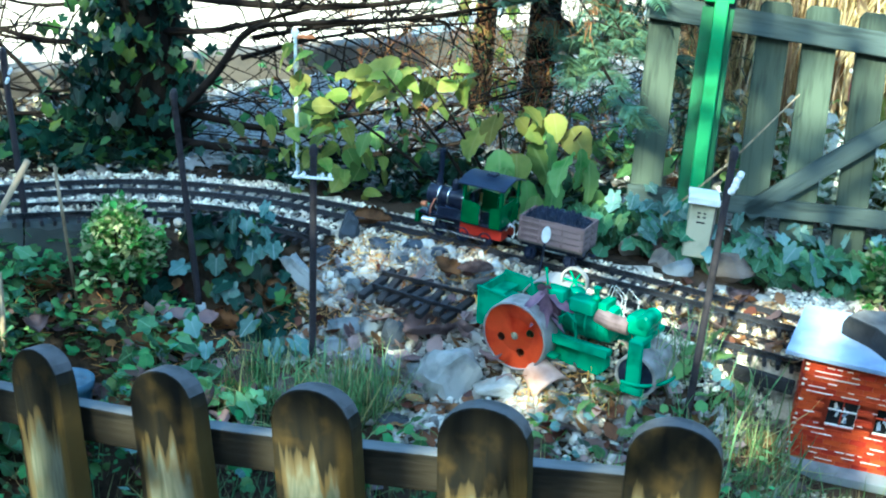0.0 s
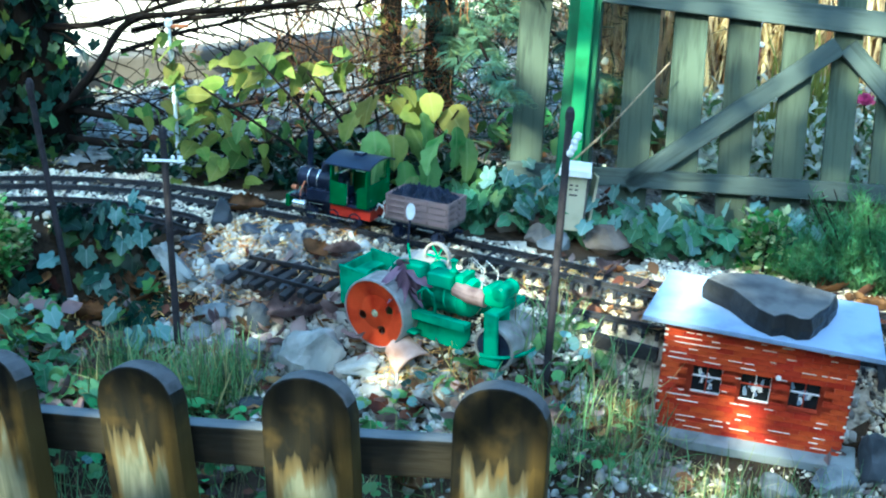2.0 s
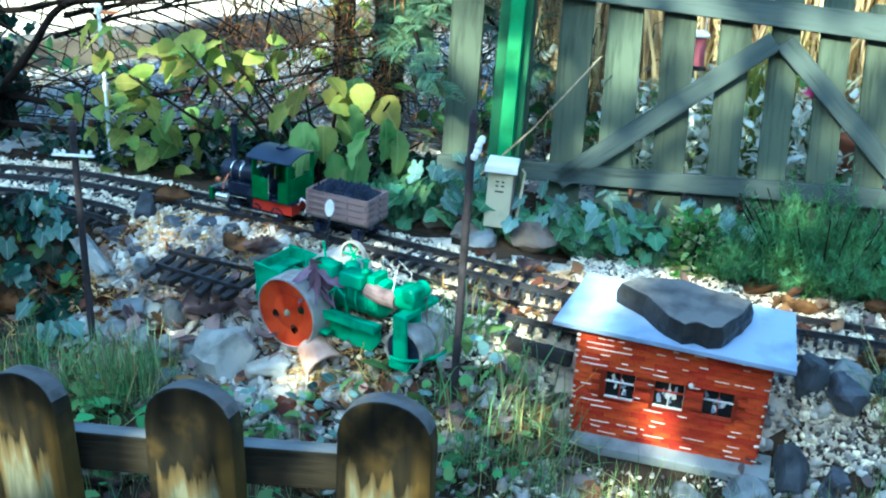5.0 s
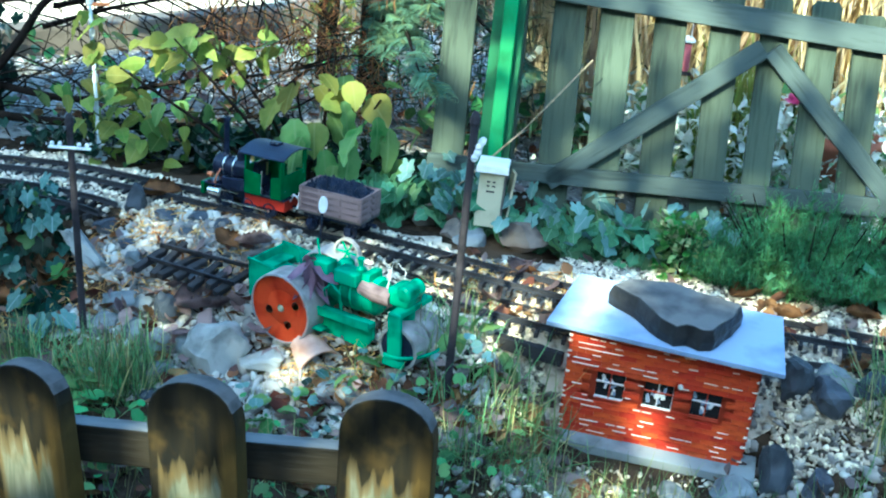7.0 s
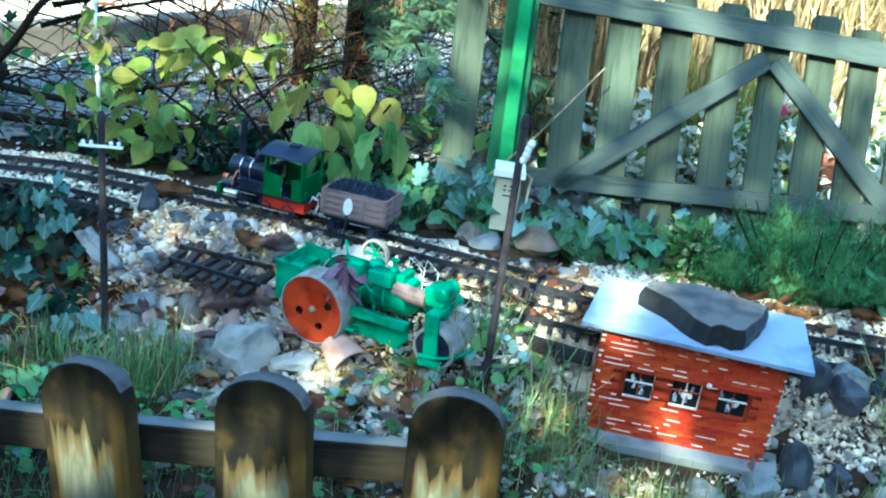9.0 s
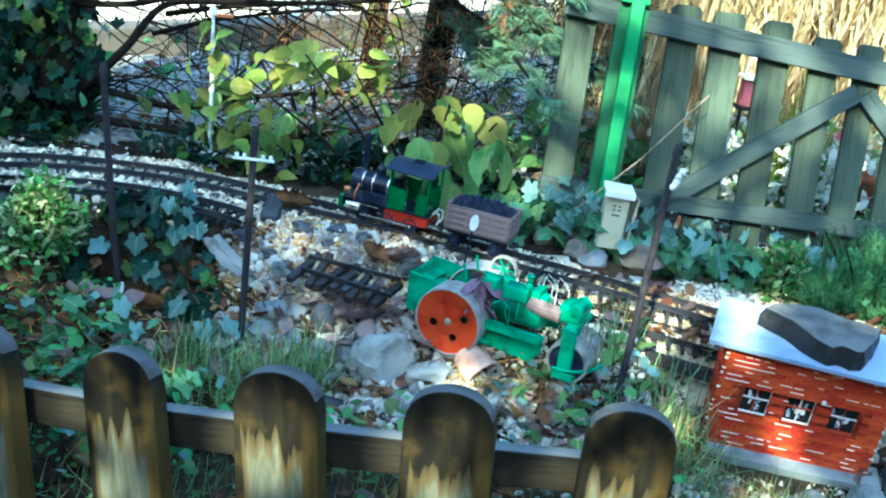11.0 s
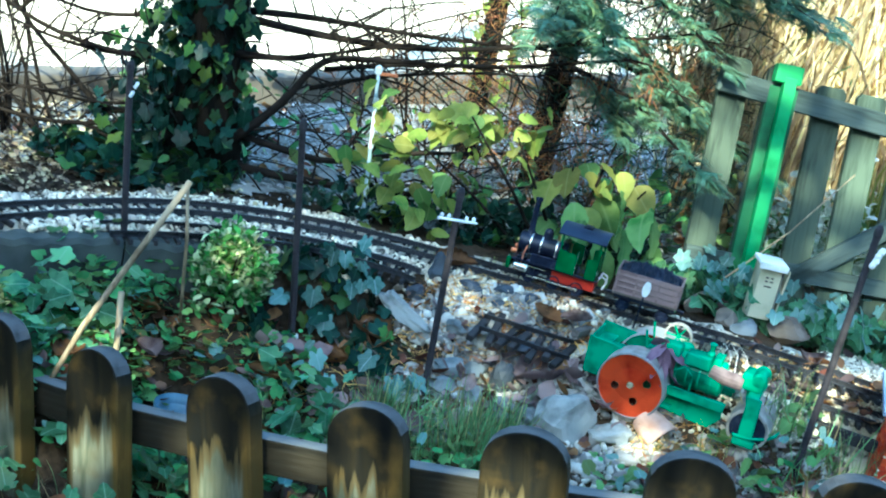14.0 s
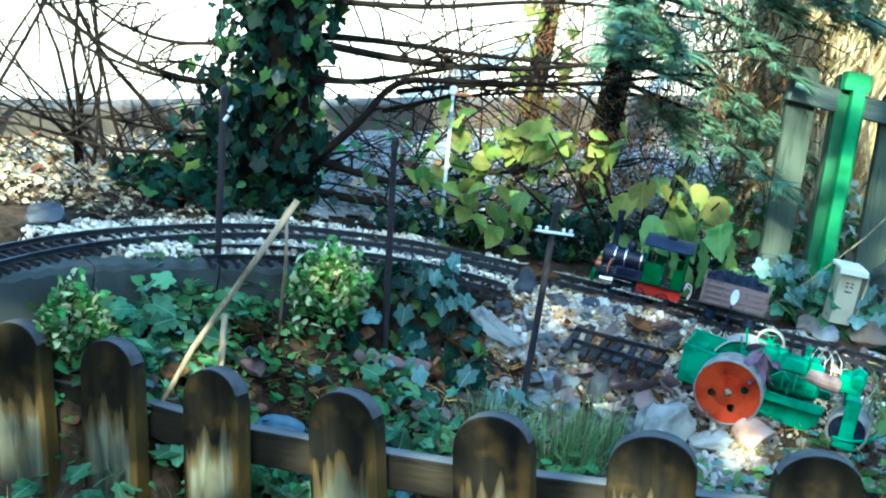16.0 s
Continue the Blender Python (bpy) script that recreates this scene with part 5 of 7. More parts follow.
part("foot_arm", block(0.05, 0.004, 0.004, 0.001), M["white_paint"], sig, at=pose(0.008, -0.002, 0.035))
part("base", block(0.018, 0.018, 0.02, 0.002), M["pale_paint"], sig, at=pose(0, 0, 0.004))


def fence_rod(name, top, base, label, foot=False, knob=None, cross=None):
    o = empty_thing(name, label, "rod", "metal rods in the border")
    t, b = Vector(top), Vector(base)
    b2 = Vector((b.x, b.y, min(b.z, gz(b.x, b.y)) - 0.02))
    part("shaft", rod_between(b2, t, 0.005, 0.0046, 12), M["rod"], o)
    part("tip", turned([(0.0047, 0), (0.006, 0.004), (0.0052, 0.012), (0.003, 0.017), (0, 0.018)], 12), M["rod"], o, at=Matrix.Translation(t - Vector((0, 0, 0.004))))
    d = (t - b).normalized()
    if foot:
        part("sleeve", rod_between(b - d * 0.01, b + d * 0.034, 0.0074), M["white_paint"], o, "white painted sleeve")
    if knob:
        p = b + d * ((knob - b.z) / d.z)
        for i in range(2):
            part("insulator", turned([(0, 0.009), (0.003, 0.008), (0.0048, 0.003), (0.0036, -0.001), (0.0046, -0.004), (0.003, -0.008), (0, -0.009)], 14), M["white_paint"], o, "white insulator", at=Matrix.Translation(p + Vector((0.009 - 0.004 * i, -0.006, -0.013 * i))) @ pose(0, 0, 0, 0, 25, 0) @ Matrix.Scale(0.6 if top[0] < -0.5 else 1.0, 4))
    if cross:
        p = b + d * ((cross - b.z) / d.z)
        part("crossbar", block(0.054, 0.005, 0.003, 0.0008), M["white_paint"], o, "white crossbar", at=Matrix.Translation(p + Vector((0.0, -0.007, 0))))
        for x in (-0.022, -0.012, 0.012, 0.022):
            part("insulator", turned([(0.0014, 0), (0.0026, 0.001), (0.0028, 0.0035), (0.0016, 0.0052), (0, 0.0058)], 12), M["white_paint"], o, "white insulator", at=Matrix.Translation(p + Vector((x, -0.007, 0.002))))
    return o


fence_rod("metal_rod", (-0.578, 1.85, 0.618), (-0.54, 1.85, 0.29), "slim dark iron rod with a white tip insulator", knob=0.6)
fence_rod("metal_rod", (-0.339, 1.83, 0.585), (-0.291, 1.83, 0.247), "slim dark iron rod with white sleeve at its foot", foot=True)
fence_rod("metal_rod", (-0.133, 1.7, 0.56), (-0.119, 1.7, 0.273), "dark iron rod carrying a white insulator crossbar", cross=0.53)
fence_rod("metal_rod", (0.369, 1.53, 0.648), (0.363, 1.53, 0.284), "dark iron rod with white insulators near its top", knob=0.625)

st = thing("garden_cane", tube([(-0.485, 1.64, 0.54), (-0.53, 1.63, 0.45), (-0.585, 1.62, 0.34), (-0.64, 1.6, 0.2)], [0.0042, 0.004, 0.0038, 0.0034], 9), M["cane"], "split dry cane leaning across the border", "cane", smooth=True)
thing("thin_cane", tube([(-0.482, 1.75, 0.5), (-0.472, 1.75, 0.43), (-0.452, 1.79, 0.2)], 0.0024, 8), M["cane"], "thin pale upright cane beside a box bush", "cane", smooth=True)
thing("short_stake", tube([(-0.545, 1.7, 0.36), (-0.535, 1.69, 0.2)], 0.0042, 8), M["cane"], "short weathered stake among weeds", "stake", smooth=True)
thing("diagonal_stem", tube([(0.55, 1.945, 0.635), (0.46, 1.925, 0.53), (0.36, 1.915, 0.43), (0.345, 1.91, 0.37)], [0.0011, 0.0014, 0.0016, 0.0016], 7), M["cane"], "thin dry stem slanting in front of the gate", "plant stem", smooth=True)

# blue glazed pot behind the fence
pot = empty_thing("plant_pot", "empty blue-grey glazed plant pot standing behind the fence", "plant pot", at=pose(-0.449, 1.692, 0.126) @ Matrix.Diagonal((0.78, 0.78, 0.75, 1)))
part("body", turned([(0, 0), (0.028, 0), (0.03, 0.004), (0.036, 0.1), (0.041, 0.103), (0.0415, 0.12), (0.0385, 0.121), (0.0375, 0.1), (0.034, 0.03), (0, 0.026)], 32), M["pot_blue"], pot, smooth=True)
part("compost", turned([(0, 0.034), (0.033, 0.03)], 24), M["soil"], pot)

# broken terracotta pot by the roller's wheel
pt = empty_thing("broken_pot", "broken upturned terracotta pot lying beside the roller", "broken pot", at=pose(0.176, 1.64, 0.312, 118, 0, 38))
part("body", turned([(0.006, 0.0), (0.012, 0.0), (0.019, 0.004), (0.026, 0.04), (0.028, 0.045), (0.024, 0.045), (0.017, 0.01), (0.006, 0.007), (0.006, 0.0)], 26), M["terracotta"], pt, smooth=True)

# ---- broken length of track, plank ----
bt = empty_thing("broken_track", "loose broken panel of track with bent black sleepers", "railway track", "garden railway tracks", at=pose(0.018, 1.757, 0.352, 14, 3, -20))
for o in (-0.019, 0.019):
    part("rail", block(0.135, 0.0026, 0.007, 0.0006), M["rail"], bt, at=pose(0.005, o, 0.008, 0, 0, 2 * (1 if o > 0 else -1)))
for i in range(7):
    part("sleeper", block(0.0105, 0.078, 0.01, 0.002), M["sleeper"], bt, at=pose(-0.062 + i * 0.0212, 0.005 * math.sin(i * 2.7), -0.001, 5 * math.sin(i * 2.2), 0, -14 + 9 * math.sin(i * 1.7)))
thing("loose_plank", block(0.1, 0.012, 0.012, 0.002), M["timber"], "dark rotten plank lying between rail and roller", "plank", at=pose(0.118, 1.775, 0.374, 0, 6, 50))
thing("slanting_stone", rock(0.15, 0.036, 0.03, 77, 0.4, 12), M["stone_white"], "long pale rough stone sloping down the bank", "stone", at=pose(-0.145, 1.815, 0.345, -8, 16, -48))

# ---- stones ----
STONES = [
    # name, material, place, size, turn, label
    ("rock", "stone_white", (0.068, 1.64, 0.285), (0.09, 0.07, 0.1), 10, "pale chunky rock on the bank below the roller"),
    ("rock", "stone_white", (0.128, 1.62, 0.258), (0.07, 0.05, 0.035), -20, "flat pale stone beside a larger rock"),
    ("rock", "stone_dark", (-0.008, 1.715, 0.325), (0.042, 0.036, 0.05), 30, "dark blue-grey stone below the broken track"),
    ("rock", "stone_grey", (-0.015, 1.665, 0.29), (0.05, 0.04, 0.036), 60, "grey stone on the bank"),
    ("rock", "stone_grey", (0.022, 1.66, 0.285), (0.042, 0.036, 0.03), 100, "grey stone on the bank"),
    ("rock", "stone_grey", (-0.01, 1.62, 0.262), (0.05, 0.04, 0.03), 15, "grey stone among grass"),
    ("rock", "stone_dark", (0.0, 1.585, 0.245), (0.055, 0.035, 0.025), -15, "smooth dark flat stone by the fence"),
    ("rock", "stone_grey", (-0.08, 1.75, 0.3), (0.06, 0.042, 0.035), 20, "grey stone on the bank"),
    ("rock", "stone_grey", (-0.045, 1.74, 0.305), (0.05, 0.035, 0.03), -30, "grey stone on the bank"),
    ("rock", "stone_grey", (-0.07, 1.8, 0.325), (0.05, 0.04, 0.028), 75, "grey stone on the bank"),
    ("rock", "stone_dark", (-0.09, 1.895, 0.372), (0.04, 0.028, 0.06), 0, "upright dark slate stone at the siding's end"),
    ("rock", "stone_dark", (0.01, 1.865, 0.368), (0.05, 0.035, 0.02), 15, "flat dark slate in the gravel"),
    ("rock", "stone_dark", (-0.04, 1.868, 0.366), (0.05, 0.035, 0.022), -25, "flat dark slate in the gravel"),
    ("rock", "stone_dark", (0.045, 1.845, 0.366), (0.035, 0.03, 0.02), 55, "flat dark slate in the gravel"),
    ("rock", "stone_dark", (-0.012, 1.71, 0.318), (0.042, 0.03, 0.06), 20, "upright blue-black slate before the broken track"),
    ("rock", "stone_dark", (-0.125, 1.86, 0.362), (0.045, 0.03, 0.03), 55, "dark stone in the gravel"),
    ("rock", "stone_dark", (-0.085, 1.83, 0.348), (0.04, 0.03, 0.02), 12, "dark stone in the gravel"),
    ("rock", "stone_dark", (0.03, 1.755, 0.355), (0.045, 0.032, 0.022), 35, "dark slate beside the broken track"),
    ("rock", "stone_grey", (-0.035, 1.79, 0.345), (0.04, 0.03, 0.022), -20, "grey stone on the bank"),
    ("rock", "stone_dark", (0.085, 1.815, 0.375), (0.04, 0.028, 0.018), 70, "flat dark slate in the gravel"),
    ("rock", "stone_grey", (-0.095, 1.71, 0.285), (0.05, 0.035, 0.03), 10, "flat grey stone on the bank"),
    ("rock", "stone_grey", (-0.05, 1.695, 0.29), (0.045, 0.035, 0.028), 40, "flat grey stone on the bank"),
    ("rock", "stone_dark", (-0.005, 1.835, 0.365), (0.035, 0.028, 0.018), 5, "flat dark slate in the gravel"),
    ("rock", "stone_brown", (0.345, 1.91, 0.4), (0.085, 0.03, 0.05), 25, "brown slanting stone beside the relay hut"),
    ("rock", "stone_grey", (0.395, 1.846, 0.375), (0.055, 0.04, 0.035), 10, "grey stone under the relay hut"),
    ("rock", "stone_brown", (0.47, 1.848, 0.393), (0.075, 0.05, 0.048), -20, "brown stone beside the relay hut"),
    ("rock", "stone_brown", (0.372, 1.868, 0.39), (0.05, 0.04, 0.036), 60, "brown stone beside the relay hut"),
    ("rock", "stone_dark", (0.8, 1.575, 0.262), (0.05, 0.045, 0.085), 20, "large grey stone beside the brick hut"),
    ("rock", "stone_grey", (0.852, 1.575, 0.275), (0.055, 0.045, 0.065), -15, "large grey stone beside the brick hut"),
    ("rock", "stone_dark", (0.845, 1.56, 0.22), (0.08, 0.055, 0.06), 20, "dark stone beside the brick hut"),
    ("rock", "stone_dark", (0.785, 1.52, 0.2), (0.055, 0.05, 0.09), -5, "dark stone at the hut's corner"),
    ("rock", "stone_grey", (0.72, 1.485, 0.18), (0.07, 0.05, 0.05), 15, "grey stone in front of the hut base"),
    ("rock", "stone_grey", (0.65, 1.48, 0.18), (0.06, 0.045, 0.04), -25, "grey stone in front of the hut base"),
    ("rock", "stone_dark", (0.83, 1.5, 0.19), (0.055, 0.04, 0.05), 45, "dark stone beside the brick hut"),
    ("rock", "stone_dark", (0.9, 1.57, 0.225), (0.06, 0.05, 0.05), 45, "dark stone beside the brick hut"),
    ("rock", "stone_brown", (-0.505, 2.075, 0.39), (0.05, 0.035, 0.03), 0, "reddish stone behind the rails"),
    ("rock", "stone_dark", (-0.79, 1.94, 0.39), (0.07, 0.05, 0.045), 0, "dark bluish stone behind the rails"),
]
for i, (name, mat_, p, s, yaw, label) in enumerate(STONES):
    low = gz(p[0], p[1])
    zz = max(p[2], low + s[2] * 0.2) if p[2] < low else min(p[2], low + s[2] * 0.42)
    thing(name, rock(s[0], s[1], s[2], i + 3, 0.34, 13), M[mat_], label, "stone", at=pose(p[0], p[1], zz, 6 * math.sin(i), 8 * math.cos(i * 2.0), yaw))

# ---- gravel, litter and low plants ----
def along(line, n, lo, hi, x0=-9, x1=9):
    """n random places beside a line, between two offsets."""
    l = line[(line[:, 0] > x0) & (line[:, 0] < x1)]
    d = np.gradient(l, axis=0)
    nn = np.stack([-d[:, 1], d[:, 0]], 1) / np.hypot(d[:, 0], d[:, 1])[:, None]
    i = rng.uniform(0, len(l) - 1.001, n)
    k = i.astype(int)
    f = (i - k)[:, None]
    p = l[k, :2] * (1 - f) + l[k + 1, :2] * f
    o = rng.uniform(lo, hi, n)[:, None]
    return p + (nn[k] * (1 - f) + nn[k + 1] * f) * o


def settle(xy, lift=0.0):
    return np.c_[xy, ground_z(xy[:, 0], xy[:, 1]) + lift]


def patch(n, cx, cy, rx, ry):
    a, r = rng.uniform(0, 2 * np.pi, n), np.sqrt(rng.uniform(0, 1, n))
    return np.stack([cx + rx * r * np.cos(a), cy + ry * r * np.sin(a)], 1)


def off_track(xy, clear=0.0):
    """Leaves out places on the rails."""
    keep = np.ones(len(xy), bool)
    for line in (back_line, front_line, siding_line):
        d = np.min(np.hypot(xy[:, None, 0] - line[None, ::3, 0], xy[:, None, 1] - line[None, ::3, 1]), 1)
        keep &= d > clear
    return xy[keep]


# pale stone chippings of the railway bed
bed = np.concatenate([along(back_line, 3200, -0.0165, 0.0165, -0.3), along(back_line, 900, -0.0165, 0.0165, -9, -0.3), along(front_line, 2200, -0.0165, 0.0165), along(back_line, 15000, -0.08, 0.06), along(back_line, 6500, -0.15, -0.02, 0.14, 1.2), along(front_line, 5200, -0.07, 0.08),
                      along(siding_line, 700, -0.05, 0.05), along(back_line, 3600, -0.14, -0.03, -0.95, -0.45), along(back_line, 4400, 0.04, 0.13, 0.5, 1.2), along(back_line, 3600, 0.08, 0.18, 0.5, 0.78), along(back_line, 3600, -0.15, -0.02, 0.55, 1.2), along(back_line, 2600, 0.03, 0.08, -0.95, -0.2)])
bank = (bed[:, 0] > -0.2) & (bed[:, 0] < 0.2) & (bed[:, 1] < np.interp(bed[:, 0], _bx, _by) - 0.035) & (rng.uniform(0, 1, len(bed)) < 0.45)
bed = bed[~bank]
hut_box = (bed[:, 0] > 0.49) & (bed[:, 0] < 0.78) & (bed[:, 1] < 1.63 - 0.21 * (bed[:, 0] - 0.5))
bed = bed[~hut_box]
wallside = bed[:, 1] > np.interp(bed[:, 0], _wx, _wy) + 0.004
bed = bed[wallside | (bed[:, 0] > -0.38)]
d_all = np.min(np.concatenate([np.hypot(bed[:, None, 0] - l[None, ::2, 0], bed[:, None, 1] - l[None, ::2, 1]) for l in (back_line, front_line)], 1), 1)
near_rail = np.abs(d_all - GAUGE / 2) < 0.005
bed = bed[~near_rail]
d_all = d_all[~near_rail]
d_sid = np.min(np.hypot(bed[:, None, 0] - siding_line[None, ::2, 0], bed[:, None, 1] - siding_line[None, ::2, 1]), 1)
thin_out = (bed[:, 0] < -0.08) & (np.minimum(d_all, d_sid) < 0.034) & (rng.uniform(0, 1, len(bed)) < 0.72)
bed, d_all = bed[~thin_out], d_all[~thin_out]
n = len(bed)
lift = np.where(d_all < 0.037, 0.0042, 0.005)
foliage("gravel", PEBBLE, settle(bed, 0.0) + np.c_[np.zeros((n, 2)), lift], turns(n, (0, 40), (0, 40)), rng.gamma(6, 0.00095, n) + 0.0025, M["gravel"], "pale cream stone chippings ballasting the railway", "gravel", smooth=False, crush=0.3)
# darker grit and small stones on the bank
xy = np.concatenate([patch(1100, 0.0, 1.72, 0.17, 0.06), patch(1200, 0.0, 1.82, 0.16, 0.05), patch(900, 0.05, 1.65, 0.2, 0.08), patch(500, 0.85, 1.56, 0.16, 0.1), patch(1100, 0.22, 1.53, 0.22, 0.08), patch(420, 0.55, 1.42, 0.35, 0.08)])
n = len(xy)
foliage("grit", PEBBLE, settle(xy, 0.002), turns(n, (0, 40), (0, 40)), rng.gamma(2.6, 0.0034, n) + 0.004, M["grit"], "dark mixed grit and small stones on the bank", "grit", smooth=False, crush=0.28)
xy = np.concatenate([patch(380, 0.0, 1.81, 0.17, 0.08), patch(420, 0.62, 1.44, 0.24, 0.08), patch(160, 0.25, 1.6, 0.08, 0.05)])
n = len(xy)
foliage("loose_chippings", PEBBLE, settle(xy, 0.003), turns(n, (0, 40), (0, 40)), rng.uniform(0.004, 0.0095, n), M["gravel"], "scattered pale chippings spilled down the bank", "gravel", smooth=False, crush=0.3)

# orange conifer needles
xy = np.concatenate([patch(1500, 0.0, 1.81, 0.16, 0.09), patch(500, 0.45, 1.72, 0.12, 0.05), patch(500, -0.25, 1.72, 0.2, 0.1), patch(350, 0.22, 1.6, 0.07, 0.05), patch(600, -0.5, 1.7, 0.2, 0.1)])
n = len(xy)
foliage("needle_litter", BLADE, settle(xy, 0.007), turns(n, (0, 14), (0, 30)), rng.uniform(0.012, 0.035, n), M["needle_litter"], "fallen orange conifer needles scattered over stones", "leaf litter", smooth=False)

# small dead leaves, too many to count
xy = np.concatenate([patch(190, -0.55, 1.68, 0.2, 0.1), patch(90, 0.05, 1.66, 0.2, 0.06), patch(160, -0.25, 1.75, 0.3, 0.12), patch(110, -0.1, 1.5, 0.5, 0.12), patch(26, 0.6, 1.78, 0.3, 0.05), patch(60, 0.48, 1.69, 0.14, 0.06), patch(50, 0.86, 1.69, 0.16, 0.06), patch(40, 0.46, 1.58, 0.05, 0.05), patch(60, 0.27, 1.51, 0.18, 0.07), patch(40, 0.45, 1.5, 0.08, 0.06), patch(120, 0.4, 2.3, 0.7, 0.2), patch(260, -0.5, 2.55, 0.9, 0.4), patch(60, 0.1, 1.72, 0.2, 0.08), patch(60, 0.9, 1.5, 0.2, 0.12)])
n = len(xy)
foliage("leaf_litter", CURLED, settle(xy, 0.008), turns(n, (4, 22), (0, 25)), rng.uniform(0.012, 0.033, n), M["dead_leaf"], "curled brown dead leaves lying on soil", "leaf litter")

xy = np.concatenate([patch(130, -0.48, 1.66, 0.24, 0.1), patch(40, -0.25, 1.6, 0.12, 0.07), patch(50, 0.02, 1.69, 0.15, 0.06), patch(30, 0.3, 1.52, 0.16, 0.06)])
n = len(xy)
foliage("mauve_leaf_litter", CURLED, settle(xy, 0.022), turns(n, (4, 24), (0, 26)), rng.uniform(0.014, 0.036, n), M["dead_mauve"], "dull mauve-brown dead leaves lying over weeds", "leaf litter")

# the larger dead leaves, one by one
DEAD = [((0.045, 1.715, 0.335), 0.095, -70, "dead_mauve"), ((0.056, 1.79, 0.4), 0.05, 40, "dead_leaf"), ((0.095, 1.77, 0.405), 0.05, 100, "dead_mauve"), ((-0.19, 1.81, 0.33), 0.08, 25, "dead_leaf"), ((-0.06, 1.93, 0.392), 0.07, -110, "dead_leaf"),
        ((-0.185, 1.79, 0.31), 0.075, 165, "dead_leaf"), ((-0.26, 1.75, 0.27), 0.07, 80, "dead_leaf"), ((-0.2, 1.69, 0.26), 0.06, 20, "dead_mauve"), ((-0.24, 1.64, 0.245), 0.06, -40, "dead_mauve"),
        ((0.46, 1.745, 0.395), 0.06, -20, "dead_mauve"), ((0.42, 1.69, 0.385), 0.05, 200, "dead_mauve"), ((0.78, 1.78, 0.375), 0.06, -60, "dead_leaf"), ((0.93, 1.73, 0.37), 0.05, -100, "dead_leaf"),
        ((0.38, 1.53, 0.27), 0.07, -50, "dead_leaf"), ((0.45, 1.5, 0.25), 0.05, 30, "dead_mauve"), ((0.89, 1.62, 0.31), 0.05, 110, "dead_leaf"), ((-0.3, 1.5, 0.2), 0.07, 10, "dead_mauve"),
        ((-0.05, 1.44, 0.2), 0.06, 90, "dead_mauve"), ((0.2, 1.42, 0.2), 0.05, 40, "dead_leaf"), ((-0.52, 1.77, 0.27), 0.06, 80, "dead_leaf"), ((-0.58, 1.72, 0.25), 0.05, 10, "dead_leaf"), ((-0.62, 1.76, 0.25), 0.06, 190, "dead_mauve"),
        ((0.36, 1.9, 0.41), 0.05, 70, "dead_mauve"), ((0.12, 1.48, 0.225), 0.07, 150, "dead_mauve"), ((-0.38, 1.6, 0.22), 0.06, 120, "dead_leaf"),
        ((0.44, 1.56, 0.28), 0.06, 140, "dead_mauve"), ((0.47, 1.52, 0.26), 0.055, 20, "dead_leaf"), ((0.82, 1.73, 0.37), 0.05, 60, "dead_leaf"),
        ((-0.34, 1.68, 0.3), 0.065, 60, "dead_leaf"), ((-0.3, 1.71, 0.31), 0.06, 150, "dead_leaf"), ((-0.5, 1.71, 0.3), 0.055, 30, "dead_mauve"), ((-0.6, 1.67, 0.3), 0.06, -30, "dead_leaf"), ((-0.55, 1.64, 0.28), 0.05, 80, "dead_mauve"), ((-0.35, 1.56, 0.26), 0.055, 200, "dead_leaf")]
def curled_leaf(size, seed):
    """A dry leaf: a toothed blade rolled up along its midrib, with a crumpled surface and a bent tip."""
    r = random.Random(seed)
    roll, bend, nx, ny = r.uniform(0.7, 1.5), r.uniform(0.5, 1.6), 8, 14
    bm, rows = bmesh.new(), []
    for j in range(ny + 1):
        t = j / ny
        w = 0.36 * size * math.sin(math.pi * (0.03 + 0.965 * t) ** 0.8) ** 0.8 * (1 + 0.1 * (-1) ** j)
        row = []
        for i in range(nx + 1):
            u = 2 * i / nx - 1
            a = u * roll
            q = Vector((w * math.sin(a) / roll, (t - 0.5) * size, w * (1 - math.cos(a)) / roll * 1.6 + 0.16 * bend * size * (t - 0.4) ** 2 * 2))
            row.append(bm.verts.new(q + Vector(noise.noise_vector(q * (5 / size) + Vector((seed, 0, 0)))) * size * 0.05))
        rows.append(row)
    for a, b in zip(rows, rows[1:]):
        for i in range(nx):
            bm.faces.new((a[i], a[i + 1], b[i + 1], b[i]))
    bmesh.ops.solidify(bm, geom=bm.faces[:], thickness=0.0006)
    return bm


for i, (p, s, yaw, m) in enumerate(DEAD):
    bm = curled_leaf(s, i)
    z = max(gz(p[0], p[1]) + 0.008, p[2] - 0.02) if p[2] > gz(p[0], p[1]) + 0.03 else gz(p[0], p[1]) + 0.009
    thing("dead_leaf", bm, M[m], "curled %s leaf fallen on the %s" % ("dull mauve dead" if m == "dead_mauve" else "rust-brown dead", "stones" if p[0] > -0.15 else "soil"), "dead leaf", "fallen leaves", smooth=True, at=pose(p[0], p[1], z, 8 * math.sin(i * 2), 12 * math.cos(i * 3), yaw))
# mauve dead flower caught on the roller
pf = new("dried_flower")
tagged(pf, "shrivelled mauve-pink dried flower head resting on the roller", "dried flower")
pf.matrix_world = roller.matrix_world @ pose(0.03, -0.03, 0.118)
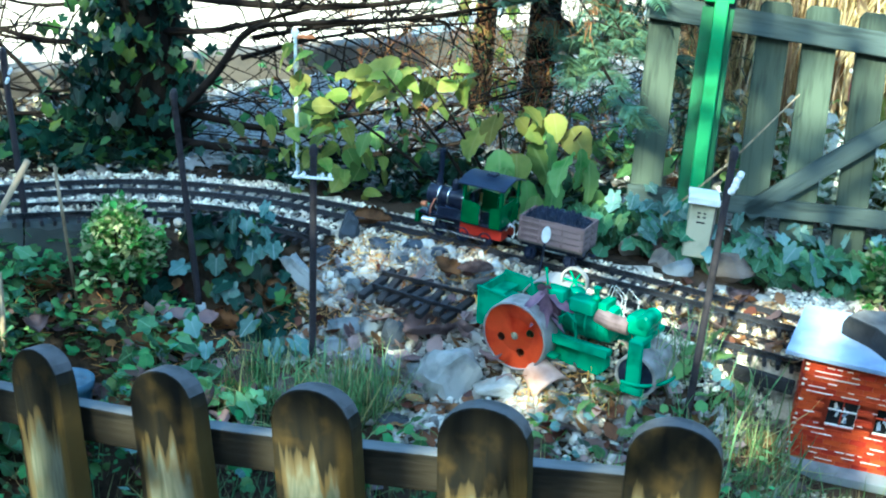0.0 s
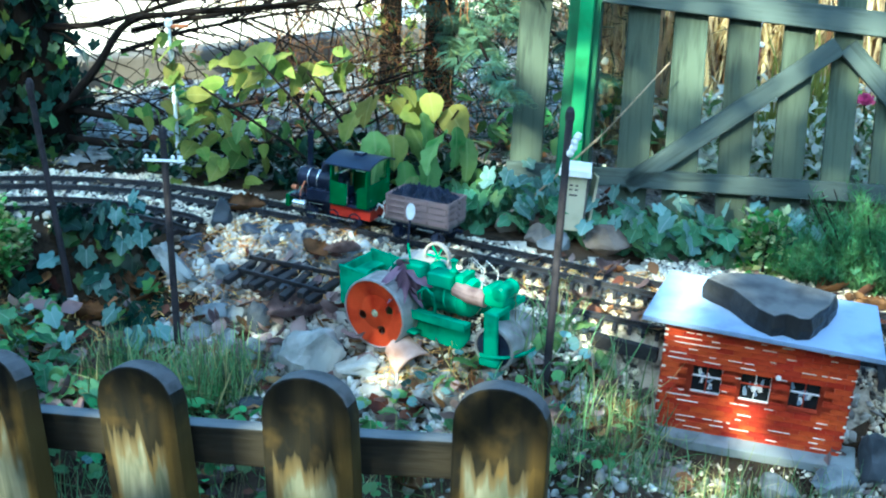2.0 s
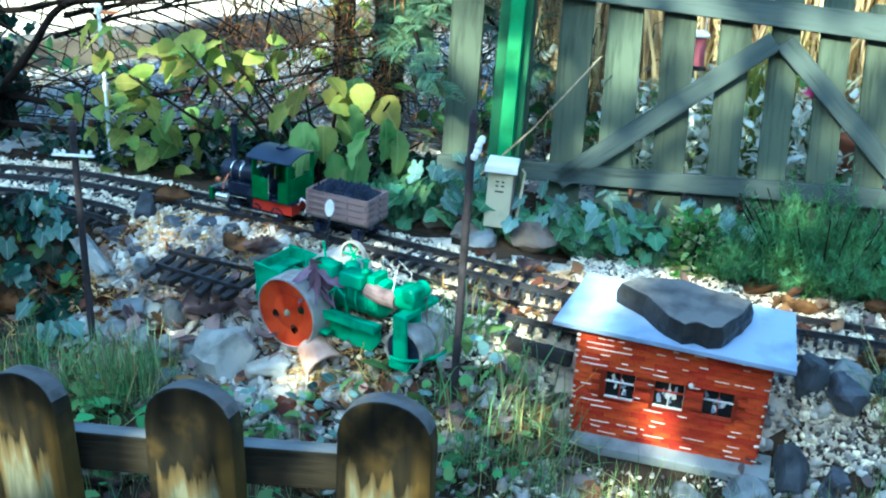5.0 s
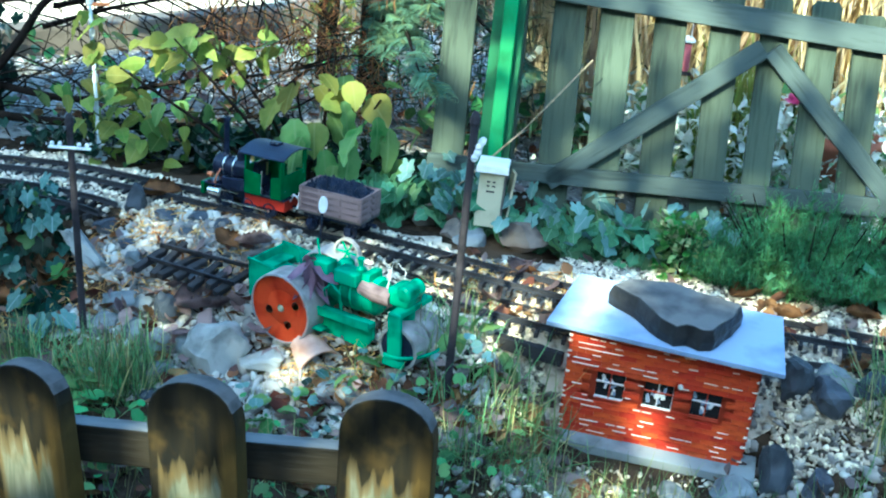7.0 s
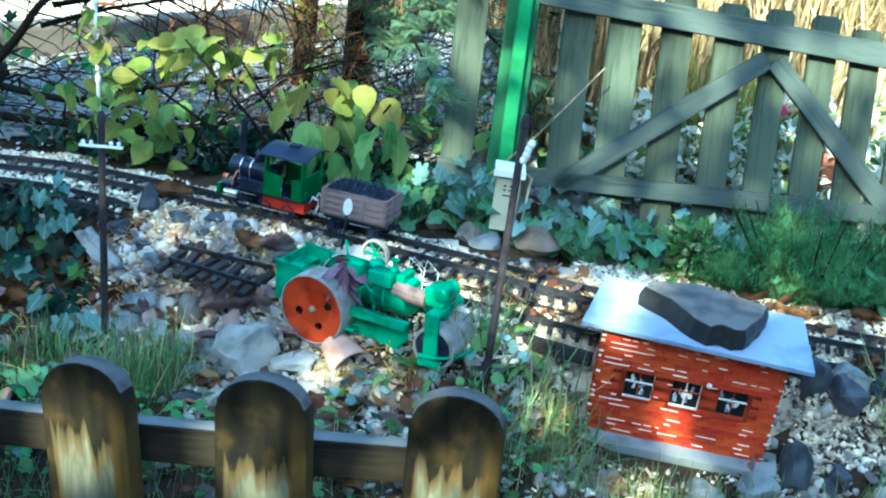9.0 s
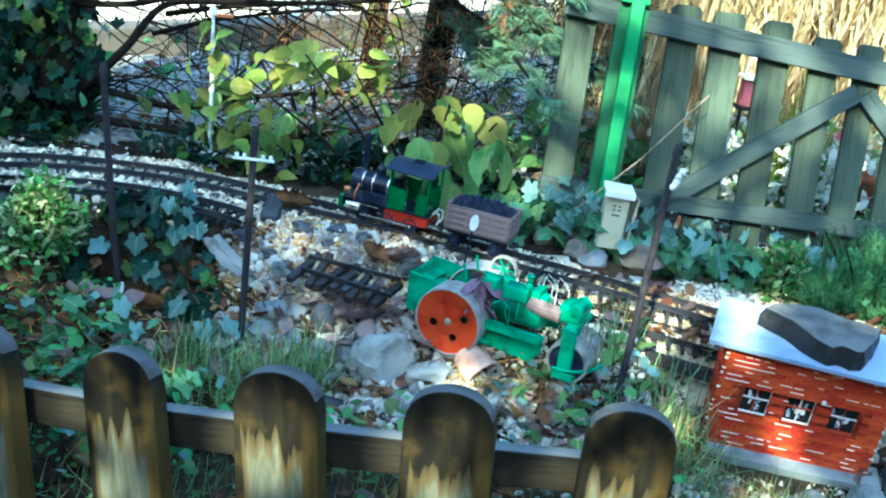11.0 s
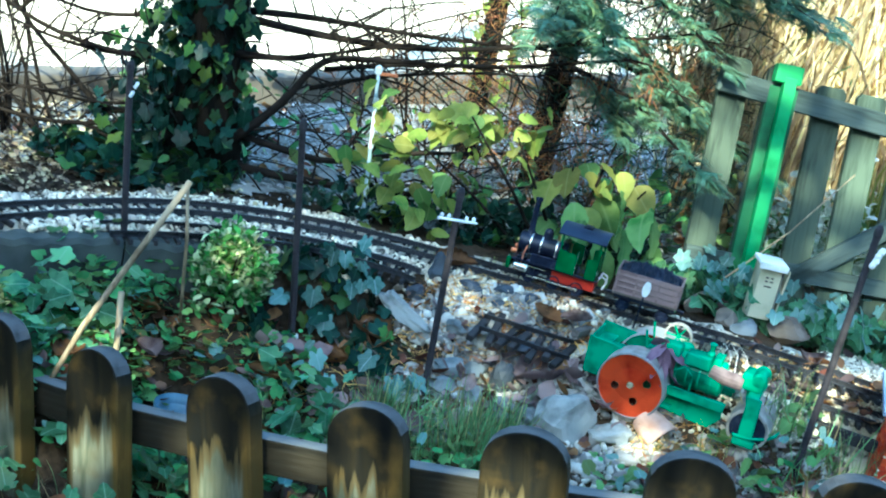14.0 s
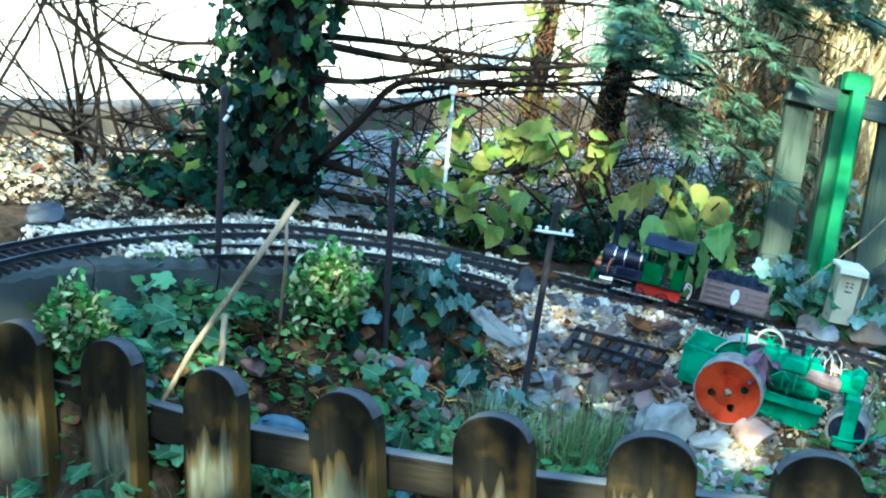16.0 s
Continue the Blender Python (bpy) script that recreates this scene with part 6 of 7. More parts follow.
for i in range(20):
    bm = bmesh.new()
    vs = [bm.verts.new((x * 0.021, y * 0.042, z * 0.03)) for x, y, z in CURLED[0]]
    for f in CURLED[1]:
        bm.faces.new([vs[k] for k in f])
    part("petal", bm, M["dried_purple"], pf, smooth=True, at=pose(0, -0.004 * (i % 3), -0.006 * (i // 3), -70 + 30 * math.sin(i * 2), 20 * math.cos(i), 40 * i))

# weeds and ivy on the low ground
xy = np.concatenate([patch(900, -0.5, 1.66, 0.24, 0.12), patch(420, -0.5, 1.72, 0.13, 0.07), patch(90, -0.72, 1.68, 0.06, 0.05), patch(160, -0.62, 1.5, 0.25, 0.12), patch(240, -0.25, 1.55, 0.22, 0.09), patch(90, 0.05, 1.48, 0.15, 0.06), patch(60, 0.35, 1.45, 0.12, 0.08), patch(240, -0.1, 1.4, 0.5, 0.08), patch(130, -0.56, 1.8, 0.1, 0.05)])
xy = xy[np.hypot(xy[:, 0] + 0.445, xy[:, 1] - 1.685) > 0.05]
n = len(xy)
foliage("weeds", ROUND, settle(xy, 0.0) + np.c_[np.zeros((n, 2)), rng.uniform(0.01, 0.045, n)], turns(n, (25, 22), (0, 22)), rng.uniform(0.006, 0.027, n), M["weed"], "low round-leaved green weeds covering the border", "weeds")
xy = np.concatenate([patch(140, -0.5, 1.66, 0.22, 0.1), patch(36, 0.27, 1.51, 0.18, 0.07), patch(24, -0.2, 1.5, 0.3, 0.1)])
xy = xy[np.hypot(xy[:, 0] + 0.445, xy[:, 1] - 1.685) > 0.05]
n = len(xy)
foliage("pale_weeds", ROUND, settle(xy, 0.02) + np.c_[np.zeros((n, 2)), rng.uniform(0.0, 0.035, n)], turns(n, (25, 22), (0, 22)), rng.uniform(0.012, 0.026, n), M["ivy_pale"], "pale grey-green leaves among the weeds", "weeds")
xy = np.concatenate([patch(200, -0.52, 1.67, 0.2, 0.1), patch(60, -0.3, 1.6, 0.14, 0.07), patch(70, -0.6, 1.5, 0.2, 0.08)])
xy = xy[np.hypot(xy[:, 0] + 0.445, xy[:, 1] - 1.685) > 0.055]
n = len(xy)
foliage("ground_ivy", IVY, settle(xy, 0.015) + np.c_[np.zeros((n, 2)), rng.uniform(0.0, 0.05, n)], turns(n, (-12, 28), (0, 26)), rng.uniform(0.018, 0.042, n), M["ivy"], "mid-green lobed leaves spreading among the weeds", "weeds")
xy = np.concatenate([patch(70, -0.25, 1.87, 0.07, 0.04), patch(50, -0.19, 1.78, 0.05, 0.06), patch(40, -0.33, 1.8, 0.05, 0.05)])
n = len(xy)
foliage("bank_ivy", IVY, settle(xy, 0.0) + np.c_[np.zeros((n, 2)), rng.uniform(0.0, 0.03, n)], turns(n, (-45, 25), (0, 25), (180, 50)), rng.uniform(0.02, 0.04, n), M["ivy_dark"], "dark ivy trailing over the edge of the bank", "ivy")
xy = np.concatenate([patch(14, -0.26, 1.86, 0.08, 0.05), patch(7, -0.21, 1.68, 0.08, 0.03)])
n = len(xy)
foliage("silver_ivy", IVY, settle(xy, 0.03) + np.c_[np.zeros((n, 2)), rng.uniform(0.0, 0.04, n)], turns(n, (-45, 22), (0, 22), (180, 40)), rng.uniform(0.02, 0.036, n), M["ivy_pale"], "silvery blue-veined ivy leaves on the bank", "ivy")
xy = np.concatenate([patch(20, 0.3, 1.55, 0.12, 0.06), patch(14, 0.16, 1.52, 0.12, 0.05), patch(16, 0.42, 1.58, 0.05, 0.03)])
n = len(xy)
foliage("dock_leaves", BROAD, settle(xy, 0.012) + np.c_[np.zeros((n, 2)), rng.uniform(0.0, 0.03, n)], turns(n, (-12, 24), (0, 24)), rng.uniform(0.02, 0.042, n), M["leaf_green"], "broad mid-green dock leaves near the fence", "weeds")
# ivy along the gate's foot
xy = np.concatenate([patch(420, 0.62, 1.89, 0.24, 0.05), patch(190, 0.34, 1.94, 0.12, 0.05), patch(190, 0.93, 1.84, 0.2, 0.06)])
xy = off_track(xy, 0.07)
n = len(xy)
foliage("gate_ivy", IVY, settle(xy, 0.012) + np.c_[np.zeros((n, 2)), rng.uniform(0.0, 0.055, n)], turns(n, (-40, 24), (0, 25), (180, 50)), rng.uniform(0.018, 0.038, n), M["ivy"], "green ivy carpet at the foot of the gate", "ivy")
xy = off_track(np.concatenate([patch(50, 0.6, 1.875, 0.22, 0.05), patch(30, 0.36, 1.93, 0.08, 0.05)]), 0.07)
n = len(xy)
foliage("gate_ivy_pale", IVY, settle(xy, 0.03) + np.c_[np.zeros((n, 2)), rng.uniform(0.0, 0.07, n)], turns(n, (-40, 22), (0, 22), (180, 50)), rng.uniform(0.02, 0.036, n), M["ivy_pale"], "pale bluish ivy leaves at the foot of the gate", "ivy")
# pale sprig of box in front of the gate
def leafy_shrub(name, label, x, y, rx, ry, h, n, lo, hi, mat_, stems):
    """A small shrub: a few stems and many small leaves round them."""
    o = empty_thing(name, label, "shrub", at=pose(x, y, gz(x, y)))
    for i in range(stems):
        t = i * 2.4
        part("stem", tube([(0.2 * rx * math.cos(t), 0.2 * ry * math.sin(t), -0.01), (0.5 * rx * math.cos(t), 0.5 * ry * math.sin(t), h * 0.5), (0.8 * rx * math.cos(t), 0.8 * ry * math.sin(t), h * 0.85)], [0.0022, 0.0017, 0.0008], 5), M["twig"], o)
    p = patch(n, 0, 0, rx, ry)
    foliage("leaves", OVATE, np.c_[p, rng.uniform(0.005, h, n)], turns(n, (25, 32), (0, 30)), rng.uniform(lo, hi, n), mat_, parent=o)
    return o


leafy_shrub("pale_sprig", "cream-edged evergreen sprig beside the ivy", 0.69, 1.84, 0.036, 0.026, 0.1, 330, 0.012, 0.02, M["box"], 6)

# grass
def tuft(cx, cy, rx, ry, n, lo, hi, lean=24):
    xy = patch(n, cx, cy, rx, ry)
    return settle(xy, -0.004), turns(n, (90, lean), (0, 30)), rng.uniform(lo, hi, n)


parts_ = [tuft(-0.11, 1.61, 0.13, 0.05, 900, 0.03, 0.1, 85), tuft(-0.06, 1.6, 0.05, 0.03, 350, 0.06, 0.11, 45), tuft(-0.19, 1.63, 0.04, 0.03, 260, 0.05, 0.1, 50), tuft(0.0, 1.44, 0.4, 0.05, 800, 0.03, 0.08, 62), tuft(0.43, 1.5, 0.1, 0.055, 420, 0.04, 0.11, 80), tuft(0.6, 1.4, 0.22, 0.04, 300, 0.02, 0.06, 45), tuft(-0.4, 1.66, 0.1, 0.06, 200, 0.04, 0.08, 45),
          tuft(0.97, 1.53, 0.09, 0.08, 900, 0.05, 0.13, 35), tuft(0.56, 1.45, 0.2, 0.05, 900, 0.02, 0.07, 60), tuft(0.46, 1.52, 0.05, 0.05, 120, 0.06, 0.13, 75), tuft(-0.55, 1.5, 0.3, 0.05, 200, 0.04, 0.08, 45), tuft(0.36, 1.6, 0.05, 0.03, 90, 0.04, 0.1, 35), tuft(0.27, 1.58, 0.03, 0.02, 50, 0.04, 0.07, 40), tuft(0.9, 1.42, 0.12, 0.06, 250, 0.04, 0.09, 45)]
foliage("grass", BLADE, np.concatenate([p[0] for p in parts_]), np.concatenate([p[1] for p in parts_]), np.concatenate([p[2] for p in parts_])[:, None] * np.array((0.36, 1, 1)), M["grass"], "long untidy grass blades between stones and fence", "grass")
# moss beside the wheel
xy = np.concatenate([patch(420, 0.16, 1.59, 0.06, 0.03), patch(300, -0.02, 1.97, 0.1, 0.02)])
foliage("moss", BLADE, settle(xy, -0.002), turns(len(xy), (90, 40), (0, 30)), rng.uniform(0.008, 0.02, len(xy)), M["leaf_yellow"], "yellow-green moss on the ground", "moss")


# ---- shrubs ----
def box_bush(cx, cy, r, h, n, seed):
    o = empty_thing("box_bush", "small clipped box bush with cream-edged leaves", "shrub", "box bushes", at=pose(cx, cy, gz(cx, cy)))
    rr = random.Random(seed)
    for i in range(9):
        a = rr.uniform(0, 6.28)
        part("stem", tube([(0, 0, -0.01), (0.3 * r * math.cos(a), 0.3 * r * math.sin(a), h * 0.45), (0.8 * r * math.cos(a), 0.8 * r * math.sin(a), h * 0.85)], [0.0026, 0.002, 0.001], 6), M["twig"], o)
    # shoots with leaves all the way up
    ns = n // 14
    a, q = rng.uniform(0, 2 * np.pi, ns), np.sqrt(rng.uniform(0, 1, ns))
    zz = rng.uniform(0.3, 1, ns)
    wide = np.sin(np.clip(zz, 0, 1) * np.pi * 0.82 + 0.12) * (1 + 0.18 * np.sin(a * 3 + seed))
    c = np.stack([r * q * wide * np.cos(a), r * q * wide * np.sin(a), h * zz * (1 - 0.18 * q * q)], 1)
    c = np.repeat(c, 14, 0) + rng.normal(0, 1, (ns * 14, 3)) * np.array((0.0055, 0.0055, 0.012))
    foliage("leaves", OVATE, c, turns(len(c), (35, 30), (0, 30)), rng.uniform(0.01, 0.017, len(c)), M["box"], parent=o)
    return o


box_bush(-0.405, 1.79, 0.05, 0.125, 2600, 1)
box_bush(-0.735, 1.675, 0.04, 0.1, 1800, 2)
box_bush(-0.95, 1.62, 0.05, 0.14, 1600, 3)

# fine-needled bush in front of the gate
hb = empty_thing("heath_bush", "feathery fine-leaved green bush in front of the gate", "shrub", at=pose(0.87, 1.835, gz(0.87, 1.835)))
shoots, per = 520, 34
a, q = rng.uniform(0, 2 * np.pi, shoots), np.sqrt(rng.uniform(0, 1, shoots))
foot = np.stack([0.13 * q * np.cos(a), 0.05 * q * np.sin(a), rng.uniform(0.0, 0.07, shoots) * (1 - q)], 1)
lean = np.stack([0.9 * q * np.cos(a) + rng.normal(0, 0.25, shoots), 0.8 * q * np.sin(a) + rng.normal(0, 0.25, shoots) - 0.15, np.ones(shoots)], 1)
lean /= np.linalg.norm(lean, axis=1)[:, None]
reach = rng.uniform(0.07, 0.135, shoots) * (1.1 - 0.35 * q)
t = np.tile(np.linspace(0.1, 1, per), shoots)
g = lambda v: np.repeat(v, per, 0)
c = g(foot) + g(lean) * (g(reach) * t)[:, None] + np.c_[0.25 * g(lean)[:, :2], np.zeros(shoots * per)] * (g(reach) * t * t)[:, None]
n = len(c)
foliage("foliage", BLADE, c, turns(n, (48, 24), (0, 40)), np.stack([rng.uniform(0.012, 0.02, n) * 1.3, rng.uniform(0.011, 0.021, n), rng.uniform(0.012, 0.02, n)], 1), M["heath"], parent=hb, smooth=False)
for i in range(16):
    t = i * 2.4
    part("stem", tube([(0.05 * math.cos(t), 0.03 * math.sin(t), -0.01), (0.09 * math.cos(t), 0.05 * math.sin(t), 0.07), (0.13 * math.cos(t), 0.07 * math.sin(t), 0.13)], [0.002, 0.0015, 0.0008], 5), M["twig"], hb)

# broad-leaved shrub behind the rails
lp = empty_thing("broad_leaved_shrub", "shrub with large drooping green and yellowing heart-shaped leaves", "shrub", at=pose(0.16, 2.06, 0.37))


def hang(pts, size, mat_, spread, nm, shape=HEART, droop=-42):
    pts = np.asarray(pts, float) - np.array((0.16, 2.06, 0.37)) + rng.normal(0, 1, (len(pts), 3)) * np.array((0.006, 0.018, 0.006))
    k = len(pts)
    foliage(nm, shape, pts, turns(k, (droop, 22), (0, 30), (180, spread)), size * rng.uniform(0.8, 1.2, k), mat_, parent=lp)


BIG = [(0.105, 1.985, 0.44), (0.16, 1.985, 0.455), (0.123, 1.99, 0.495), (0.231, 1.99, 0.505), (0.264, 1.985, 0.45), (0.197, 2.0, 0.535), (0.172, 1.99, 0.5), (0.138, 1.99, 0.41), (0.275, 1.995, 0.49), (0.296, 1.99, 0.43), (0.188, 1.995, 0.44)]
MID = [(0.165, 2.03, 0.568), (0.12, 2.03, 0.548), (0.21, 2.03, 0.55), (0.175, 2.03, 0.52), (0.14, 2.03, 0.54), (0.155, 2.03, 0.5), (0.19, 2.03, 0.535), (0.235, 2.03, 0.535), (0.1, 2.05, 0.52)]
hang(BIG + [(0.105, 2.0, 0.455), (0.075, 2.01, 0.42), (0.21, 2.0, 0.47), (0.25, 2.0, 0.52), (0.15, 2.01, 0.48), (0.28, 2.0, 0.455)], 0.076, M["leaf_green"], 45, "leaves", BROAD, -62)
hang(MID, 0.052, M["leaf_yellow"], 60, "yellowing_leaves", HEART, -25)
YEL = [(-0.183, 0.564), (-0.149, 0.534), (-0.167, 0.52), (-0.096, 0.554), (-0.07, 0.524), (-0.048, 0.574), (-0.009, 0.584), (0.018, 0.55), (-0.035, 0.548), (-0.203, 0.473), (-0.186, 0.451), (-0.142, 0.453), (-0.106, 0.436), (-0.071, 0.414), (-0.098, 0.39), (-0.151, 0.406), (-0.053, 0.466),
       (-0.132, 0.485), (-0.229, 0.495), (-0.087, 0.581), (0.07, 0.6), (0.06, 0.565), (-0.2, 0.6)]
yx = np.array([(x + rng.normal(0, 0.016), 2.1 + rng.normal(0, 0.02), z + 0.012 + rng.normal(0, 0.012)) for x, z in YEL for _ in range(5 + 2 * (z < 0.46))])
hang(yx[::2], 0.036, M["leaf_yellow"], 80, "small_yellow_leaves", HEART, -28)
hang(yx[1::2] - np.array((0.01, 0, 0.012)), 0.036, M["leaf_olive"], 90, "small_olive_leaves", BROAD, -20)
k = 14
hang(np.stack([rng.normal(0.02, 0.13, k), rng.uniform(2.05, 2.2, k), rng.uniform(0.38, 0.55, k)], 1), 0.038, M["leaf_green"], 60, "small_leaves")
for x0, x1, z1 in ((0.16, 0.25, 0.53), (0.15, 0.12, 0.55), (0.16, 0.02, 0.58), (0.14, -0.06, 0.6), (0.17, 0.3, 0.47), (0.12, -0.14, 0.55), (0.15, 0.18, 0.6)):
    x0 -= 0.16
    x1 -= 0.16
    part("stem", tube([(x0, 0, -0.02), ((x0 + x1) / 2, -0.01, 0.5 * (z1 - 0.37)), (x1, -0.03, z1 - 0.37)], [0.0035, 0.0028, 0.0015], 6), M["twig"], lp)
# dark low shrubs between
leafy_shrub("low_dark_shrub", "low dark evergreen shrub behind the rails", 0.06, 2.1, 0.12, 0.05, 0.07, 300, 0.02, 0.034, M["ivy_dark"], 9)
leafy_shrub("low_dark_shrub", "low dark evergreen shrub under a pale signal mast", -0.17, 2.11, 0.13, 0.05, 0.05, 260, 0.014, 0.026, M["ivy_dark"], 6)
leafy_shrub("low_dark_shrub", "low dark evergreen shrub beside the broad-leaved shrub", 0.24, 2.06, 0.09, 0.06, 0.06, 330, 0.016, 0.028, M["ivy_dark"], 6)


# bare stems against the light
def bare_shrub(x, y, seed, stems, lean):
    o = empty_thing("bare_shrub", "leafless shrub of thin arching dark stems", "shrub", "bare shrubs", at=pose(x, y, gz(x, y)))
    r = random.Random(seed)
    for _ in range(stems):
        d = Vector((lean + r.uniform(-0.55, 0.55), r.uniform(-0.25, 0.35), r.uniform(0.55, 1.1)))
        l = r.uniform(0.35, 0.75)
        p = [Vector((r.uniform(-0.05, 0.05), r.uniform(-0.04, 0.04), -0.02))]
        for k in range(6):
            p.append(p[-1] + d.normalized() * l / 6)
            d += Vector((r.uniform(-0.22, 0.22) + 0.1 * d.x, r.uniform(-0.15, 0.15), r.uniform(-0.22, 0.1)))
        w = r.uniform(0.0022, 0.0046)
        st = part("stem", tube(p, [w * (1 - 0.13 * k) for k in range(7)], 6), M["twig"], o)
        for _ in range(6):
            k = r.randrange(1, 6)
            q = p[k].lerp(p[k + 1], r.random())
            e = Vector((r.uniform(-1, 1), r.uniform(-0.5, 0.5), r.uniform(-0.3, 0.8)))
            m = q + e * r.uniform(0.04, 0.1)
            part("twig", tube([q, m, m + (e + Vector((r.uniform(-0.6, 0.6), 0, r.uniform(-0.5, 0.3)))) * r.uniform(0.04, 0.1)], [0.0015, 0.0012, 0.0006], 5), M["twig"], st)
    return o


bare_shrub(-0.72, 2.3, 3, 11, -0.5)
bare_shrub(-0.98, 2.32, 8, 8, -0.2)
bare_shrub(0.0, 2.55, 14, 4, 0.1)
bare_shrub(-0.16, 2.5, 19, 4, 0.3)


# ---- trees and what stands behind ----
def ivy_tree():
    o = empty_thing("ivy_clad_tree", "old tree trunk thickly clad in dark ivy with bare limbs", "tree", at=Matrix.Translation((-0.56, 0.01, 1.024)) @ Matrix.Scale(0.894, 4) @ Matrix.Translation((0.56, -0.01, -1.024)) @ pose(-0.45, 2.5, 0.35))
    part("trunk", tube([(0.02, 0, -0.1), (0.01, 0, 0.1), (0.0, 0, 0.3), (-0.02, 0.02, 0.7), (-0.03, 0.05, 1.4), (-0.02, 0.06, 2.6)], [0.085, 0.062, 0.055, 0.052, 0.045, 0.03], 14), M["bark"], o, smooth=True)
    limbs = [
        [(0.0, -0.02, 0.02), (0.07, -0.05, 0.05), (0.14, -0.06, 0.13), (0.2, -0.06, 0.215), (0.3, -0.08, 0.24), (0.5, -0.1, 0.27), (0.75, -0.1, 0.33)],
        [(0.0, 0.0, 0.26), (0.2, -0.02, 0.255), (0.4, -0.03, 0.27), (0.65, -0.05, 0.33), (0.9, -0.05, 0.4)],
        [(0.0, 0.0, 0.33), (0.25, 0.05, 0.35), (0.5, 0.06, 0.4), (0.8, 0.05, 0.42)],
        [(0.0, 0.0, 0.2), (-0.12, -0.03, 0.16), (-0.3, -0.04, 0.19), (-0.5, -0.02, 0.3), (-0.7, 0.0, 0.42)],
        [(0.0, 0.0, 0.12), (-0.15, -0.02, 0.05), (-0.24, 0.02, 0.1), (-0.36, 0.04, 0.22), (-0.42, 0.05, 0.38)],
        [(0.0, 0.0, 0.36), (-0.2, -0.02, 0.34), (-0.36, -0.02, 0.42), (-0.5, 0.0, 0.5)],
        [(-0.02, 0.0, 0.05), (-0.25, -0.05, 0.02), (-0.45, -0.05, 0.04), (-0.7, -0.02, 0.03)],
        [(0.0, 0.0, 0.45), (0.2, 0.1, 0.5), (0.6, 0.15, 0.5), (1.0, 0.1, 0.62)],
    ]
    inv = o.matrix_world.inverted()
    limbs += [[inv @ Vector(p) for p in l] for l in (
        [(-0.41, 2.24, 0.455), (-0.371, 2.2, 0.462), (-0.256, 2.2, 0.447), (-0.177, 2.2, 0.464), (-0.091, 2.2, 0.487), (0.036, 2.2, 0.508), (0.146, 2.2, 0.534)],
        [(-0.42, 2.24, 0.41), (-0.379, 2.2, 0.412), (-0.262, 2.2, 0.407), (-0.145, 2.2, 0.408), (-0.049, 2.2, 0.421), (0.037, 2.2, 0.44), (0.111, 2.2, 0.462)],
        [(-0.48, 2.24, 0.6), (-0.419, 2.2, 0.598), (-0.337, 2.2, 0.606), (-0.291, 2.2, 0.619), (-0.236, 2.2, 0.637), (-0.15, 2.2, 0.665)],
        [(-0.279, 2.19, 0.6), (-0.201, 2.2, 0.618), (-0.142, 2.2, 0.63), (-0.038, 2.2, 0.647), (0.1, 2.2, 0.67)],
        [(-0.297, 2.19, 0.565), (-0.22, 2.2, 0.592), (-0.162, 2.2, 0.609), (-0.038, 2.2, 0.636), (0.08, 2.21, 0.65)],
        [(-0.43, 2.25, 0.66), (-0.3, 2.26, 0.668), (-0.1, 2.27, 0.672), (0.15, 2.28, 0.69)],
        [(-0.5, 2.25, 0.58), (-0.6, 2.22, 0.56), (-0.72, 2.2, 0.575), (-0.85, 2.2, 0.62)],
        [(-0.5, 2.25, 0.64), (-0.64, 2.24, 0.615), (-0.75, 2.24, 0.64), (-0.82, 2.24, 0.7)],
        [(-0.5, 2.23, 0.5), (-0.62, 2.2, 0.48), (-0.75, 2.2, 0.485), (-0.9, 2.2, 0.475)],
    )]
    rr = random.Random(9)
    for i, l in enumerate(limbs):
        r0 = (0.018, 0.015, 0.012, 0.011, 0.013, 0.009, 0.009, 0.013, 0.015, 0.018, 0.014, 0.01, 0.009, 0.014, 0.009, 0.008, 0.007)[i]
        pts = smooth_line(l, 5)
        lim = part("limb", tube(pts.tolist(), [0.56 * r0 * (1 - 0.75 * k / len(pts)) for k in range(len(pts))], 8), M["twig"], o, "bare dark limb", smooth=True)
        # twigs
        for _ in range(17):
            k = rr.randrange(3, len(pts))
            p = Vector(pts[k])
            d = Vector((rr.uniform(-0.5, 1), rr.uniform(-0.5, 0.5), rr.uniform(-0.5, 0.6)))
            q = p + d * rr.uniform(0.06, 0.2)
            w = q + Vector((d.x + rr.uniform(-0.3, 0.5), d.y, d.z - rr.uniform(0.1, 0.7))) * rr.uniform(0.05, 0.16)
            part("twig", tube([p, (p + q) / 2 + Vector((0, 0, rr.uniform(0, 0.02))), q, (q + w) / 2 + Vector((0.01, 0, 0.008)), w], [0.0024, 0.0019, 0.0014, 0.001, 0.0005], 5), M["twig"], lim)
    # ivy round the trunk
    n = 2300
    zz = rng.uniform(-0.02, 0.75, n)
    a = rng.uniform(0, 2 * np.pi, n)
    r = 0.046 + np.abs(rng.normal(0, 0.034, n)) * (1.25 - 1.1 * np.clip(zz, 0, 0.8)) + 0.028 * np.sin(a * 3 + zz * 19) * np.sin(zz * 31 + a) + 0.08 * np.clip(0.2 - zz, 0, 1)
    c = np.stack([r * np.cos(a) * np.where(np.cos(a) < 0, 1.25, 0.8) - 0.005, r * np.sin(a) * 0.8, zz], 1)
    rot = turns(n, (-55, 25), (0, 25), (180, 60))
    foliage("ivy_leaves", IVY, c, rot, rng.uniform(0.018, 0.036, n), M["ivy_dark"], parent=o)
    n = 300
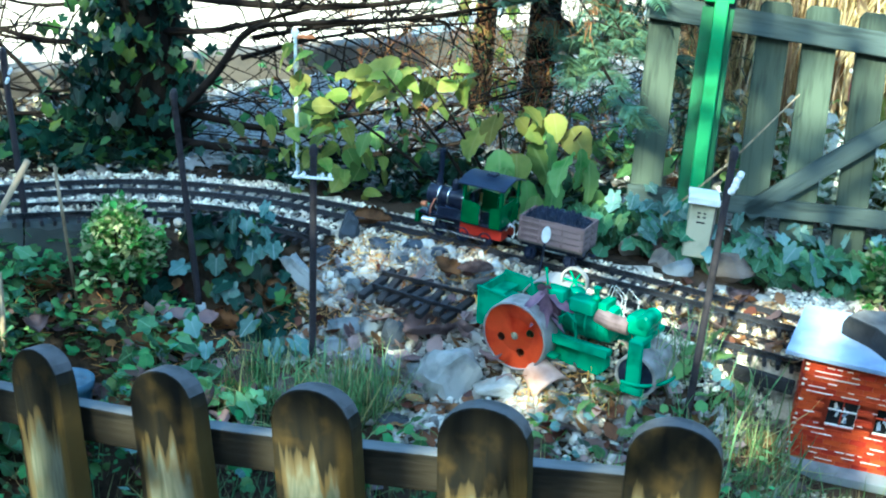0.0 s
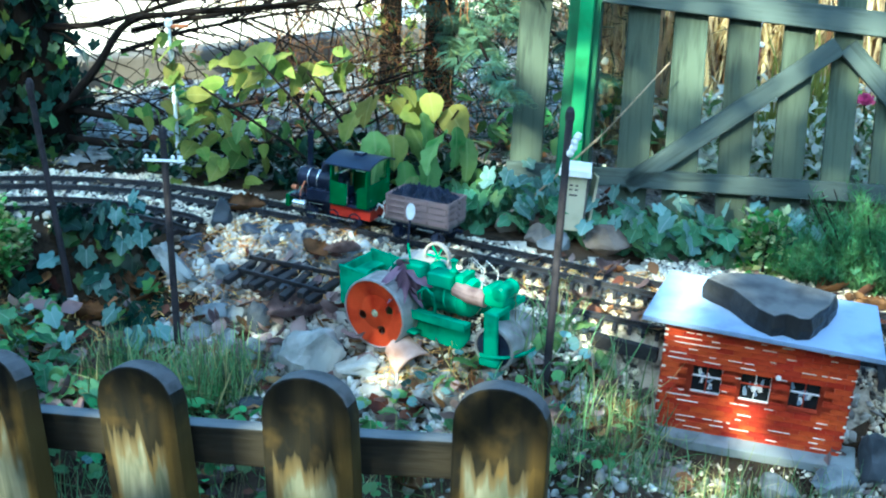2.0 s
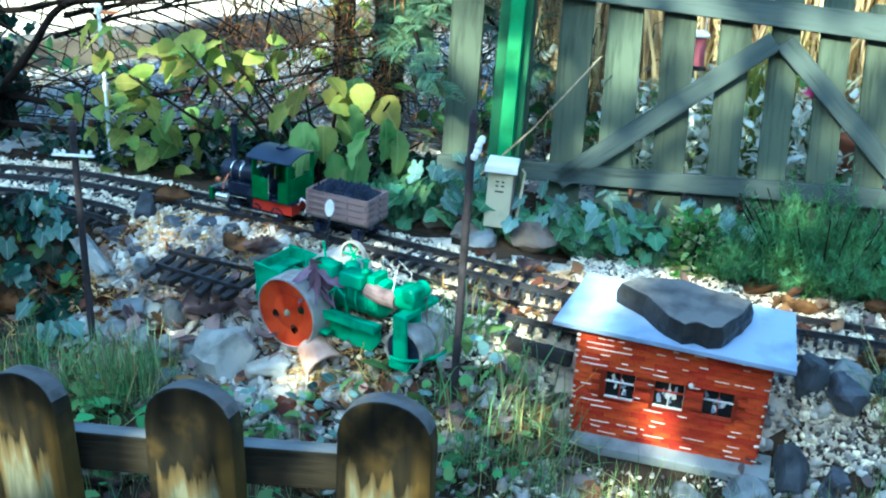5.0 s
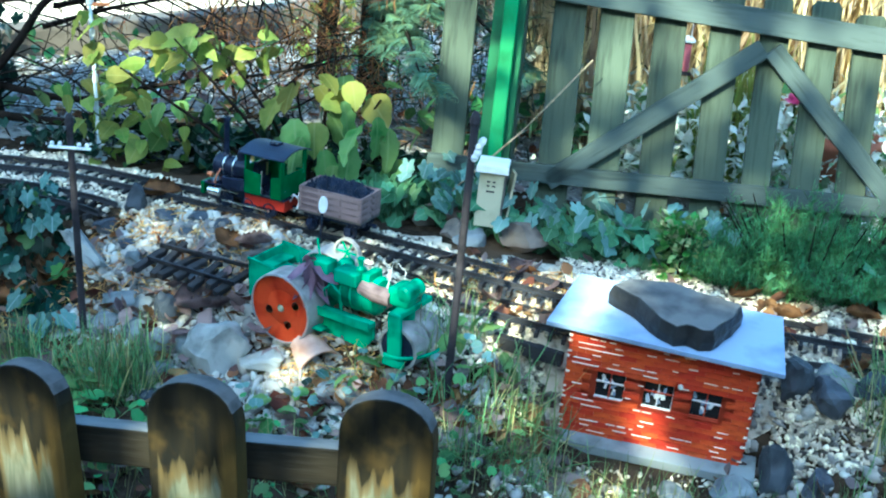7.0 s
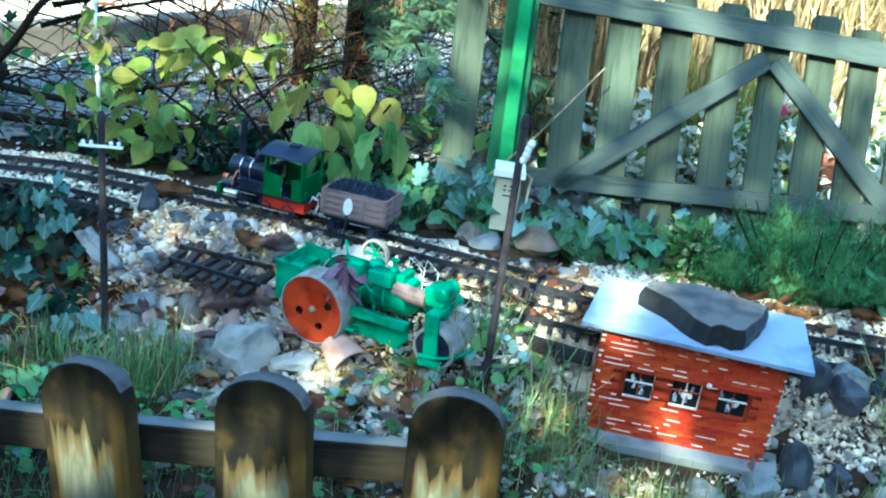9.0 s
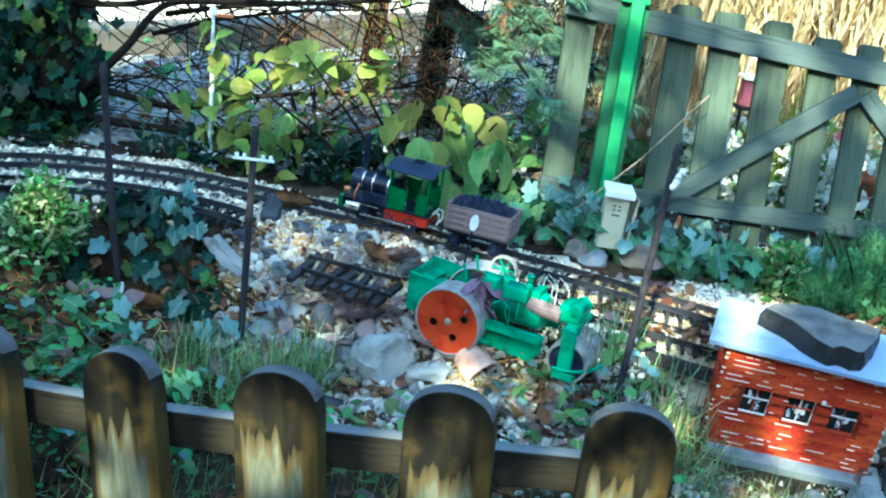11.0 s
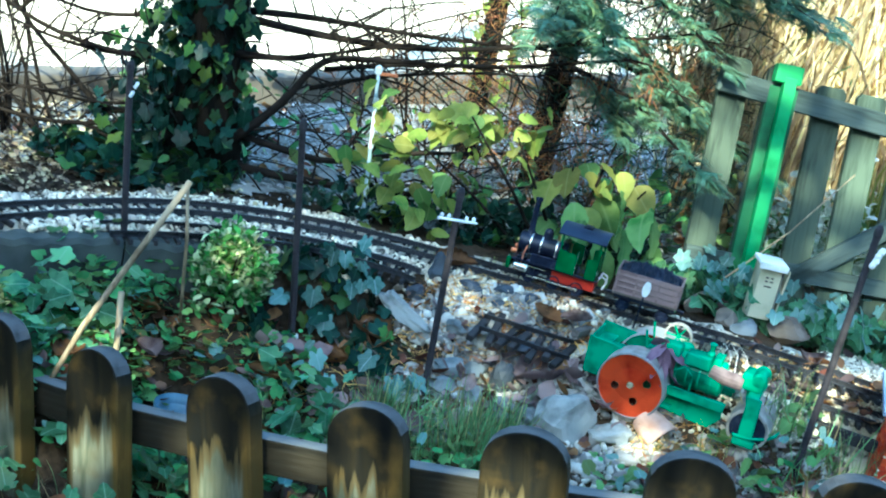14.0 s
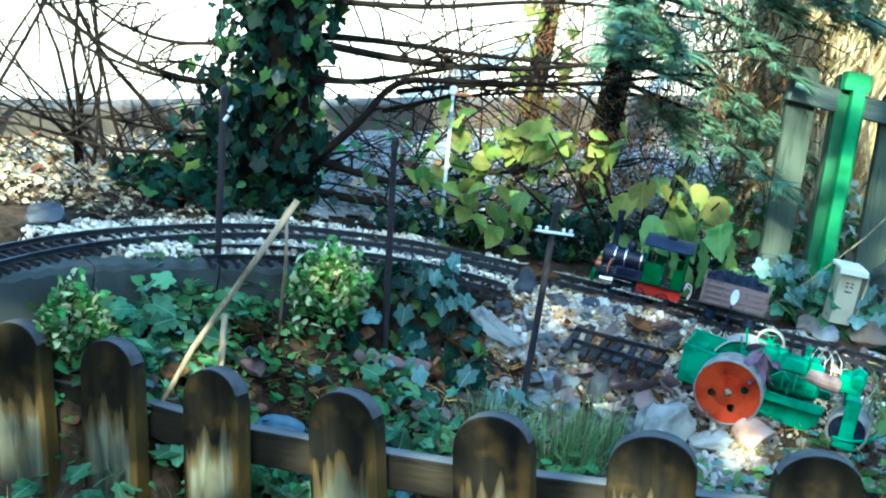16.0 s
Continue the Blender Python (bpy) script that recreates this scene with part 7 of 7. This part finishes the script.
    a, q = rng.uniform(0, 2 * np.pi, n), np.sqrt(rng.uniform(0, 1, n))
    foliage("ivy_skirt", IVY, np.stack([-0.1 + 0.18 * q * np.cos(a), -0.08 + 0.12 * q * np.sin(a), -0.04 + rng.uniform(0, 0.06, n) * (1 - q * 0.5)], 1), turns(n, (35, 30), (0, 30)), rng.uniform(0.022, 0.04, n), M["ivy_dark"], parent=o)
    return o


ivy_tree()

# a second slim trunk further back, with a little ivy
t2 = empty_thing("slim_tree", "slim ivy-wrapped tree trunk beyond the rails", "tree", at=pose(0.12, 2.75, 0.33))
part("trunk", tube([(0.0, 0, -0.1), (0.0, 0, 0.3), (-0.02, 0.0, 1.0), (0.0, 0.05, 2.6)], [0.028, 0.022, 0.02, 0.012], 10), M["bark"], t2, smooth=True)
n = 120
zz, a = rng.uniform(0, 0.55, n), rng.uniform(0, 2 * np.pi, n)
foliage("ivy_leaves", IVY, np.stack([0.05 * np.cos(a), 0.05 * np.sin(a), zz], 1), turns(n, (-50, 30), (0, 30), (180, 60)), rng.uniform(0.02, 0.036, n), M["leaf_olive"], parent=t2)


def conifer():
    """Flat teal sprays of a cypress hanging in from the right."""
    o = empty_thing("cypress", "blue-green cypress with flat drooping sprays", "tree", at=pose(0.2, 2.55, 0.33))
    part("trunk", tube([(0.02, 0, -0.1), (0.02, 0, 0.4), (0.0, 0.02, 1.2), (0.0, 0.02, 2.4)], [0.034, 0.03, 0.025, 0.012], 10), M["bark"], o, smooth=True)
    rr = random.Random(21)
    pl, rt, sz = [], [], []
    branches = []
    for i in range(40):
        z = rr.uniform(0.27, 0.75)
        side = rr.uniform(-0.2, 0.28)
        reach = rr.uniform(-0.62, -0.25)
        if side < -0.1 and z < 0.4:
            z += 0.12
        tip = Vector((side, reach, z - rr.uniform(0.0, 0.07)))
        root = Vector((0.01, 0.0, z + rr.uniform(-0.02, 0.08)))
        mid = root.lerp(tip, 0.55) + Vector((0, 0, 0.03))
        branches.append((root, mid, tip))
        along_ = (tip - mid).normalized()
        for s in range(40):
            t = rr.uniform(0.3, 1.05)
            p = (mid.lerp(tip, (t - 0.4) / 0.6) if t > 0.4 else root.lerp(mid, t / 0.4)) + Vector((rr.gauss(0, 0.012), rr.gauss(0, 0.012), rr.gauss(0, 0.008)))
            # a feathery frond: midrib with side needles
            yaw = math.atan2(along_.y, along_.x) - math.pi / 2 + rr.uniform(-0.9, 0.9)
            m0 = Euler((rr.uniform(-0.35, 0.12), rr.uniform(-0.4, 0.4), yaw)).to_matrix()
            f = rr.uniform(0.028, 0.052)
            for k in range(11):
                u = k / 10
                for sd in (-1, 1):
                    loc = m0 @ Vector((0, u * f, -0.012 * u * u))
                    r3 = m0 @ Euler((0, 0, sd * (-0.75))).to_matrix()
                    pl.append(p + loc)
                    rt.append([list(v) for v in r3])
                    sz.append(f * (0.55 * (1 - u) + 0.14))
            pl.append(p)
            rt.append([list(v) for v in m0])
            sz.append(f * 1.15)
    sz = np.array(sz)
    foliage("sprays", BLADE, np.array([list(p) for p in pl]), np.array(rt), np.stack([sz * 2.4, sz, sz], 1), M["conifer"], parent=o, smooth=False)
    for r, m, t in branches:
        part("branch", tube([r, m, t], [0.006, 0.004, 0.0012], 5), M["twig"], o)
    # browned inner growth
    # they hang in tufts from thin dead branches
    k, per = 210, 44
    c = np.stack([rng.normal(-0.02, 0.19, k), rng.normal(-0.12, 0.13, k), rng.uniform(0.04, 0.5, k)], 1)
    n = k * per
    c = np.repeat(c, per, 0) + rng.normal(0, 1, (n, 3)) * np.array((0.03, 0.02, 0.018))
    foliage("browned_sprays", BLADE, c, turns(n, (-20, 40), (0, 40)), rng.uniform(0.012, 0.034, n), M["rust_frond"], "rust-brown dead sprays", parent=o, smooth=False)
    # inner sprays reuse the ivy colour that has shade put in
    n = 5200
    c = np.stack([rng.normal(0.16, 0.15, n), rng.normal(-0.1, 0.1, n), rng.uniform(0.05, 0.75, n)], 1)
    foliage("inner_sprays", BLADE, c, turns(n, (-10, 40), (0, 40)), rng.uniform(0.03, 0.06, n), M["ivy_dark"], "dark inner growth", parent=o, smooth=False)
    return o


conifer()

# dry ornamental grass behind the gate
dg = empty_thing("dry_grass_clump", "tall clump of pale dry ornamental grass behind the gate", "ornamental grass", at=pose(0.9, 2.55, 0.34))
n = 2400
xy = patch(n, 0, 0, 0.4, 0.16)
foliage("straw_tussock", BLADE, np.c_[xy, np.zeros(n)], turns(n, (82, 13), (0, 30)), rng.uniform(0.3, 0.78, n)[:, None] * np.array((0.22, 1, 1)), M["straw"], parent=dg, smooth=False)
n = 4200
xy = patch(n, 0, 0, 0.46, 0.16)
foliage("hanging_straw", BLADE, np.c_[xy, rng.uniform(0.4, 0.75, n)], turns(n, (-70, 22), (0, 30)), rng.uniform(0.12, 0.38, n)[:, None] * np.array((0.3, 1, 1)), M["straw"], parent=dg, smooth=False)
# leafy plants behind the gate
n = 220
xy = np.stack([rng.uniform(0.3, 1.35, n), rng.uniform(2.21, 2.42, n)], 1)
foliage("border_plants", OVATE, np.c_[xy, 0.37 + rng.uniform(0, 0.16, n) * rng.uniform(0.3, 1, n)], turns(n, (25, 30), (0, 30)), rng.uniform(0.025, 0.06, n), M["weed"], "leafy green border plants behind the gate", "border plants")
n = 900
xy = np.stack([rng.uniform(0.42, 1.35, n), rng.uniform(2.3, 2.7, n)], 1)
foliage("white_border_plants", ROUND, np.c_[xy, 0.37 + rng.uniform(0, 0.17, n)], turns(n, (30, 30), (0, 30)), rng.uniform(0.012, 0.024, n), M["sunlit_pale_leaf"], "border plants behind the gate, leaf colour paled to look sunlit", "border plants")
n = 130
xy = np.stack([rng.normal(0.83, 0.035, n), rng.uniform(2.22, 2.3, n)], 1)
foliage("strap_leaved_plant", BLADE, np.c_[xy, np.full(n, 0.36)], turns(n, (86, 8), (0, 30)), rng.uniform(0.15, 0.3, n)[:, None] * np.array((0.5, 1, 1)), M["leaf_olive"], "upright yellow-green strap leaves behind the gate", "border plants", smooth=False)
n = 3000
xy = np.stack([rng.choice([0.68, 0.75, 0.84, 0.93, 1.04, 1.15], n) + rng.normal(0, 0.04, n), rng.uniform(2.16, 2.36, n)], 1)
foliage("white_variegated_plants", OVATE, np.c_[xy, 0.36 + rng.uniform(0, 0.19, n) * rng.uniform(0.4, 1, n)], turns(n, (35, 30), (0, 30)), rng.uniform(0.012, 0.03, n)[:, None] * np.array((0.9, 1, 1)), M["sunlit_white_leaf"], "bushy variegated plants behind the gate, sunlight painted into the leaf colour", "border plants")
bf = empty_thing("hanging_feeder", "small maroon feeder with white roof and wire handle behind the gate", "bird feeder", at=pose(0.735, 2.25, 0.555))
part("body", block(0.027, 0.027, 0.048, 0.003), M["maroon"], bf, at=pose(0, 0, 0.028))
part("roof", block(0.036, 0.036, 0.006, 0.002), M["white_paint"], bf, "white roof", at=pose(0, 0, 0.056))
part("tray", block(0.034, 0.034, 0.006, 0.002), M["rod"], bf, "dark tray", at=pose(0, 0, 0.001))
part("handle", tube([(-0.012, 0, 0.056), (-0.01, 0, 0.078), (-0.005, 0, 0.09), (0.013, 0, 0.09), (0.012, 0, 0.056)], 0.0022, 8), M["white_paint"], bf, "white wire handle", smooth=True)
part("pole", tube([(0.002, 0.02, -0.2), (0.002, 0.02, 0.05)], 0.003, 8), M["rod"], bf, smooth=True)
fl = empty_thing("pink_flower", "magenta-pink flower head seen between gate pickets", "flower", at=pose(0.937, 2.25, 0.325))
part("stem", tube([(0.01, 0.02, 0), (0.005, 0.01, 0.1), (0.0, 0.0, 0.19)], 0.0022, 6), M["weed"], fl)
bm = bmesh.new()
for i in range(26):
    m = pose(0, 0, 0.19, 20 + 55 * (i % 3), 0, 47 * i)
    vs = [bm.verts.new(m @ Vector((x * 0.02, y * 0.026, z * 0.024))) for x, y, z in ROUND[0]]
    for f in ROUND[1]:
        bm.faces.new([vs[k] for k in f])
part("petals", bm, M["pink"], fl, "magenta petals", smooth=True)
pr = empty_thing("terracotta_planter", "terracotta planter behind the gate among border plants", "plant pot", at=pose(1.03, 2.24, 0.36))
part("body", turned([(0, 0), (0.04, 0), (0.055, 0.09), (0.062, 0.092), (0.062, 0.112), (0.055, 0.112), (0.045, 0.03), (0, 0.03)], 28), M["bell"], pr, smooth=True)

# twiggy undergrowth between rails and kerb
bm = bmesh.new()
rr = random.Random(33)
for _ in range(100):
    p = Vector((rr.uniform(-0.75, 0.4), rr.uniform(2.15, 2.8), 0.37))
    d = Vector((rr.uniform(-1, 1), rr.uniform(-0.5, 0.5), rr.uniform(0.02, 0.5))).normalized()
    l = rr.uniform(0.1, 0.3)
    q = p + d * l * 0.5 + Vector((0, 0, 0.02))
    w = p + d * l + Vector((rr.uniform(-0.06, 0.06), 0, rr.uniform(-0.04, 0.05)))
    tube([p, q, w], [0.0015, 0.0012, 0.0005], 5, bm)
tagged(new("brushwood", mesh_of("brushwood", bm, M["twig"])), "tangle of bare dark twigs beyond the rails", "brushwood", kind="stuff")
xy = np.stack([rng.uniform(-0.8, 1.6, 34000), rng.uniform(2.1, 3.5, 34000)], 1)
xy = xy[xy[:, 1] < 3.1 + 0.787 * xy[:, 0]]
xy = xy[(xy[:, 0] > -0.2) | (xy[:, 1] > 2.5) | (rng.uniform(0, 1, len(xy)) < 0.3)]
n = len(xy)
foliage("background_litter", ROUND, settle(xy, 0.006), turns(n, (0, 22), (0, 22)), rng.uniform(0.004, 0.012, n)[:, None] * np.array((0.6, 1.3, 1)), M["grey_litter"], "pale grey leaf litter and stones under the trees", "leaf litter")
n = 12000
xy = np.stack([rng.normal(-1.05, 0.3, n), rng.uniform(1.98, 2.75, n)], 1)
xy = xy[xy[:, 1] < 3.1 + 0.787 * xy[:, 0]]
n = len(xy)
foliage("golden_litter", CURLED, settle(xy, 0.006), turns(n, (0, 22), (0, 22)), rng.uniform(0.005, 0.014, n), M["gold_litter"], "golden leaf litter on open ground", "leaf litter")
xy = np.stack([rng.uniform(-0.6, 0.4, 150), rng.uniform(2.1, 2.85, 150)], 1)
n = len(xy)
foliage("woodland_weeds", OVATE, settle(xy, 0.02) + np.c_[np.zeros((n, 2)), rng.uniform(0, 0.06, n)], turns(n, (30, 30), (0, 30)), rng.uniform(0.018, 0.04, n), M["weed"], "scattered green seedlings under the trees", "weeds")

# kerb and pale sunlit paving beyond
KERB = pose(0.0, 3.16, 0.0, 0, 0, 38.2)
kerb = empty_thing("kerb", "low grey concrete kerb beyond the trees", "kerb", kind="structure")
for i in range(14):
    part("kerb_block", block(0.596, 0.07, 0.14, 0.008), M["far_wall"], kerb, at=KERB @ pose(-4.2 + 0.6 * i, 0.002 * math.sin(i * 5), 0.36, 0, 0, 0.3 * math.sin(i)))
bm = bmesh.new()
bmesh.ops.create_grid(bm, x_segments=60, y_segments=60, size=0.5)
for v in bm.verts:
    v.co = KERB @ Vector((v.co.x * 30, 0.036 + (v.co.y + 0.5) * 20, 0.41 + 0.004 * noise.noise(Vector((v.co.x * 40, v.co.y * 40, 0)))))
tagged(new("paving", mesh_of("paving", bm, M["white_wall"])), "pale sunlit paving beyond the kerb", "paving", kind="structure")


# ---- the tree that shades the garden from behind the camera ----
# where the sun falls through the crown: place and width of each fleck
SUN_SPOTS = [
    (0.533, 1.583, 0.375, 0.018), (0.62, 1.56, 0.275, 0.014), (0.71, 1.54, 0.25, 0.008), (0.66, 1.5, 0.2, 0.014), (-0.55, 1.7, 0.3, 0.016), (-0.46, 1.73, 0.32, 0.016), (-0.62, 1.66, 0.3, 0.012), (0.55, 1.63, 0.405, 0.012),
    (0.45, 1.69, 0.36, 0.03), (0.5, 1.73, 0.37, 0.02), (0.82, 1.74, 0.36, 0.025), (0.36, 1.72, 0.37, 0.015), (0.68, 1.79, 0.36, 0.02), (0.95, 1.68, 0.36, 0.02), (0.02, 2.08, 0.56, 0.04), (0.17, 2.04, 0.54, 0.018), (-0.1, 2.1, 0.52, 0.03), (-0.17, 2.1, 0.56, 0.03),
    (0.3, 2.08, 0.72, 0.025), (0.36, 2.03, 0.45, 0.018), (0.38, 2.04, 0.6, 0.018), (0.43, 2.0, 0.74, 0.012), (-0.4, 1.77, 0.42, 0.024), (0.0, 1.81, 0.36, 0.012),
    (-0.05, 1.84, 0.37, 0.01), (0.1, 1.83, 0.375, 0.014), (0.25, 1.77, 0.37, 0.016), (0.3, 1.68, 0.36, 0.012), (-0.02, 1.68, 0.3, 0.01),
    (0.42, 1.62, 0.33, 0.014), (0.45, 1.52, 0.27, 0.018), (0.36, 1.5, 0.26, 0.014), (0.56, 1.45, 0.22, 0.02), (0.6, 1.68, 0.37, 0.02), (0.76, 1.71, 0.36, 0.024), (0.31, 1.255, 0.36, 0.02), (0.27, 1.255, 0.32, 0.014),
    # light on the plants behind the gate
    (0.72, 2.28, 0.42, 0.022), (0.86, 2.28, 0.42, 0.022), (1.0, 2.28, 0.43, 0.022), (1.14, 2.28, 0.43, 0.022),
]
# small flecks on the low fence
fleck = random.Random(12)
for x, y, z in PICKETS[3:]:
    SUN_SPOTS += [(x + fleck.uniform(-0.035, 0.035), y - 0.015, z - fleck.uniform(0.05, 0.2), fleck.uniform(0.008, 0.016)) for _ in range(3)]
    SUN_SPOTS.append((x - 0.07 + fleck.uniform(-0.02, 0.02), y + 0.02, z - 0.1, 0.014))


def shade_tree():
    o = empty_thing("shade_tree", "large leafy garden tree casting dappled shade", "tree", at=pose(-2.2, -3.6, 0.1))
    foot = Vector((-2.2, -3.6, 0.1))
    centre = Vector((0.0, 1.62, 0.35)) + SUN_DIR * 5.0 - foot
    part("trunk", tube([(0, 0, -0.2), (0.02, 0.02, 1.0), (0.1, 0.1, 2.0), centre.lerp(Vector((0.1, 0.1, 2.0)), 0.3)], [0.16, 0.13, 0.1, 0.05], 12), M["bark"], o, smooth=True)
    u = SUN_DIR.cross(Vector((0, 0, 1))).normalized()
    w = SUN_DIR.cross(u).normalized()
    rr = random.Random(4)
    for i in range(12):
        tip = centre + u * rr.uniform(-1.5, 1.5) + w * rr.uniform(-0.5, 0.5) + SUN_DIR * rr.uniform(-0.4, 0.4)
        part("limb", tube([(0.1, 0.1, 1.8), Vector((0.1, 0.1, 1.9)).lerp(tip, 0.5) + Vector((0, 0, 0.15)), tip], [0.05, 0.03, 0.01], 7), M["bark"], o)
    # the crown is thick, with small gaps through which the sun falls
    per, cells = 24, []
    for a_ in np.arange(-1.7, 1.2, 0.115):
        for b_ in np.arange(-0.47 if a_ > -0.2 else -0.72, 0.62, 0.115):
            if rng.uniform() > 0.015 and not (a_ > 0.8 and b_ < 0.0):
                cells.append((a_ + rng.uniform(-0.05, 0.05), b_ + rng.uniform(-0.05, 0.05), rng.uniform(-0.5, 0.5)))
    cells += [(rng.uniform(-0.5, 0.8), rng.uniform(-0.3, 0.14), rng.uniform(-0.5, 0.5)) for _ in range(90)]
    cells += [(rng.uniform(-1.3, -0.5), rng.uniform(-0.25, 0.3), rng.uniform(-0.5, 0.5)) for _ in range(70)]
    cu, cw, cd = np.array(cells).T
    k = len(cu)
    g = lambda v: np.repeat(v, per)
    pu, pw, pd = g(cu) + rng.normal(0, 0.055, k * per), g(cw) + rng.normal(0, 0.055, k * per), g(cd) + rng.normal(0, 0.08, k * per)
    keep = np.ones(k * per, bool)
    for x, y, z, r in SUN_SPOTS:
        d = Vector((x, y, z)) - Vector((0.0, 1.62, 0.35))
        keep &= np.hypot(pu - d.dot(u), pw - d.dot(w)) > r + 0.02
    pu, pw, pd = pu[keep], pw[keep], pd[keep]
    c = np.array(centre)[None] + pu[:, None] * np.array(u)[None] + pw[:, None] * np.array(w)[None] + pd[:, None] * np.array(SUN_DIR)[None]
    n = len(c)
    rot, size = turns(n, (0, 40), (0, 40)), rng.uniform(0.05, 0.09, n)
    foliage("crown", OVATE, c - rot[:, :, 1] * (size * 0.5)[:, None], rot, size, M["leaf_green"], parent=o)
    return o


shade_tree()
